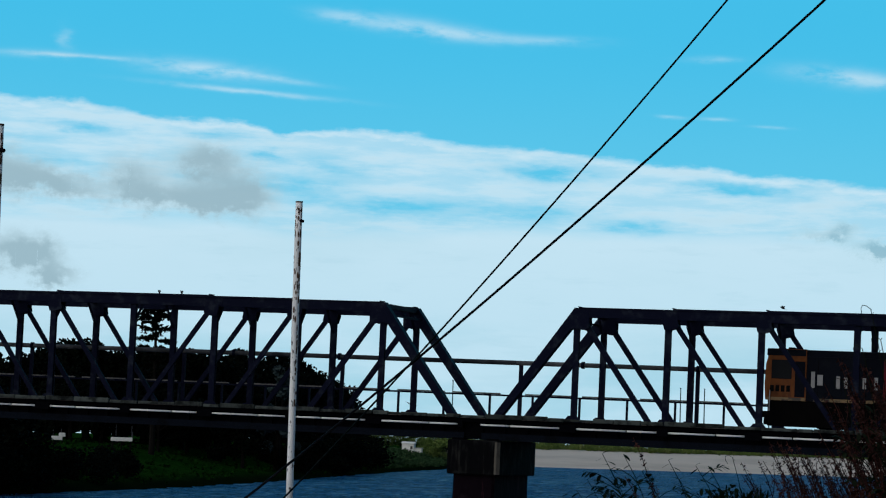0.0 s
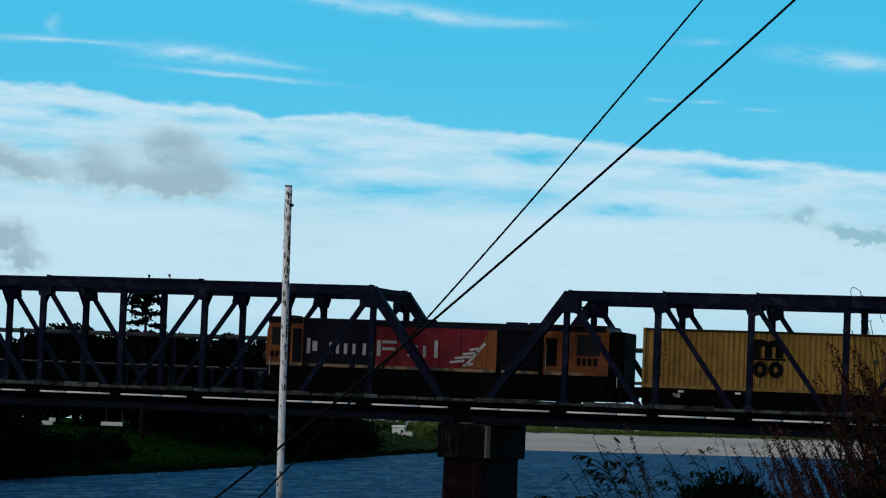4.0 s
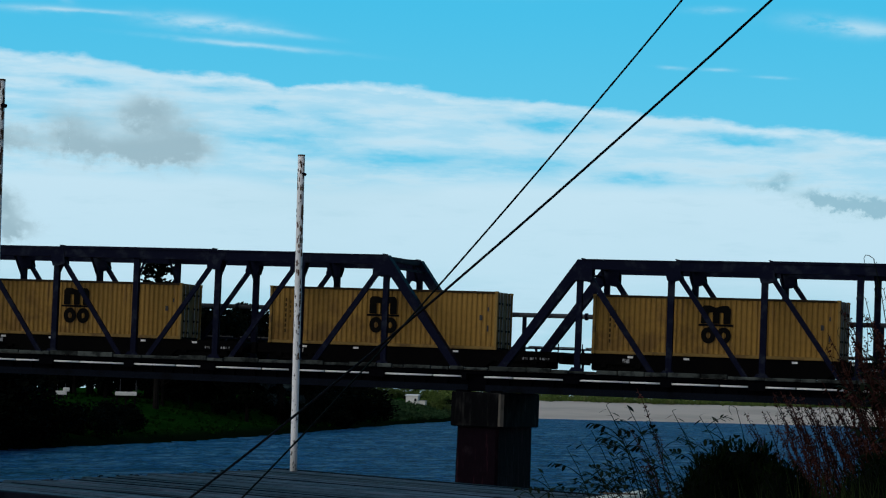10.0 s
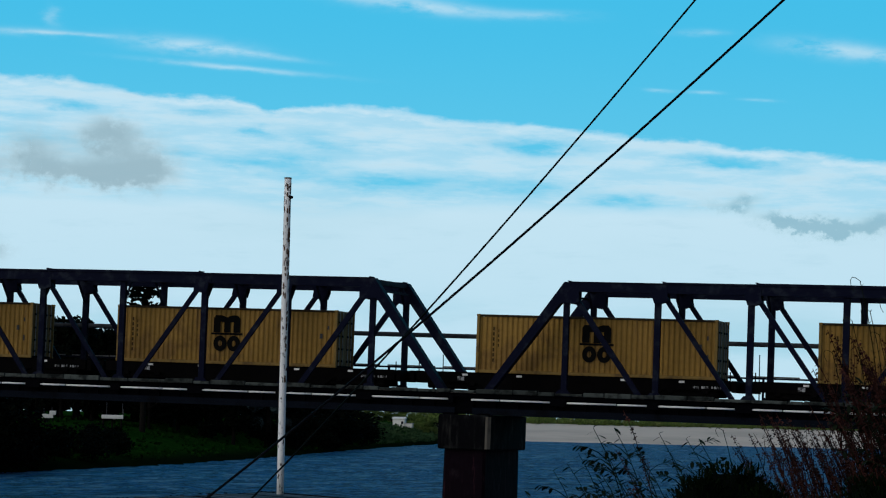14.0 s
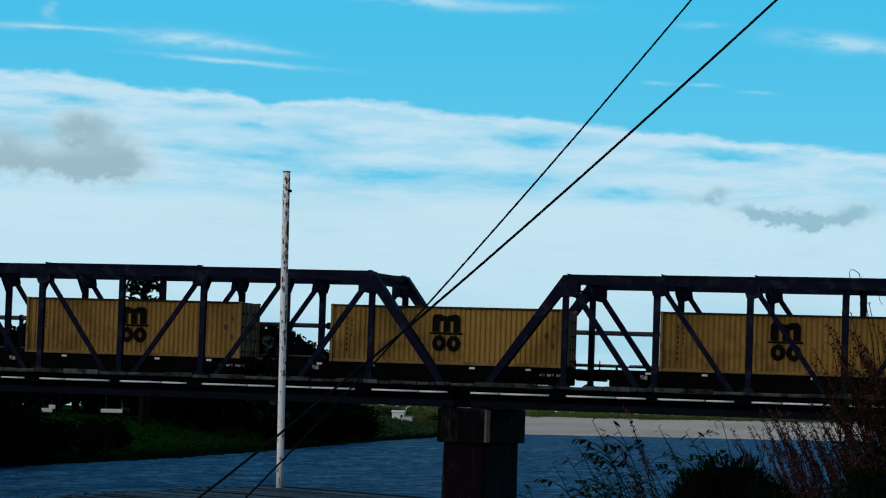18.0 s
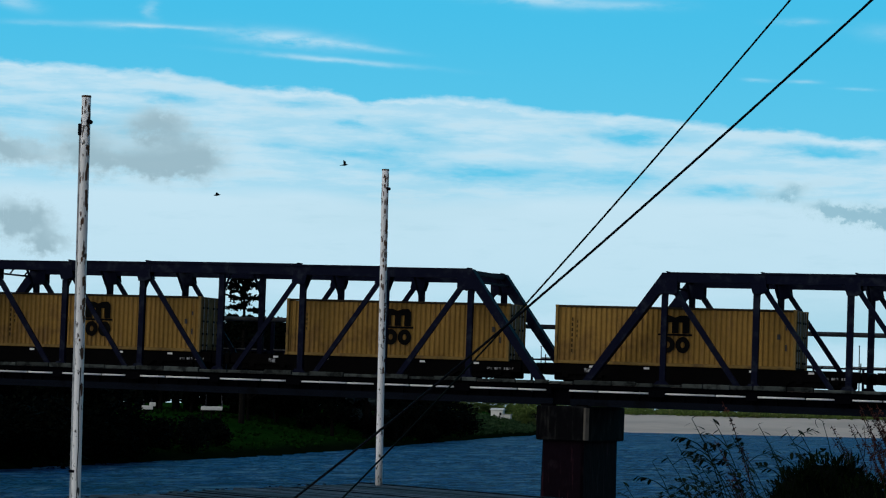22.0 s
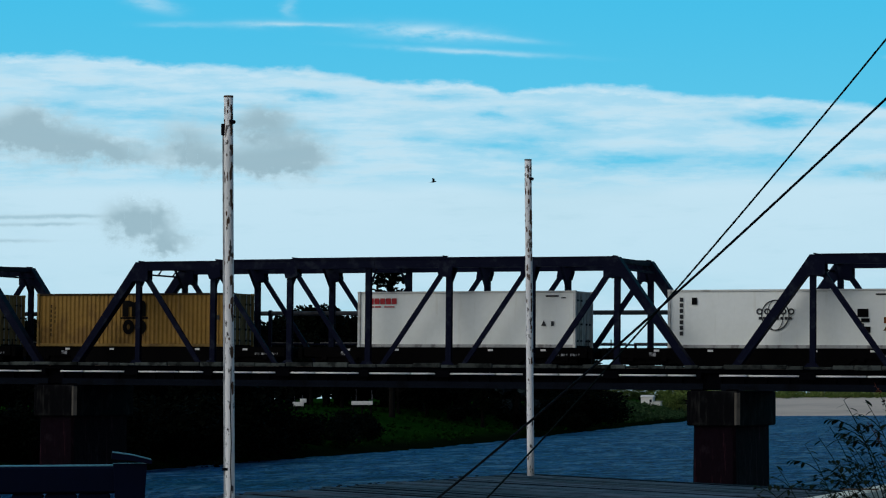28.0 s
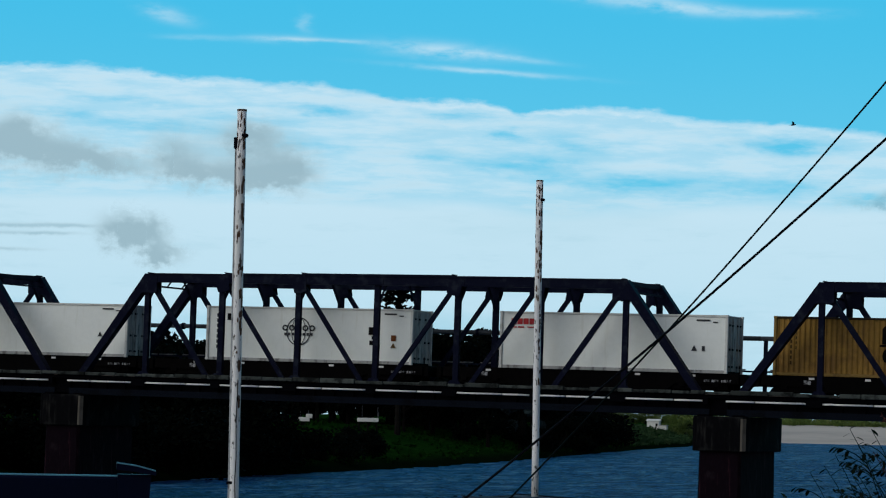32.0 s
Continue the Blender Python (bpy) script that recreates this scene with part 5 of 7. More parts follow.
def wharf():
    """Timber deck on bearers. Local x runs along the planks, y across them, z from the deck's top."""
    owner = thing("wharf", "low timber wharf with grey plank deck and stained white sides", "wharf", m=WHARF)
    rnd = random.Random(11)
    near_a, near_b = Vector((0, 0, 0)), Vector((14.0, 0, 0))
    far_a, far_b = WHARF_INV @ Vector((25.22, -86.95, DECK_Z)), WHARF_INV @ Vector((25.22 + 12.0 * 0.743, -86.95 - 12.0 * 0.669, DECK_Z))
    n = 30
    spot = lambda u, w: near_a.lerp(far_a, w).lerp(near_b.lerp(far_b, w), u)
    for k in range(n):
        w0, w1 = (k + 0.02) / n, (k + 0.955) / n
        jag = rnd.uniform(-0.014, 0.018)
        zt = rnd.uniform(-0.012, 0.012)
        crown = rnd.uniform(0.020, 0.038)
        rings = []
        for u in (jag, 0.25, 0.5, 0.75, 1.0):
            p, q = spot(u, w0), spot(u, w1)
            up = lambda v, z: Vector((v.x, v.y, z))
            rings.append([up(p, -0.07), up(q, -0.07), up(q, zt - crown), up(p.lerp(q, 0.8), zt), up(p.lerp(q, 0.2), zt + 0.004), up(p, zt - crown)])
        part("plank", Shape().loft(rings), PLANK, owner)
        # added strip, mostly dark, standing in for the shaded gap between planks
        p, q = spot(jag + 0.004, (k + 0.985) / n), spot(1.0, (k + 0.985) / n)
        part("joint_batten", Shape().beam(Vector((p.x, p.y, -0.008)), Vector((q.x, q.y, -0.020)), rnd.uniform(0.012, 0.024), 0.034), rnd.choice((FASCIA, FASCIA, PLANK)), owner)
    part("backing", Shape().box((0.02, -0.035, -1.25), (14.0, -0.005, -0.14)), FASCIA, owner, "dark timber behind the white boards")
    part("fascia", Shape().box((0, -0.12, -0.118), (14.0, 0.0, 0.014), 0.012), FASCIA, owner, "dark edge timber of the deck")
    part("fascia", Shape().beam(far_a + Vector((0, 0, -0.09)), far_b + Vector((0, 0, -0.09)), 0.2, 0.10), FASCIA, owner, "dark edge timber of the deck")
    part("end_timber", Shape().beam(near_a + Vector((0, 0, -0.10)), far_a + Vector((0, 0, -0.10)), 0.18, 0.10), FASCIA, owner)
    for k in range(46):
        c = spot(rnd.uniform(-0.004, 0.02), rnd.uniform(0.03, 0.85)) + Vector((0, 0, 0.01))
        r = rnd.uniform(0.012, 0.05)
        part("litter", Shape().loft([[c + Vector((r * math.cos(t) * g, 0.5 * r * math.sin(t) * g, z)) for t in np.linspace(0, 6.28, 7)[:-1]] for g, z in ((1, 0), (0.8, r * 0.25), (0.3, r * 0.35))]), rnd.choice((PLANK, FASCIA, FASCIA)), owner)
    for x in (1.0, 4.0, 7.0, 10.0):
        part("bearer", Shape().box((x - 0.12, 0.12, -0.36), (x + 0.12, 8.0, -0.075)), FASCIA, owner)
    # white boards on the side that faces the bank
    x = -0.02
    for row, (z0, z1, xs) in enumerate(((-0.50, -0.126, 0.0), (-0.85, -0.512, 0.72), (-1.2, -0.862, 0.72))):
        x = xs
        while x < 8.52:
            b = min(8.52, x + rnd.uniform(1.9, 3.2))
            part("side_board", Shape().box((x + 0.004, -0.10 - 0.004 * row, z0), (b - 0.004, -0.04, z1), 0.008), FACE_WHITE, owner)
            x = b
    part("side_post", Shape().box((8.54, -0.125, -1.25), (8.66, -0.02, -0.2), 0.01), FACE_WHITE, owner)
    part("side_board", Shape().box((8.75, -0.10, -0.27), (11.6, -0.04, -0.142), 0.008), FACE_WHITE, owner)
    for k in range(290):
        px, pz = rnd.choice((0.25, 0.35, 4.75, 4.9, 5.0, 5.6, 7.3, rnd.uniform(0.2, 8.2))) + rnd.gauss(0, 0.13), rnd.uniform(-0.84, -0.22)
        r = rnd.uniform(0.003, 0.016)
        tall = rnd.choice((0.8, 1.2, 2.6))
        outline = [(px + r * math.cos(a) * rnd.uniform(0.5, 1.3), pz + r * tall * math.sin(a) * rnd.uniform(0.5, 1.5)) for a in np.linspace(0, 2 * math.pi, 9)[:-1]]
        part("rust_patch", Shape().plate(outline, -0.118, -0.106), FACE_RUST, owner)
    for px in (2.2, 4.1, 6.4, 7.6):
        part("bolt_head", Shape().disc((px, -0.62), 0.03, -0.125, -0.10, 10), PIPE, owner)
    for px in (0.8, 5.2, 9.5):
        for py in (0.4, 4.0, 7.6):
            part("pile", Shape().tube([(px - 0.4 * py, py, -0.2), (px - 0.4 * py, py, -6.5)], 0.16, 10), FASCIA, owner)
    return owner


wharf()

# white kerb timber lying across the deck
a = Vector((32.60, -99.70, DECK_Z + 0.016))
kerb = thing("kerb_timber", "white-painted kerb timber lying on the wharf", "kerb", m=Matrix.Translation(a))
foot = [(0.0, 0.0), (0.66, -0.97), (0.78, 3.2), (0.30, 5.2)]          # a broad timber with a slanted end
rings = [[Vector((x, y, 0.0)) for x, y in foot], [Vector((x * 0.97 + 0.01, y, h)) for (x, y), h in zip(foot, (0.03, 0.07, 0.14, 0.13))]]
part("timber", Shape().loft(rings), FACE_WHITE, kerb)
part("iron_strap", Shape().box((0.32, 3.05, 0.135), (0.72, 3.13, 0.15)), FACE_RUST, kerb)


def pole(name, x, y, z0, z1, lean, radius, extra):
    """A white steel post with flaking paint."""
    owner = thing(name, "white-painted steel post with flaking rusty paint beside the wharf" if extra else "white-painted steel post with flaking rusty paint on the wharf corner", "post", "white posts")
    owner.matrix_basis = pose(x, y, z0)
    h = z1 - z0
    pts = [(lean[0] * k / 8 * h, lean[1] * k / 8 * h, h * k / 8) for k in range(9)]
    part("post_shaft", Shape().tube(pts, radius, 14), POLE_WHITE, owner, smooth=True)
    top = Vector(pts[-1])
    part("cap", Shape().tube([top, top + Vector((0, 0, 0.02))], radius * 1.05, 14), FACE_RUST, owner)
    part("knob", Shape().tube([top + Vector((0.02, -0.02, -0.26)), top + Vector((0.09, -0.03, -0.28))], 0.022, 8), CABLE, owner)
    rnd = random.Random(int(x * 10))
    for k in range(34 if extra else 40):
        z = h - abs(rnd.gauss(0, 0.45)) * h * 0.6 - 0.05
        if z < 0.2:
            continue
        a = rnd.uniform(-2.7, -0.3)
        u = z / h
        c = Vector((lean[0] * u * h, lean[1] * u * h, z))
        dz, da = rnd.uniform(0.008, 0.05), rnd.uniform(0.08, 0.3)
        pts2 = []
        for zz, s in ((-dz, 0.6), (0.0, 1.0), (dz, 0.5)):
            pts2.append([c + Vector((math.cos(a + q * da * s) * (radius + 0.002), math.sin(a + q * da * s) * (radius + 0.002), zz)) for q in (-1, 1)])
        part("bare_patch", Shape().add([p for r in pts2 for p in r], [(0, 1, 3, 2), (2, 3, 5, 4)]), FACE_RUST, owner)
    if extra:
        part("conduit", Shape().tube([Vector((lean[0] * z - radius - 0.008, lean[1] * z - 0.012, z)) for z in np.linspace(0.5, h - 0.36, 9)], 0.012, 7), CONDUIT, owner, "thin grey conduit strapped to the post")
        part("bracket", Shape().box((lean[0] * h - radius - 0.022, -0.045, h - 0.42), (lean[0] * h - radius * 0.35, 0.0, h - 0.29), 0.008), CABLE, owner, "dark bracket over the conduit")
        part("strap", Shape().box((-radius - 0.024, -radius - 0.004, 0.96), (-0.004, 0.0, 0.99), 0.004), CABLE, owner)
        crack = [(radius * math.cos(q) + lean[0] * z, radius * math.sin(q), z) for q, z in ((-0.75, 2.1), (-0.95, 1.6), (-0.8, 1.25), (-1.0, 1.0), (-0.85, 0.8), (-1.0, 0.6))]
        part("crack", Shape().tube(crack, 0.005, 5), CABLE, owner, "dark split in the paint")
        part("clip", Shape().tube([(0.01, -radius - 0.005, 0.55), (radius + 0.02, -radius * 0.7, 0.57)], 0.013, 6), CABLE, owner)
    for k in range(22):                       # paint gone along the far edge
        z = h - 0.1 - rnd.random() ** 1.3 * h * 0.62
        q, d = rnd.uniform(-0.65, -0.1), rnd.uniform(0.015, 0.09)
        flake = [Vector((lean[0] * z + math.cos(q + w) * (radius + 0.0025), lean[1] * z + math.sin(q + w) * (radius + 0.0025), z + dz)) for w, dz in ((-0.28, -d), (0.2, -d * 0.7), (0.3, d * 0.6), (-0.1, d), (-0.34, d * 0.2))]
        part("bare_patch", Shape().add(flake, [(0, 1, 2, 3, 4)]), FACE_RUST, owner)
    return owner


pole("white_post", 26.62, -98.62, -1.75, 3.31, (-0.004, 0.0), 0.051, True)
pole("white_post", 25.90, -87.95, -1.16, 3.49, (-0.002, 0.0), 0.052, False)


def stay(a, b, sag, r, mat, name, label, hook):
    owner = thing(name, label, "cable", "stay cables")
    a, b = Vector(a), Vector(b)
    run = [a + (b - a) * s - Vector((0, 0, sag * 4 * s * (1 - s))) for s in [k / 40 for k in range(41)]]
    part("wire", Shape().tube(run, r * 1.7, 6, r), mat, owner)
    strand = Shape()
    u = (b - a).normalized().orthogonal().normalized()
    w = (b - a).normalized().cross(u)
    for q in range(2):
        pts = []
        for k in range(241):
            s = k / 240
            c = a + (b - a) * s - Vector((0, 0, sag * 4 * s * (1 - s)))
            ang = k * 1.1 + q * math.pi
            pts.append(c + (u * math.cos(ang) + w * math.sin(ang)) * r * (1.7 - 0.7 * s) * (0.42 if r < 0.007 else 0.16))
        gauge = r * (0.66 if r < 0.007 else 0.9)
        strand.tube(pts, gauge * 1.7, 5, gauge)
    part("strand", strand, mat, owner)
    if hook:
        side = Vector((U.x, U.y, 0))
        pts = [a + side * (0.072 * math.cos(t) - 0.075) + Vector((0, 0, -0.17 + 0.085 * math.sin(t))) for t in np.linspace(2.2, 6.6, 12)]
        part("hook", Shape().tube([a + (b - a) * 0.02, a, a + Vector((-0.05, 0.03, -0.07))] + pts, 0.014, 6), CABLE, owner, "curled loose end")
        part("splice", Shape().tube([a + (b - a) * 0.012, a + (b - a) * 0.05], 0.022, 6), CABLE, owner)
    else:
        part("tail", Shape().tube([a, a + Vector((-0.02, 0, -0.15)), a + Vector((-0.10, 0.05, -0.42)), a + Vector((-0.14, 0.08, -0.9))], 0.008, 5), mat, owner)
    return owner


thick_stay = stay((29.44, -100.39, -1.31), (38.08, -109.87, 2.84), 0.125, 0.0076, CABLE, "stay_cable", "thick black stay cable slanting up from the wharf side", True)
thin_stay = stay((30.33, -100.92, -1.24), (38.11, -110.02, 3.53), 0.148, 0.0058, CABLE_GREEN, "stay_cable", "thin twisted green-black rope slanting up from the wharf", False)


# ---------------------------------------------------------------- seat on the bank
def bench():
    """A slatted seat seen from behind; local x along its back."""
    p0, p1 = Vector((34.58, -116.28, 0)), Vector((35.43, -115.76, 0))
    ax = (p1 - p0).normalized()
    m = Matrix.Translation((p1.x, p1.y, -1.20)) @ Matrix((ax, Vector((-ax.y, ax.x, 0)), (0, 0, 1))).transposed().to_4x4()
    owner = thing("park_seat", "dark blue slatted timber park seat on the bank", "bench", m=m)
    n = 1.7
    top = 0.95
    part("top_rail", Shape().box((-n, -0.03, top - 0.10), (-0.07, 0.065, top), 0.008), BENCH_BLUE, owner)
    # thin pale strip painted as the highlight on the rail's top
    part("rail_edge", Shape().box((-n, -0.022, top + 0.0005), (-0.07, 0.057, top + 0.005)), BENCH_HIGHLIGHT, owner, "pale painted highlight along the upper edge of the back")
    part("bottom_rail", Shape().box((-n, -0.025, 0.46), (-0.07, 0.025, 0.54), 0.01), BENCH_BLUE, owner)
    for k in range(14):
        x = -0.115 - k * 0.122 - (0.036 if k > 2 else 0.0)
        part("slat", Shape().box((x - 0.117, -0.018, 0.54), (x, 0.018, top - 0.10), 0.006), BENCH_BLUE, owner)
    for x in (-0.035, -n + 0.035):
        part("end_post", Shape().loft([[(x - w, -0.06, z), (x + w2, -0.06, z), (x + w2, 0.06, z), (x - w, 0.06, z)] for w, w2, z in ((0.04, 0.0, 0.0), (0.05, 0.03, 0.6), (0.07, 0.055, top + 0.01))]), BENCH_BLUE, owner)
        cap = [[(q, y, top + 0.012 + z) for y in (-0.08, 0.0) for z in ((h, h + th) if y < 0 else (h + th, h))] for q, h, th in ((x - 0.075, 0.016, 0.022), (x, 0.008, 0.020), (x + 0.072, -0.004, 0.014))]
        part("post_cap", Shape().loft(cap), BENCH_BLUE, owner, "sloping cap of the end post")
        # the same painted highlight over the sloping cap
        lit_face = [[(q, y, top + 0.013 + h) for y in (-0.074, -0.008)] + [(q, y, top + 0.017 + h) for y in (-0.008, -0.074)] for q, h in ((x - 0.073, 0.038), (x, 0.028), (x + 0.070, 0.010))]
        part("cap_edge", Shape().loft(lit_face), BENCH_HIGHLIGHT, owner, "pale painted highlight on the upper face of the cap")
        part("arm_rail", Shape().box((x - 0.03, 0.05, top - 0.26), (x + 0.03, 0.55, top - 0.22), 0.008), BENCH_BLUE, owner)
        part("arm_leg", Shape().box((x - 0.035, 0.45, 0.0), (x + 0.035, 0.52, top - 0.262), 0.01), BENCH_BLUE, owner)
    for k in range(4):
        part("seat_slat", Shape().box((-n, 0.06 + k * 0.115, 0.43), (-0.02, 0.16 + k * 0.115, 0.46), 0.008), BENCH_BLUE, owner)
    return owner


bench()


# ---------------------------------------------------------------- trees, scrub and houses on the far banks
def leaf_cloud(rnd, centres, size, per, flat=1.0):
    """Many small leaf quads in clumps."""
    v, f = [], []
    for cx, cy, cz, r in centres:
        for _ in range(per):
            d = Vector((rnd.gauss(0, 1), rnd.gauss(0, 1), rnd.gauss(0, 1)))
            d = d.normalized() * r * rnd.random() ** 0.45
            c = Vector((cx + d.x, cy + d.y, cz + d.z * flat))
            a = Vector((rnd.gauss(0, 1), rnd.gauss(0, 1), rnd.gauss(0, 0.7))).normalized()
            b = a.cross(Vector((rnd.gauss(0, 1), rnd.gauss(0, 1), rnd.gauss(0, 1)))).normalized()
            s = size * rnd.uniform(0.5, 1.3)
            k = len(v)
            v += [tuple(c - a * s), tuple(c + b * s * 0.6), tuple(c + a * s), tuple(c - b * s * 0.6)]
            f.append((k, k + 1, k + 2, k + 3))
    s = Shape()
    s.v, s.f = v, f
    return s


def broad_tree(seed, h, w, label, mat=None):
    rnd = random.Random(seed)
    owner = thing("tree", label, "tree", "trees on the far bank")
    limbs = Shape().tube([(0, 0, -0.5), (0.1, 0, h * 0.25), (0.0, 0.1, h * 0.55)], 0.035 * h, 8, 0.012 * h)
    cs = []
    for k in range(9):
        a, rr = rnd.uniform(0, 6.28), rnd.uniform(0.25, 1.0) * w
        z = h * rnd.uniform(0.35, 0.9)
        rr *= 1.15 - abs(z / h - 0.5)
        tip = (math.cos(a) * rr * 0.8, math.sin(a) * rr * 0.8, z)
        limbs.tube([(0, 0, h * rnd.uniform(0.18, 0.4)), tip], 0.012 * h, 5, 0.004 * h)
        cs.append((*tip, w * rnd.uniform(0.34, 0.6)))
    for k in range(7):
        a, rr = rnd.uniform(0, 6.28), rnd.uniform(0.4, 1.0) * w
        cs.append((math.cos(a) * rr, math.sin(a) * rr, h * rnd.uniform(0.18, 0.5), w * rnd.uniform(0.3, 0.45)))
    cs.append((0, 0, h * 0.92, w * 0.35))
    part("trunk", limbs, BARK, owner)
    part("crown", leaf_cloud(rnd, cs, 0.030 * h, 260, 0.8), mat or LEAF_DARK, owner)
    return owner


def conifer(seed, h):
    rnd = random.Random(seed)
    owner = thing("tree", "tall layered dark conifer behind the bridge", "tree", "trees on the far bank")
    part("trunk", Shape().tube([(0, 0, -0.5), (0, 0, h)], 0.022 * h, 8, 0.004 * h), BARK, owner)
    branch, cs = Shape(), []
    z = h * 0.28
    while z < h * 0.95:
        n = h * 0.205 * (1 - (z / h - 0.2) * 0.80)
        for k in range(6):
            a = k * 1.047 + rnd.uniform(-0.3, 0.3)
            q = n * rnd.uniform(0.75, 1.1)
            tip = (math.cos(a) * q, math.sin(a) * q, z + rnd.uniform(-0.02, 0.05) * h)
            branch.tube([(0, 0, z), tip], 0.005 * h, 4, 0.002 * h)
            for s in (0.4, 0.65, 0.85, 1.0):
                cs.append((tip[0] * s, tip[1] * s, z + (tip[2] - z) * s, 0.040 * h))
        z += h * (0.094 - 0.040 * z / h)
    for _ in range(70):                       # thick head of the crown
        zz, a = h * rnd.uniform(0.84, 0.985), rnd.uniform(0, 6.28)
        q = h * 0.105 * rnd.random() ** 0.5 * (1.25 - 0.5 * (zz / h - 0.84) / 0.145)
        cs.append((math.cos(a) * q, math.sin(a) * q, zz, 0.034 * h))
    part("branch_whorl", branch, BARK, owner)
    part("crown", leaf_cloud(rnd, cs, 0.015 * h, 9, 0.40), LEAF_DARK, owner)
    return owner


def bush(seed, w, h, mat, label, group, size=0.045, per=330):
    rnd = random.Random(seed)
    owner = thing("bush", label, "bush", group)
    cs = [(rnd.uniform(-0.7, 0.7) * w, rnd.uniform(-0.5, 0.5) * w, h * rnd.uniform(0.1, 0.75), h * rnd.uniform(0.28, 0.45)) for _ in range(9)]
    part("stem", Shape().tube([(0, 0, -0.3), (0.05, 0, h * 0.5)], 0.04 * h, 6, 0.015 * h).tube([(0.1, 0, -0.3), (0.4 * w, 0.1, h * 0.5)], 0.03 * h, 6, 0.01 * h), BARK, owner)
    part("foliage", leaf_cloud(rnd, cs, size * h, per, 0.8), mat, owner)
    return owner


def bearing(az, dist):
    """A place on the land at an azimuth (degrees from +Y, to the right) and a distance from the viewing place."""
    x, y = EYE[0] + dist * math.sin(radians(az)), EYE[1] + dist * math.cos(radians(az))
    return x, y, float(land_height(np.array([[x]]), np.array([[y]]))[0, 0])


def first_land(az, above, start=170.0):
    """The first place along an azimuth where the land stands higher than above."""
    reach = np.arange(start, 900.0, 2.5)
    z = bearings(np.full(reach.shape, az), reach)[:, 2]
    return float(reach[np.argmax(z > above)])


def bearings(az, dist):
    """The same for arrays."""
    x, y = EYE[0] + dist * np.sin(np.radians(az)), EYE[1] + dist * np.cos(np.radians(az))
    return np.stack([x, y, land_height(x, y)], -1)


rng = random.Random(21)
kinds = [broad_tree(s, 10.0, 4.4, "dense dark broadleaf tree on the far bank") for s in (1, 2, 3, 4)]
SKYLINE = [(-38, 12.0), (-29, 11.0), (-27.8, 11.0), (-27.1, 11.9), (-26.67, 12.8), (-26.5, 13.3), (-26.14, 13.4), (-26.0, 12.7), (-25.06, 12.6), (-24.34, 12.9), (-23.92, 13.3), (-23.67, 12.6), (-23.0, 12.5),
           (-22.5, 12.1), (-21.7, 12.3), (-21.42, 11.7), (-21.24, 10.6), (-21.05, 9.5), (-20.86, 8.9), (-20.5, 8.2), (-20.07, 7.0)]
spots = []
for k in range(54):
    a = -36.5 + k * 0.31 + rng.uniform(-0.15, 0.15)
    tall = smooth_poly(SKYLINE, a)
    if a > -20.6:
        break
    d = max(rng.uniform(334, 352), first_land(a, -1.8) + 3.0)
    spots.append((a, d, tall * rng.uniform(0.90, 1.0) * d / 345.0))
    if k % 2 == 0 and a < -22.8:
        spots.append((a + 0.12, rng.uniform(312, 328), tall * rng.uniform(0.5, 0.72)))
for k, (a, d, h) in enumerate(spots):
    src = kinds[k % 4]
    m = pose(*bearing(a, d), 0, 0, rng.uniform(0, 360)) @ Matrix.Diagonal((*[h / 10.0] * 3, 1))
    if k < 4:
        src.matrix_basis = m
    else:
        copy_thing(src, pose(0, 0, 0)).matrix_basis = m
for k in range(26):                           # dark wall of trees close to the water
    a, d, h = -38.9 + k * 0.43 + rng.uniform(-0.1, 0.1), rng.uniform(204, 224), rng.uniform(6.2, 8.2)
    copy_thing(kinds[k % 4], pose(0, 0, 0)).matrix_basis = pose(*bearing(a, d), 0, 0, rng.uniform(0, 360)) @ Matrix.Diagonal((h / 10 * 1.2, h / 10 * 1.2, h / 10, 1))
for k in range(9):
    a, h = -22.3 + k * 0.265 + rng.uniform(-0.08, 0.08), rng.uniform(4.2, 5.2)
    d = first_land(a, -1.6) + rng.uniform(2, 14)
    copy_thing(kinds[k % 4], pose(0, 0, 0)).matrix_basis = pose(*bearing(a, d), 0, 0, rng.uniform(0, 360)) @ Matrix.Diagonal((h / 10 * 1.1, h / 10 * 1.1, h / 10, 1))
for k in range(44):                           # closed wood behind the belt
    a, h = -38.5 + k * 0.40 + rng.uniform(-0.05, 0.05), 0.0
    h = smooth_poly(SKYLINE, a) * rng.uniform(0.82, 0.94)
    copy_thing(kinds[k % 4], pose(0, 0, 0)).matrix_basis = pose(*bearing(a, max(rng.uniform(356, 368), first_land(a, -1.8) + 10.0)), 0, 0, rng.uniform(0, 360)) @ Matrix.Diagonal((h / 10 * 1.35, h / 10 * 1.35, h / 10, 1))
for k in range(9):                            # clump that comes down to the water
    a, h = -25.95 + k * 0.10, rng.uniform(1.1, 1.5)
    d = first_land(a, -3.9) + rng.uniform(3, 26)
    copy_thing(kinds[k % 4], pose(0, 0, 0)).matrix_basis = pose(*bearing(a, d), 0, 0, rng.uniform(0, 360)) @ Matrix.Diagonal((h / 10 * 1.1, h / 10 * 1.1, h / 10, 1))
conifer(5, 17.9).matrix_basis = pose(*bearing(-24.72, 305))
slim = broad_tree(9, 11.0, 1.7, "slim pale poplar at the end of the tree belt", LEAF_POPLAR)
slim.matrix_basis = pose(*bearing(-22.05, 322), 0, 0, 30) @ Matrix.Diagonal((1.18, 1.18, 1.18, 1))

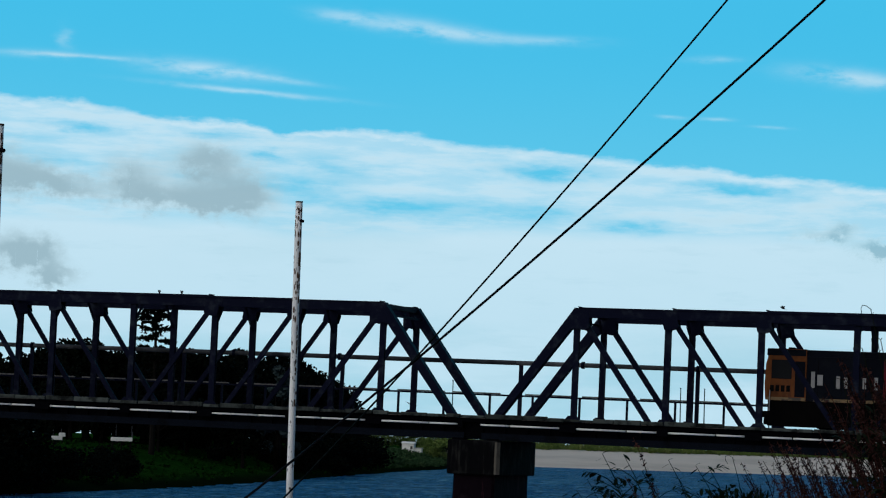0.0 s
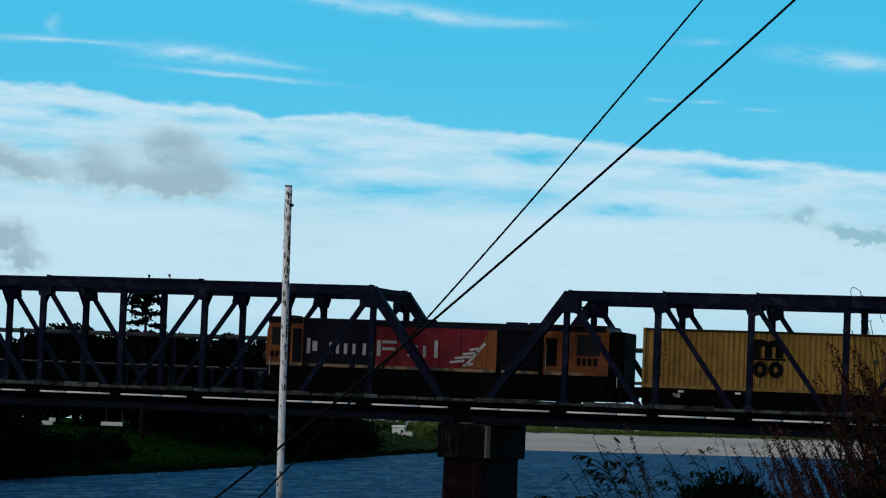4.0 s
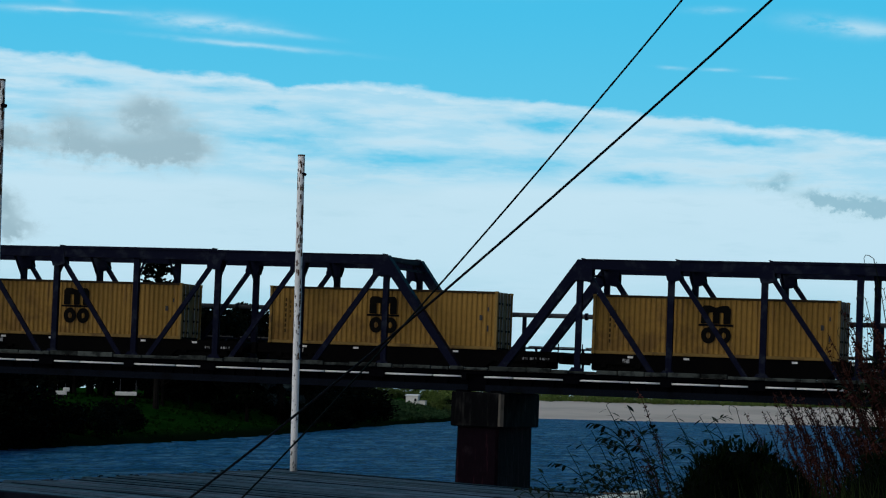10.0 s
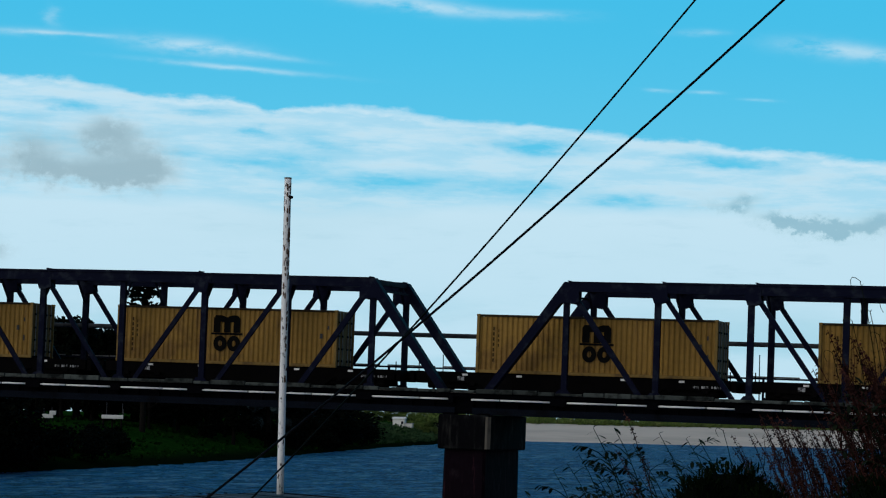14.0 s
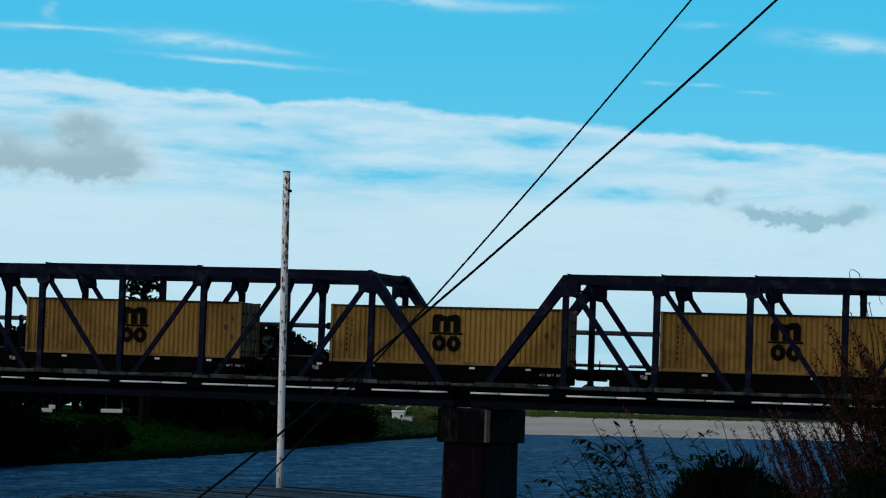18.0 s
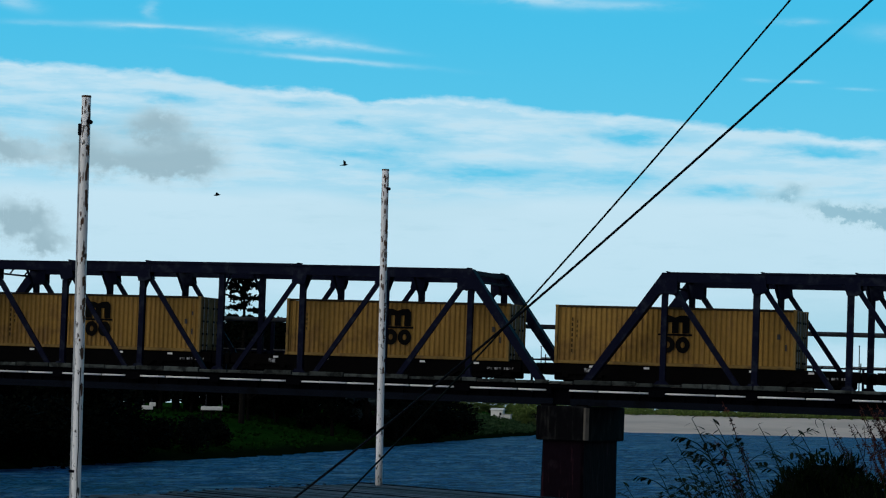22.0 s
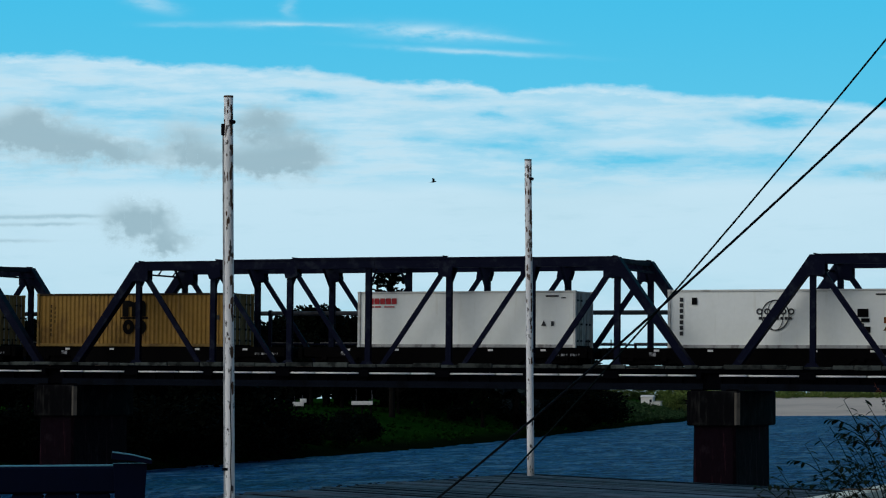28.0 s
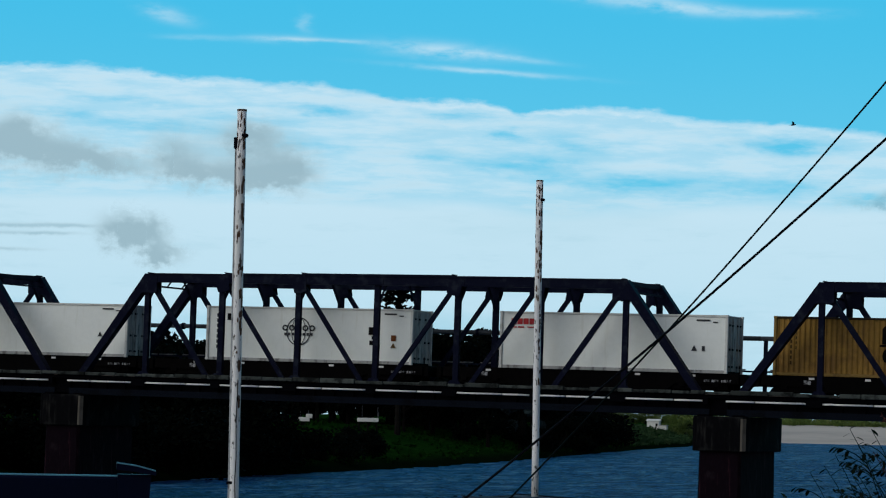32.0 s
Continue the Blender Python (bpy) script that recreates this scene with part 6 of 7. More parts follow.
bank_kinds = [bush(s, 3.2, 3.0, LEAF_DARK, "dark bush at the edge of the far bank", "bank bushes") for s in (31, 32, 33)]
bank_spots = [(-38.5 + 0.42 * k + rng.uniform(-0.1, 0.1), -4.3, rng.uniform(1.1, 1.6)) for k in range(28)] + \
             [(-26.05, -4.0, 0.9), (-25.75, -3.8, 0.9), (-25.45, -3.9, 0.75)] + \
             [(-22.0 + 0.2 * k, -4.2 + rng.uniform(0, 0.9), smooth_poly([(-22.0, 0.8), (-21.3, 1.6), (-20.4, 1.6), (-20.2, 1.2)], -22.0 + 0.2 * k)) for k in range(9)] + \
             [(-18.4 + 0.25 * k, -2.2, 0.9) for k in range(5)]
for k, (a, above, s) in enumerate(bank_spots):
    d = first_land(a, above)
    m = pose(*bearing(a, d + 1.0), 0, 0, rng.uniform(0, 360)) @ Matrix.Diagonal((s * 1.15, s * 1.15, s, 1))
    (bank_kinds[k] if k < 3 else copy_thing(bank_kinds[k % 3], pose(0, 0, 0))).matrix_basis = m
light = broad_tree(14, 7.0, 3.6, "light green tree beside a white house", LEAF_SCRUB)
light.matrix_basis = pose(*bearing(-18.80, 604)) @ Matrix.Diagonal((0.75, 0.75, 0.55, 1))
copy_thing(light, pose(0, 0, 0)).matrix_basis = pose(*bearing(-18.55, 585), 0, 0, 90) @ Matrix.Diagonal((0.6, 0.6, 0.42, 1))

for k in range(12):                           # pale trees closing the view at the river's bend
    copy_thing(light, pose(0, 0, 0)).matrix_basis = pose(*bearing(-20.6 + 0.3 * k, rng.uniform(650, 690)), 0, 0, rng.uniform(0, 360)) @ Matrix.Diagonal((1.0, 1.0, rng.uniform(0.55, 0.75), 1))

nr = np.random.RandomState(3)
scrub = Shape()
srnd = random.Random(8)
reach = np.arange(600.0, 900.0, 4.0)
heading = np.linspace(-19.0, -4.5, 150)
crest_z = bearings(*np.meshgrid(heading, reach, indexing="ij"))[..., 2]
crest_d = np.array([reach[np.argmax(row > -0.95)] for row in crest_z])
for k in range(1500):
    a = srnd.uniform(-18.6, -5.0)
    back = srnd.choice((0.0, 0.0, 14.0, 40.0, 70.0))
    d = float(np.interp(a, heading, crest_d)) + back + srnd.uniform(0, 16)
    x, y, z = bearing(a, d) if k < 5 else (EYE[0] + d * math.sin(radians(a)), EYE[1] + d * math.cos(radians(a)), -0.55 + back * 0.016)
    r = srnd.uniform(0.6, 1.25) + back * 0.006
    piece = leaf_cloud(srnd, [(x, y, z + r * 0.5, r)], 0.34, 30, 0.75)
    scrub.add(piece.v, piece.f)
tagged(part("sandbank_scrub", scrub, LEAF_SCRUB), "low green scrub along the top of the sandbank", "scrub", kind="stuff")
tufts = Shape()
places = bearings(nr.uniform(-34, -18.5, 3200), nr.uniform(180, 470, 3200))
for x, y, z in places[(places[:, 2] > WATER_Z + 0.35) & (places[:, 2] < -0.6)].tolist():
    r = srnd.uniform(0.2, 0.55)
    piece = leaf_cloud(srnd, [(x, y, z + r * 0.3, r)], 0.22, 8, 0.7)
    tufts.add(piece.v, piece.f)
tagged(part("bank_tufts", tufts, LEAF_BANK), "rough grass tufts along the far bank", "grass", kind="stuff")


def house(az, d, w, dep, h, turn, label):
    x, y, z = bearing(az, d)
    owner = thing("house", label, "house", "houses on the far bank", m=pose(x, y, z - 0.1, 0, 0, turn))
    wall = part("wall", Shape().box((-w / 2, -dep / 2, 0), (w / 2, dep / 2, h)), HOUSE_WALL, owner)
    roof = Shape().add([(-w / 2 - 0.2, -dep / 2 - 0.2, h), (w / 2 + 0.2, -dep / 2 - 0.2, h), (w / 2 + 0.2, dep / 2 + 0.2, h), (-w / 2 - 0.2, dep / 2 + 0.2, h), (-w / 2 - 0.2, 0, h + dep * 0.2), (w / 2 + 0.2, 0, h + dep * 0.2)],
                       [(0, 1, 5, 4), (2, 3, 4, 5), (0, 4, 3), (1, 2, 5), (0, 3, 2, 1)])
    part("roof", roof, HOUSE_WALL, owner)
    part("window", Shape().box((w * 0.22, -dep / 2 - 0.03, h * 0.40), (w * 0.22 + 0.5, -dep / 2 + 0.01, h * 0.72)), GLASS_DARK, wall)
    lean = part("lean_to", Shape().box((w / 2 + 0.004, -dep / 2 + 0.3, 0), (w / 2 + 1.7, dep / 2 - 0.2, h * 0.48)), HOUSE_WALL, owner)
    part("lean_to_roof", Shape().box((w / 2 + 0.004, -dep / 2 + 0.15, h * 0.482), (w / 2 + 1.85, dep / 2 - 0.1, h * 0.56)), HOUSE_ROOF, lean)
    return owner


house(-19.22, 600, 2.7, 2.2, 2.0, 8, "small white riverside house beside a light green tree")


def raised_shed(az, d, w, middle_el, blocks, posts, label):
    """A low white shed on dark piles among the trees; blocks are x and z extents, posts are x and tops."""
    x, y, z = bearing(az, d)
    lift = d * math.tan(radians(middle_el)) - z
    owner = thing("shed", label, "shed", "sheds on the far bank", m=pose(x, y, z, 0, 0, -az))
    for x0, x1, z0, z1 in blocks:
        part("body", Shape().box((x0, -0.5, lift + z0), (x1, 0.5, lift + z1), 0.04), HOUSE_WALL, owner)
    for px in (-w / 2 + 0.2, 0.0, w / 2 - 0.2):
        part("pile", Shape().tube([(px, 0, -0.3), (px, 0, lift + blocks[0][2] + 0.02)], 0.10, 6), BARK, owner)
    for px, top in posts:
        part("post", Shape().tube([(px, -0.3, lift + blocks[0][2]), (px, -0.3, lift + top)], 0.03, 6), PIPE_GREY, owner)


raised_shed(-25.36, 300, 2.4, -0.12, [(-1.2, 1.2, -0.22, 0.22)], [(-0.65, 1.6), (1.1, 1.5), (1.2, 0.9)], "long low white shed on piles among dark trees")
raised_shed(-26.70, 290, 1.3, -0.11, [(-0.75, 0.45, -0.34, 0.10), (0.05, 0.75, 0.02, 0.46)], [(-0.55, 0.75), (0.3, 0.85)], "small stepped white shed on piles among dark trees")
# tufts in the lighter green, so the point looks better lit
spit = Shape()
sr = random.Random(12)
spots_x = bearings(np.array([sr.uniform(-20.0, -18.2) for _ in range(900)]), np.array([sr.uniform(430, 610) for _ in range(900)]))
for x, y, z in spots_x[spots_x[:, 2] > WATER_Z + 0.5].tolist():
    r = sr.uniform(0.3, 0.8)
    piece = leaf_cloud(sr, [(x, y, z + r * 0.3, r)], 0.26, 14, 0.6)
    spit.add(piece.v, piece.f)
tagged(part("spit_grass", spit, LEAF_SPIT_LIT), "rough grass on the point of land, coloured mid-green as if better lit", "grass", kind="stuff")


def far_pole(az, top_el, d=860.0):
    x, y, z = bearing(az, d)
    owner = thing("pole", "slender grey pole far beyond the river", "pole", "far poles", m=pose(x, y, z - 0.2))
    h = d * math.tan(radians(top_el)) - z + 0.2
    part("shaft", Shape().tube([(0, 0, 0), (0, 0, h)], 0.24, 8, 0.16), POST_GREY, owner)
    part("cap", Shape().box((-0.22, -0.22, h), (0.22, 0.22, h + 0.3), 0.05), POST_GREY, owner)


for az_el in ((-11.53, 1.50), (-13.42, 1.33), (-12.91, 1.33), (-18.31, 1.36)):
    far_pole(*az_el)


# ---------------------------------------------------------------- weeds on the near bank
def leaf_blade(s, base, way, length, width, droop=0.3):
    """A pointed leaf in three sections."""
    way = Vector(way).normalized()
    side = way.cross(Vector((0, 0, 1)))
    side = (side if side.length > 0.05 else Vector((1, 0, 0))).normalized()
    pts = []
    for u, w in ((0, 0.15), (0.3, 0.95), (0.7, 0.9)):
        c = Vector(base) + way * length * u - Vector((0, 0, droop * length * u * u))
        pts += [c - side * width * w / 2, c + side * width * w / 2]
    tip = Vector(base) + way * length - Vector((0, 0, droop * length))
    s.add(pts + [tip], [(0, 1, 3, 2), (2, 3, 5, 4), (4, 5, 6)])


TIP = {"sprig": 0.30, "dock": 0.36, "reed": 0.16}      # how far each kind leans at its tip


def weed(seed, h, kind):
    """kind: sprig (hanging oval leaves), dock (sheaf of rusty seed stalks) or reed (thin with a curled tip)."""
    rnd = random.Random(seed)
    label = {"sprig": "dark leafy weed with drooping oval leaves", "dock": "sheaf of rusty brown dock seed stalks", "reed": "thin dry grass stalk with a curled tip"}[kind]
    owner = thing("weed", label, "weed", "weeds on the near bank")
    stem, leaf, seed_s = Shape(), Shape(), Shape()

    def oval(c, a, drop, length, width):
        leaf_blade(leaf, c, (math.cos(a), math.sin(a) * 0.6, drop + 0.45), length, width, 0.28)

    for j in range({"sprig": 3, "dock": 4, "reed": 1}[kind]):
        hh = h * (1.0 if j == 0 else rnd.uniform(0.62, 0.95))
        off = Vector((0, 0, 0)) if j == 0 else Vector((rnd.uniform(-0.10, 0.14), rnd.uniform(-0.08, 0.08), 0))
        bend = TIP[kind] * (1.0 if j == 0 else rnd.uniform(0.5, 1.2)) + 0.04 * rnd.uniform(-1, 1) * (j > 0)
        power = 1.5 if kind == "dock" else 2.2
        wob, ph = rnd.uniform(0.006, 0.016), rnd.uniform(0, 6)
        at = lambda u: off + Vector((-bend * u ** power + wob * math.sin(5 * u + ph), 0.03 * math.sin(3 * u + ph), hh * (u - 0.06 * u ** 6)))
        pts = [at(k / 9) for k in range(10)]
        if kind == "reed":
            c = pts[-1]
            pts += [c + Vector((-0.035 * math.sin(q) * 1.5, 0, 0.03 * math.sin(q * 1.6) - 0.012 * q)) for q in (0.5, 1.0, 1.5, 2.0, 2.5)]
        stem.tube(pts, {"sprig": 0.0055, "dock": 0.006, "reed": 0.0035}[kind], 5, 0.0016)
        if kind == "sprig":
            for k in range(15):
                u = 0.72 + 0.28 * k / 14
                oval(at(u), math.pi * (k % 2) + rnd.uniform(-0.9, 0.9), rnd.uniform(-0.8, 0.35), rnd.uniform(0.036, 0.060), rnd.uniform(0.018, 0.028))
            for k in range(4):
                u, a = rnd.uniform(0.45, 0.94), rnd.choice((3.14, 3.14, 0.0)) + rnd.uniform(-0.7, 0.7)
                run = rnd.uniform(0.08, 0.19)
                way = lambda q: at(u) + Vector((math.cos(a) * run * q, math.sin(a) * run * q, run * (0.85 * q - 0.45 * q * q)))
                stem.tube([way(0), way(0.35), way(0.7), way(1.0)], 0.0030, 4, 0.0014)
                for q in range(9):            # leaves crowd toward the twig's end
                    oval(way(0.45 + 0.55 * (q / 8) ** 0.7), a + rnd.choice((-1, 1)) * rnd.uniform(0.2, 1.4), rnd.uniform(-0.9, 0.3), rnd.uniform(0.034, 0.056), rnd.uniform(0.017, 0.027))
        elif kind == "dock":
            for q in range(230):
                u = 1.0 - 0.72 * rnd.random() ** 0.9
                c = at(u) + Vector((rnd.gauss(0, 0.0065), rnd.gauss(0, 0.0065), rnd.gauss(0, 0.006)))
                b = rnd.uniform(0, 6.28)
                leaf_blade(seed_s, c, (math.cos(b), math.sin(b), rnd.uniform(-0.6, 0.5)), rnd.uniform(0.009, 0.019), 0.011, 0.3)
            for k in range(2):
                u, a = rnd.uniform(0.45, 0.85), rnd.uniform(0, 6.28)
                run = rnd.uniform(0.10, 0.20)
                base = at(u)
                tip = base + Vector((math.cos(a) * run * 0.3 - 0.25 * run, math.sin(a) * run * 0.3, run))
                stem.tube([base, base.lerp(tip, 0.5) + Vector((0.01, 0, 0)), tip], 0.0025, 4, 0.001)
                for q in range(36):
                    c = base.lerp(tip, rnd.uniform(0.15, 1.0)) + Vector((rnd.gauss(0, 0.007), rnd.gauss(0, 0.007), 0))
                    b = rnd.uniform(0, 6.28)
                    leaf_blade(seed_s, c, (math.cos(b), math.sin(b), rnd.uniform(-0.6, 0.5)), rnd.uniform(0.009, 0.017), 0.010, 0.3)
        else:
            for q in range(16):
                u = rnd.uniform(0.62, 1.0)
                leaf_blade(seed_s, at(u), (rnd.uniform(-1, 0.4), rnd.uniform(-1, 1), 0.6), rnd.uniform(0.025, 0.05), 0.006, 0.5)
    part("stem", stem, STALK_RED if kind == "dock" else LEAF_WEED, owner)
    if leaf.v:
        tagged(part("leaves", leaf, LEAF_WEED, owner), kind="stuff")
    if seed_s.v:
        tagged(part("seed_head", seed_s, STALK_RED if kind == "dock" else GRASS_BLADE, owner), kind="stuff")
    return owner


def place_weed(src, kind, az, dist, top_el, h, first):
    """Put a weed so that its tip stands at an azimuth and elevation seen from the viewing place."""
    lean = math.degrees(TIP[kind] / dist)
    z = bearing(az + lean, dist)[2]
    s = (dist * math.tan(radians(top_el)) - z) / (h * 0.94)
    wide = max(0.6, min(1.25, s ** 0.5))
    x, y, z = bearing(az + lean * wide, dist)
    ob = src if first else copy_thing(src, pose(0, 0, 0))
    ob.matrix_basis = pose(x, y, z) @ Matrix.Diagonal((wide, wide, s, 1))
    return ob


sprigs = [weed(s, 1.3, "sprig") for s in (41, 42, 43, 44)]
docks = [weed(s, 1.3, "dock") for s in (51, 52, 53, 54)]
reeds = [weed(s, 2.0, "reed") for s in (61, 62)]
wr = random.Random(77)
SPRIGS = [(-14.62, 15.5, -0.1), (-15.08, 15.0, -0.11), (-15.37, 15.6, -0.66), (-15.64, 15.2, -0.9), (-16.51, 15.0, -1.5), (-15.91, 14.8, -1.05), (-13.64, 15.4, -0.2), (-13.09, 15.9, -0.3),
          (-12.80, 15.8, -0.3), (-14.9, 15.6, -0.45), (-14.2, 15.0, -0.45), (-14.0, 15.8, -0.8), (-15.0, 15.5, -1.1), (-14.4, 14.6, -1.3), (-13.4, 14.9, -0.6), (-15.3, 14.7, -1.5),
          (-14.8, 14.5, -1.9), (-16.0, 14.6, -1.9), (-13.8, 14.7, -1.4), (-14.1, 15.3, -1.1), (-9.5, 15.6, 1.1), (-9.2, 15.8, 0.7), (-8.9, 15.5, 1.3), (-9.3, 15.3, 0.2), (-8.6, 15.6, 0.8), (-9.0, 15.2, -0.3)]
for k, (a, d, e) in enumerate(SPRIGS):
    place_weed(sprigs[k % 4], "sprig", a, d, e, 1.3, k < 4)
DOCKS = [(-11.54 + 0.105 * k + wr.uniform(-0.05, 0.05), wr.uniform(15.4, 17.0), 0.34 - 0.034 * k + wr.uniform(-0.14, 0.08)) for k in range(17)] + \
        [(-10.45, 16.4, 1.25), (-10.15, 16.1, 0.9), (-9.94, 15.8, 1.4), (-9.75, 16.3, 0.8), (-9.55, 15.7, 1.9), (-9.3, 16.0, 1.5), (-9.1, 16.2, 0.9), (-8.9, 15.8, 1.7), (-8.6, 16.0, 1.3), (-9.8, 15.9, 0.2), (-9.45, 16.2, 0.4), (-8.9, 16.1, 0.3)] + \
        [(-12.15, 16.9, -0.2), (-11.8, 16.8, -0.15), (-14.49, 16.0, 0.27)] + \
        [(-11.5 + 0.12 * k, wr.uniform(15.2, 16.6), 0.22 - 0.075 * k + wr.uniform(-0.25, 0.05)) for k in range(0, 15, 3)] + \
        [(-10.1 + 0.12 * k + wr.uniform(-0.06, 0.06), wr.uniform(15.4, 16.6), 1.35 + wr.uniform(-0.8, 0.75)) for k in range(13)] + \
        [(-9.7 + 0.13 * k + wr.uniform(-0.05, 0.05), wr.uniform(15.4, 16.4), 0.9 + wr.uniform(-0.8, 0.4)) for k in range(9)]
for k, (a, d, e) in enumerate(DOCKS):
    place_weed(docks[k % 4], "dock", a, d, e, 1.3, k < 4)
for k, (a, d, e) in enumerate([(-9.44, 16.0, 3.15), (-9.2, 16.2, 2.5), (-9.6, 16.4, 2.3), (-8.8, 16.0, 2.7), (-12.3, 16.2, -0.1), (-9.0, 16.4, 2.0), (-10.0, 16.2, 1.6)]):
    place_weed(reeds[k % 2], "reed", a, d, e, 2.0, k < 2)
for k, (a, d, e) in enumerate([(-30.0, 13.5, -2.2), (-28.7, 13.6, -2.5), (-27.3, 13.2, -2.75), (-29.4, 13.4, -2.75), (-26.8, 13.6, -2.95)]):
    place_weed(sprigs[k % 4], "sprig", a, d, e, 1.3, False)
for k, (a, d, e) in enumerate([(-28.45, 13.9, -2.35), (-28.3, 13.8, -2.6), (-28.55, 13.7, -2.75)]):
    place_weed(docks[k % 4], "dock", a, d, e, 1.3, False)

def dome_bush(seed, w, h):
    """A close-grown rounded bush: a leafy dome of small upright leaves over a dark inner mass, a solid core standing
    for inner shade.
    """
    rnd = random.Random(seed)
    owner = thing("bush", "dense dark rounded bush on the near bank", "bush", "near bushes")
    # added solid core, its dark colour standing for shade between the leaves
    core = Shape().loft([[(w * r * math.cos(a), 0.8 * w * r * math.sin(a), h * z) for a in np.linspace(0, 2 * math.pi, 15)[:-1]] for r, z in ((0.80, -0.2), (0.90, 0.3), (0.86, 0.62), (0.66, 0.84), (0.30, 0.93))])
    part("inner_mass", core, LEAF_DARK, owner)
    leaves = Shape()
    for k in range(5200):
        a, q = rnd.uniform(0, 2 * math.pi), rnd.random()
        z = 0.05 + 0.90 * q
        r = 0.96 * (1 - max(0.0, (z - 0.35) / 0.62) ** 2.6) ** 0.5 * rnd.uniform(0.90, 1.05) if z < 0.96 else 0.1
        lump = 1 + 0.07 * math.sin(5 * a + 3 * z) + 0.05 * math.sin(9 * a - 7 * z)
        p = (w * r * lump * math.cos(a), 0.8 * w * r * lump * math.sin(a), h * z * rnd.uniform(0.97, 1.03))
        leaf_blade(leaves, p, (0.5 * math.cos(a) + rnd.gauss(0, 0.35), 0.5 * math.sin(a) + rnd.gauss(0, 0.35), 0.9), rnd.uniform(0.025, 0.06), rnd.uniform(0.006, 0.012), 0.2)
    tagged(part("leaves", leaves, LEAF_BUSH, owner), kind="stuff")
    return owner


first_dome = dome_bush(71, 0.31, 1.0)
for k, (a, d, top_el, wide) in enumerate([(-12.12, 15.2, -0.70, 1.25), (-12.75, 15.0, -1.0, 0.9), (-11.35, 15.0, -1.15, 0.9), (-8.9, 15.3, -0.9, 1.3), (-10.2, 14.9, -1.9, 1.1)]):
    x, y, z = bearing(a, d)
    tall = d * math.tan(radians(top_el)) - z
    (first_dome if k == 0 else copy_thing(first_dome, pose(0, 0, 0))).matrix_basis = pose(x, y, z, 0, 0, 70 * k) @ Matrix.Diagonal((wide, wide, tall, 1))

blades = Shape()
gr = random.Random(5)
for (x, y, z), a in zip(*(lambda q: (bearings(q, nr.uniform(13.0, 16.0, len(q))).tolist(), q.tolist()))(nr.uniform(-14.6, -6.5, 20000))):
    leaf_blade(blades, (x, y, z - 0.02), (gr.uniform(-0.5, 0.5), gr.uniform(-0.5, 0.5), 1.0), gr.uniform(0.5, 1.4) * smooth_poly([(-15.2, 0.35), (-13, 0.85), (-11, 1.0), (-6, 1.1)], a), gr.uniform(0.008, 0.018), gr.uniform(0.1, 0.45))
for x, y, z in bearings(nr.uniform(-33, -15, 900), nr.uniform(12.0, 16.0, 900)).tolist():
    leaf_blade(blades, (x, y, z - 0.02), (gr.uniform(-0.5, 0.5), gr.uniform(-0.5, 0.5), 1.0), gr.uniform(0.15, 0.5), gr.uniform(0.006, 0.014), gr.uniform(0.1, 0.4))
tagged(part("bank_grass", blades, GRASS_BLADE), "rank green grass on the near bank", "grass", kind="stuff")


# ---------------------------------------------------------------- birds
def bird(g=1.0, span=1.0):
    owner = thing("bird", "small dark gull-like bird in flight", "bird", "birds over the river")
    body = Shape().loft([[(x * g, r * g * math.cos(a), r * g * math.sin(a)) for a in np.linspace(0, 2 * math.pi, 9)[:-1]] for x, r in ((-0.26, 0.01), (-0.14, 0.05), (0.0, 0.075), (0.13, 0.05), (0.2, 0.03), (0.25, 0.008))])
    part("body", body, BIRD, owner)
    for s in (-1, 1):
        w = Shape().add([(0.09, s * 0.03, 0.02), (0.12, s * 0.24, 0.13), (-0.06, s * 0.52, 0.17), (-0.08, s * 0.26, 0.11), (-0.07, s * 0.03, 0.015),
                         (0.09, s * 0.03, 0.005), (0.12, s * 0.24, 0.118), (-0.06, s * 0.52, 0.16), (-0.08, s * 0.26, 0.10), (-0.07, s * 0.03, 0.0)],
                        [(0, 1, 2, 3, 4), (9, 8, 7, 6, 5), (0, 5, 6, 1), (1, 6, 7, 2), (2, 7, 8, 3), (3, 8, 9, 4)])
        w.v = [(vx * g, vy * g * span, vz * g) for vx, vy, vz in w.v]
        part("wing", w, BIRD, owner)
    part("tail", Shape().add([(-0.22 * g, -0.02, 0), (-0.22 * g, 0.02, 0), (-0.36 * g, 0.06, 0), (-0.36 * g, -0.06, 0)], [(0, 1, 2, 3)]), BIRD, owner)
    return owner


def sky_place(az, el, d):
    return Vector((EYE[0] + d * math.sin(radians(az)) * math.cos(radians(el)), EYE[1] + d * math.cos(radians(az)) * math.cos(radians(el)), d * math.sin(radians(el))))


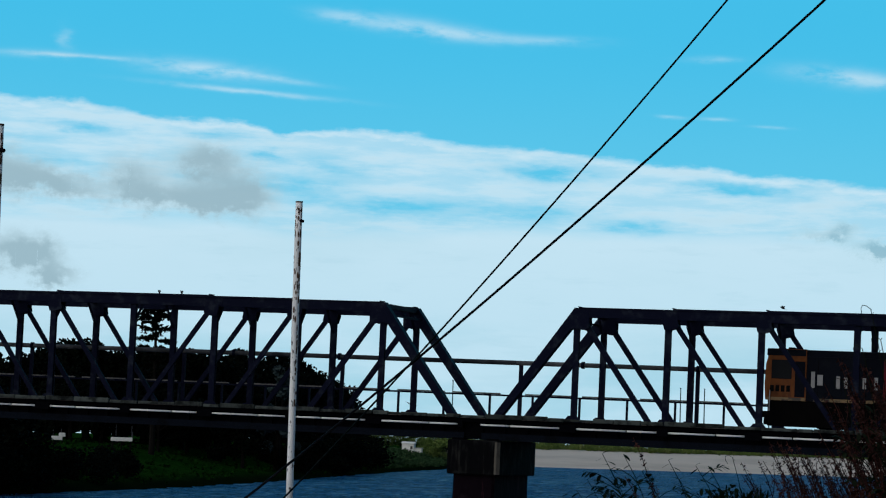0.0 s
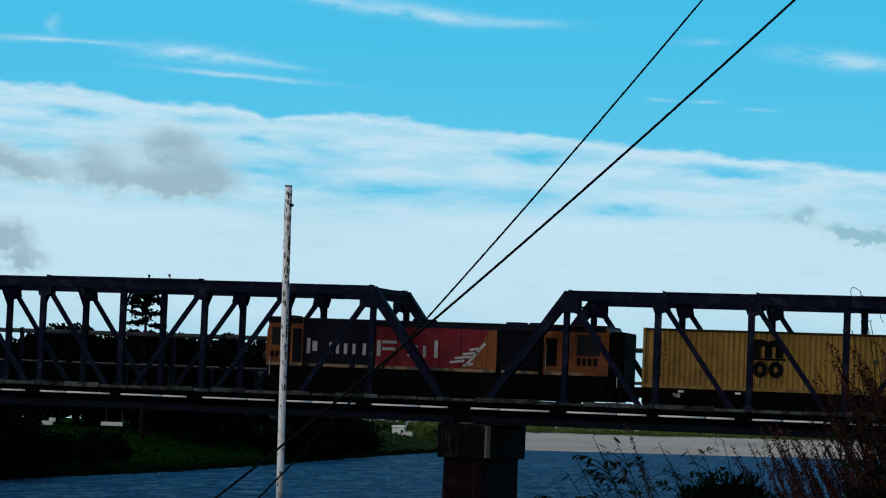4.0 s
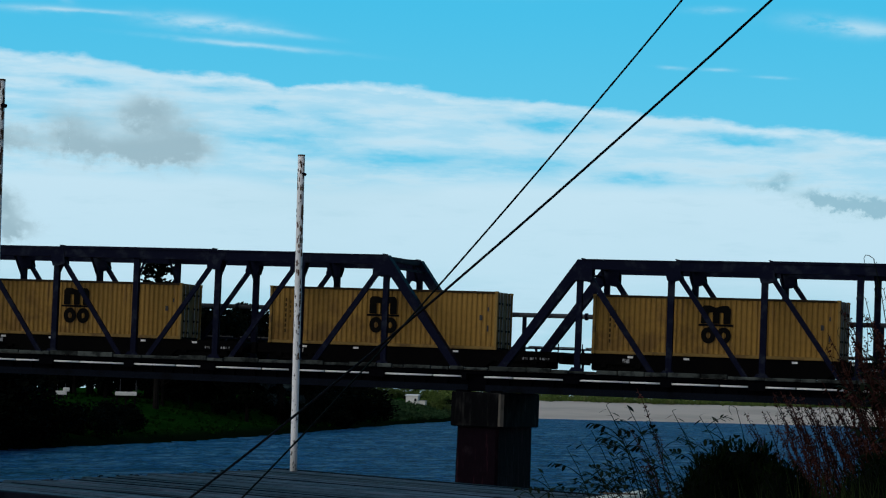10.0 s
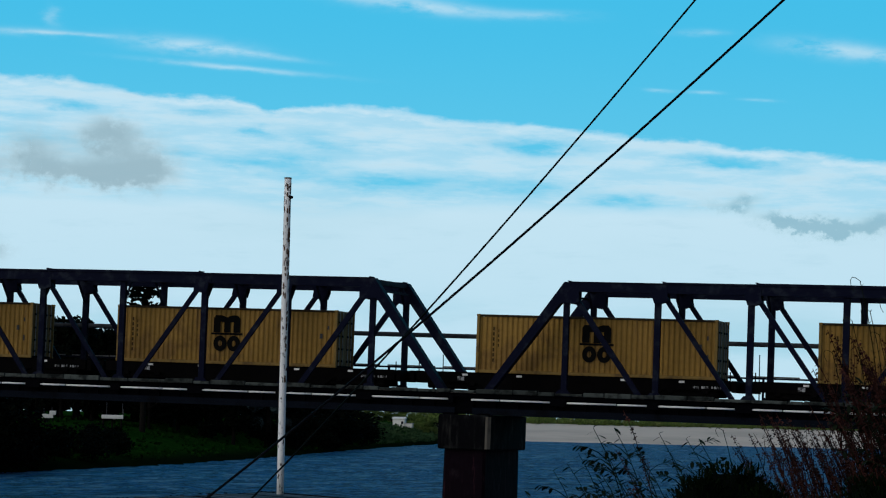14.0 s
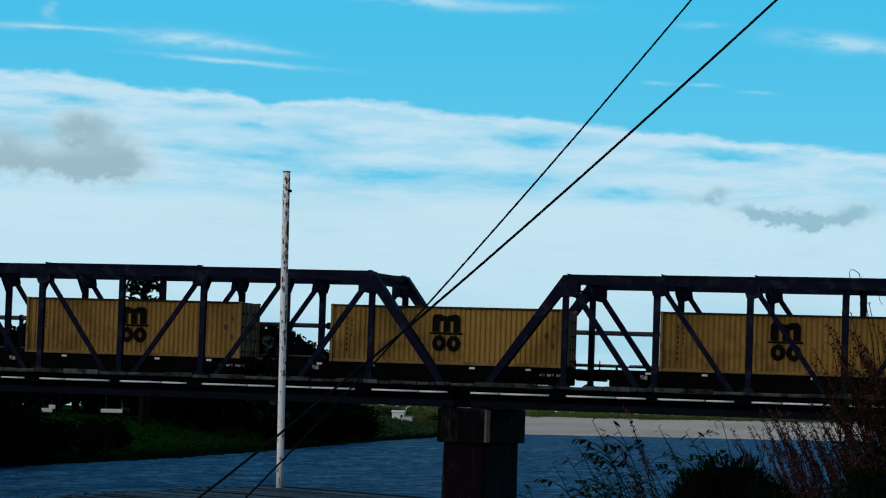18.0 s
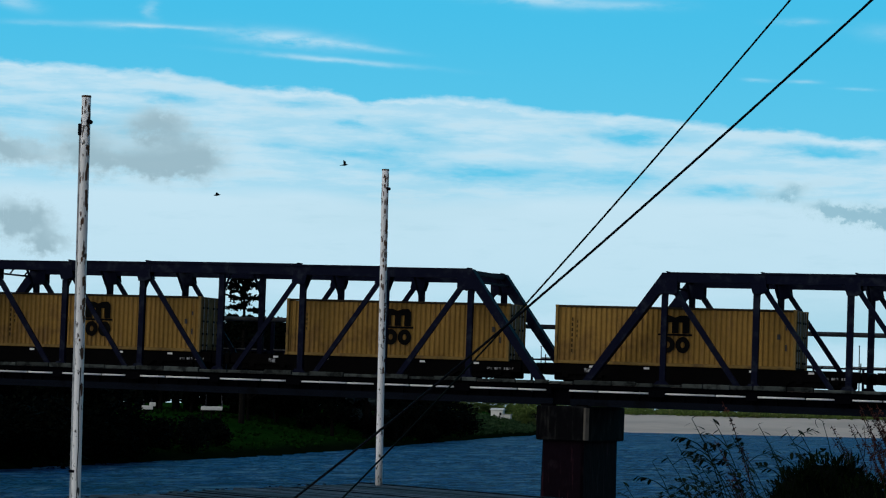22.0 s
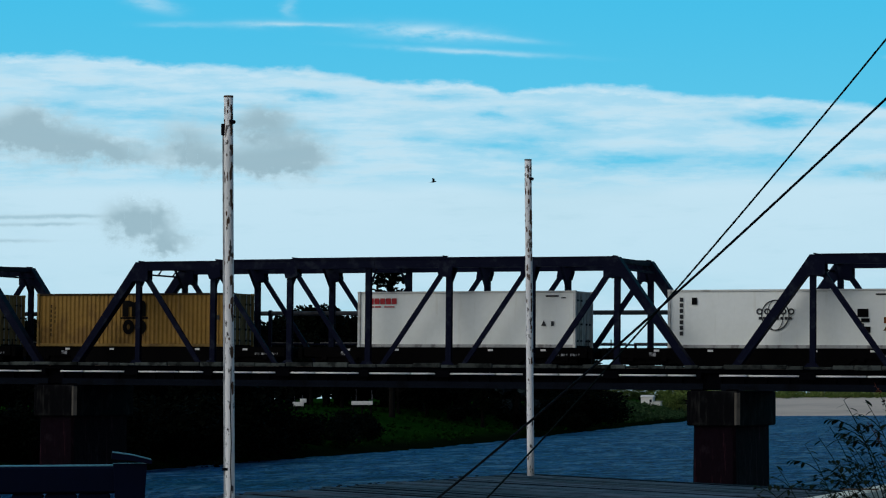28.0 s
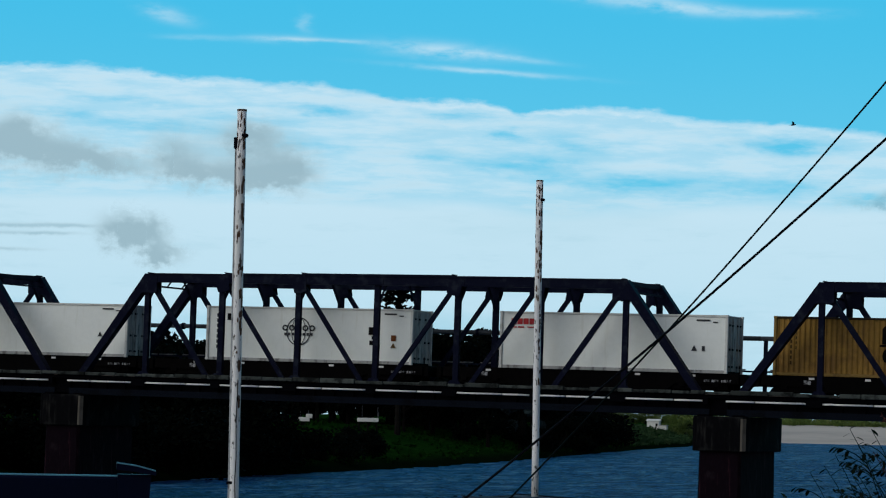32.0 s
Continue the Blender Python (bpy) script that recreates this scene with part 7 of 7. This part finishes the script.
# seconds, azimuth and elevation of each bird's way across the sky
FLIGHTS = [
    [(0, -60, 2.0), (19.0, -31.0, 3.2), (20, -28.11, 3.62), (20.5, -26.7, 4.25), (21, -25.38, 4.57), (21.5, -24.09, 4.85), (22, -22.64, 5.18), (22.5, -21.29, 5.44), (23, -20.25, 6.08), (24, -19.26, 7.11), (25, -18.67, 7.77), (28, -17.5, 13.5), (32, -15.0, 20.0)],
    [(0, -62, 2.2), (20.5, -30.2, 3.5), (21.5, -26.91, 4.03), (22, -25.37, 4.46), (22.5, -23.74, 4.78), (23, -22.32, 5.12), (23.5, -21.14, 5.49), (24, -20.22, 5.97), (24.5, -19.6, 6.53), (25, -19.5, 7.04), (26, -19.0, 8.6), (28, -18.0, 12.0), (32, -15.0, 19.0)],
    [(0, -44, 5.2), (21.5, -31.5, 4.6), (22.5, -29.63, 4.25), (23, -29.6, 4.18), (23.5, -29.78, 4.05), (24, -30.07, 4.2), (24.6, -31.4, 4.3), (26, -36.0, 4.6), (32, -55, 6.0)],
    [(0, -24.6, 0.8), (23.3, -24.7, 0.9), (23.7, -25.2, 2.2), (24, -25.93, 3.17), (24.5, -27.35, 3.16), (25, -29.29, 3.32), (26, -33.0, 4.2), (32, -56, 6.0)],
    [(0, -19.2, 0.8), (23.6, -19.2, 0.9), (24.1, -18.8, 1.6), (24.5, -18.12, 3.05), (25, -17.17, 2.95), (26, -14.0, 3.6), (27, -10.5, 5.0), (32, 6, 9.0)],
    [(0, -75, 2.0), (26, -31.0, 2.8), (27.5, -25.35, 3.98), (28, -23.8, 4.64), (28.5, -22.53, 5.13), (30, -19.09, 5.77), (30.5, -18.03, 5.82), (32, -16.33, 6.36)]]
first_bird = bird(1.5)
BIRDS = []
for k, flight in enumerate(FLIGHTS):
    ob = first_bird if k == 0 else copy_thing(first_bird, pose(0, 0, 0))
    rows = []
    for j, (t, a, e) in enumerate(flight):
        p = sky_place(a, e, 285 + 9 * k)
        q = sky_place(*flight[min(j + 1, len(flight) - 1)][1:], 285 + 9 * k) - sky_place(*flight[max(j - 1, 0)][1:], 285 + 9 * k)
        turn = math.degrees(math.atan2(q.y, q.x))
        rows.append((t, Matrix.Translation(p) @ Matrix.Scale(1.0, 4) @ pose(0, 0, 0, 24 * math.sin(t * 3.1 + k), -8, turn)))
    ob.matrix_basis = rows[0][1]
    BIRDS.append((ob, rows))
# two that sit on the upper chord and then fly off
for x, t0 in ((-16.85, 4.2), (-15.6, 3.9)):
    ob = bird(0.62, 0.16)
    sit = BRIDGE @ pose(x, 0.0, ZTOP + 0.22, 0, -48, 150)
    rows = [(0.0, sit), (t0, sit), (t0 + 0.5, BRIDGE @ pose(x - 1.5, -1.5, ZTOP + 1.2, 20, 0, 150)), (t0 + 1.6, BRIDGE @ pose(x - 12, -4, ZTOP + 5.5, 20, 0, 160)),
            (t0 + 4.0, BRIDGE @ pose(x - 60, 0, ZTOP + 14, 0, 0, 170)), (32.0, BRIDGE @ pose(x - 500, 100, 60, 0, 0, 170))]
    ob.matrix_basis = Matrix(sit)
    BIRDS.append((ob, rows))


# one that leaves the upper chord early on
ob = bird(0.62, 0.5)
sit = BRIDGE @ pose(15.5, 0.0, ZTOP + 0.30, 0, -20, 170)
rows = [(0.0, sit), (1.7, sit), (2.1, BRIDGE @ pose(15.4, -0.3, ZTOP + 0.52, 15, 0, 150)), (2.5, BRIDGE @ pose(18.0, -2.0, ZTOP + 2.2, 20, 0, 110)), (3.2, BRIDGE @ pose(27.0, -4.0, ZTOP + 4.5, 10, 0, 60)),
        (6.0, BRIDGE @ pose(70, 0, ZTOP + 14, 0, 0, 20)), (32.0, BRIDGE @ pose(500, 100, 60, 0, 0, 0))]
ob.matrix_basis = Matrix(sit)
BIRDS.append((ob, rows))


# slow sway of the stays about their lower ends, in degrees
SWAYS = [(thick_stay, (29.44, -100.39, -1.31), [(0, 0.0), (12, 0.0), (17, 0.12), (22, 0.10), (23, 0.06), (25, 0.03), (28, 0.20), (29, 0.18), (32, 0.13)]),
         (thin_stay, (30.33, -100.92, -1.24), [(0, -0.24), (2, -0.26), (6, -0.18), (7, -0.20), (8, -0.38), (9, -0.50), (10, -0.44), (12, -0.34), (14, -0.13), (17, 0.0), (20, 0.04), (22, 0.10), (23, 0.0), (25, 0.03), (28, 0.36), (29, 0.36), (32, 0.20)])]


def motions():
    for ob, foot, swing in SWAYS:
        walk(ob, [(t, pose(*foot, 0, 0, q) @ Matrix.Translation(-Vector(foot))) for t, q in swing])
    for ob, offset, z in MOVING:
        walk(ob, [(t, BRIDGE @ pose(x + offset, TRACK_Y, RAIL_Z + z)) for t, x in TRAIN])
    for ob, a0, rate in CLOUDS:
        walk(ob, [(t, pose(*EYE, 0, 0, -(a0 - rate * t))) for t in (0.0, 16.0, 32.0)])
    for ob, rows in BIRDS:
        walk(ob, rows)


motions()
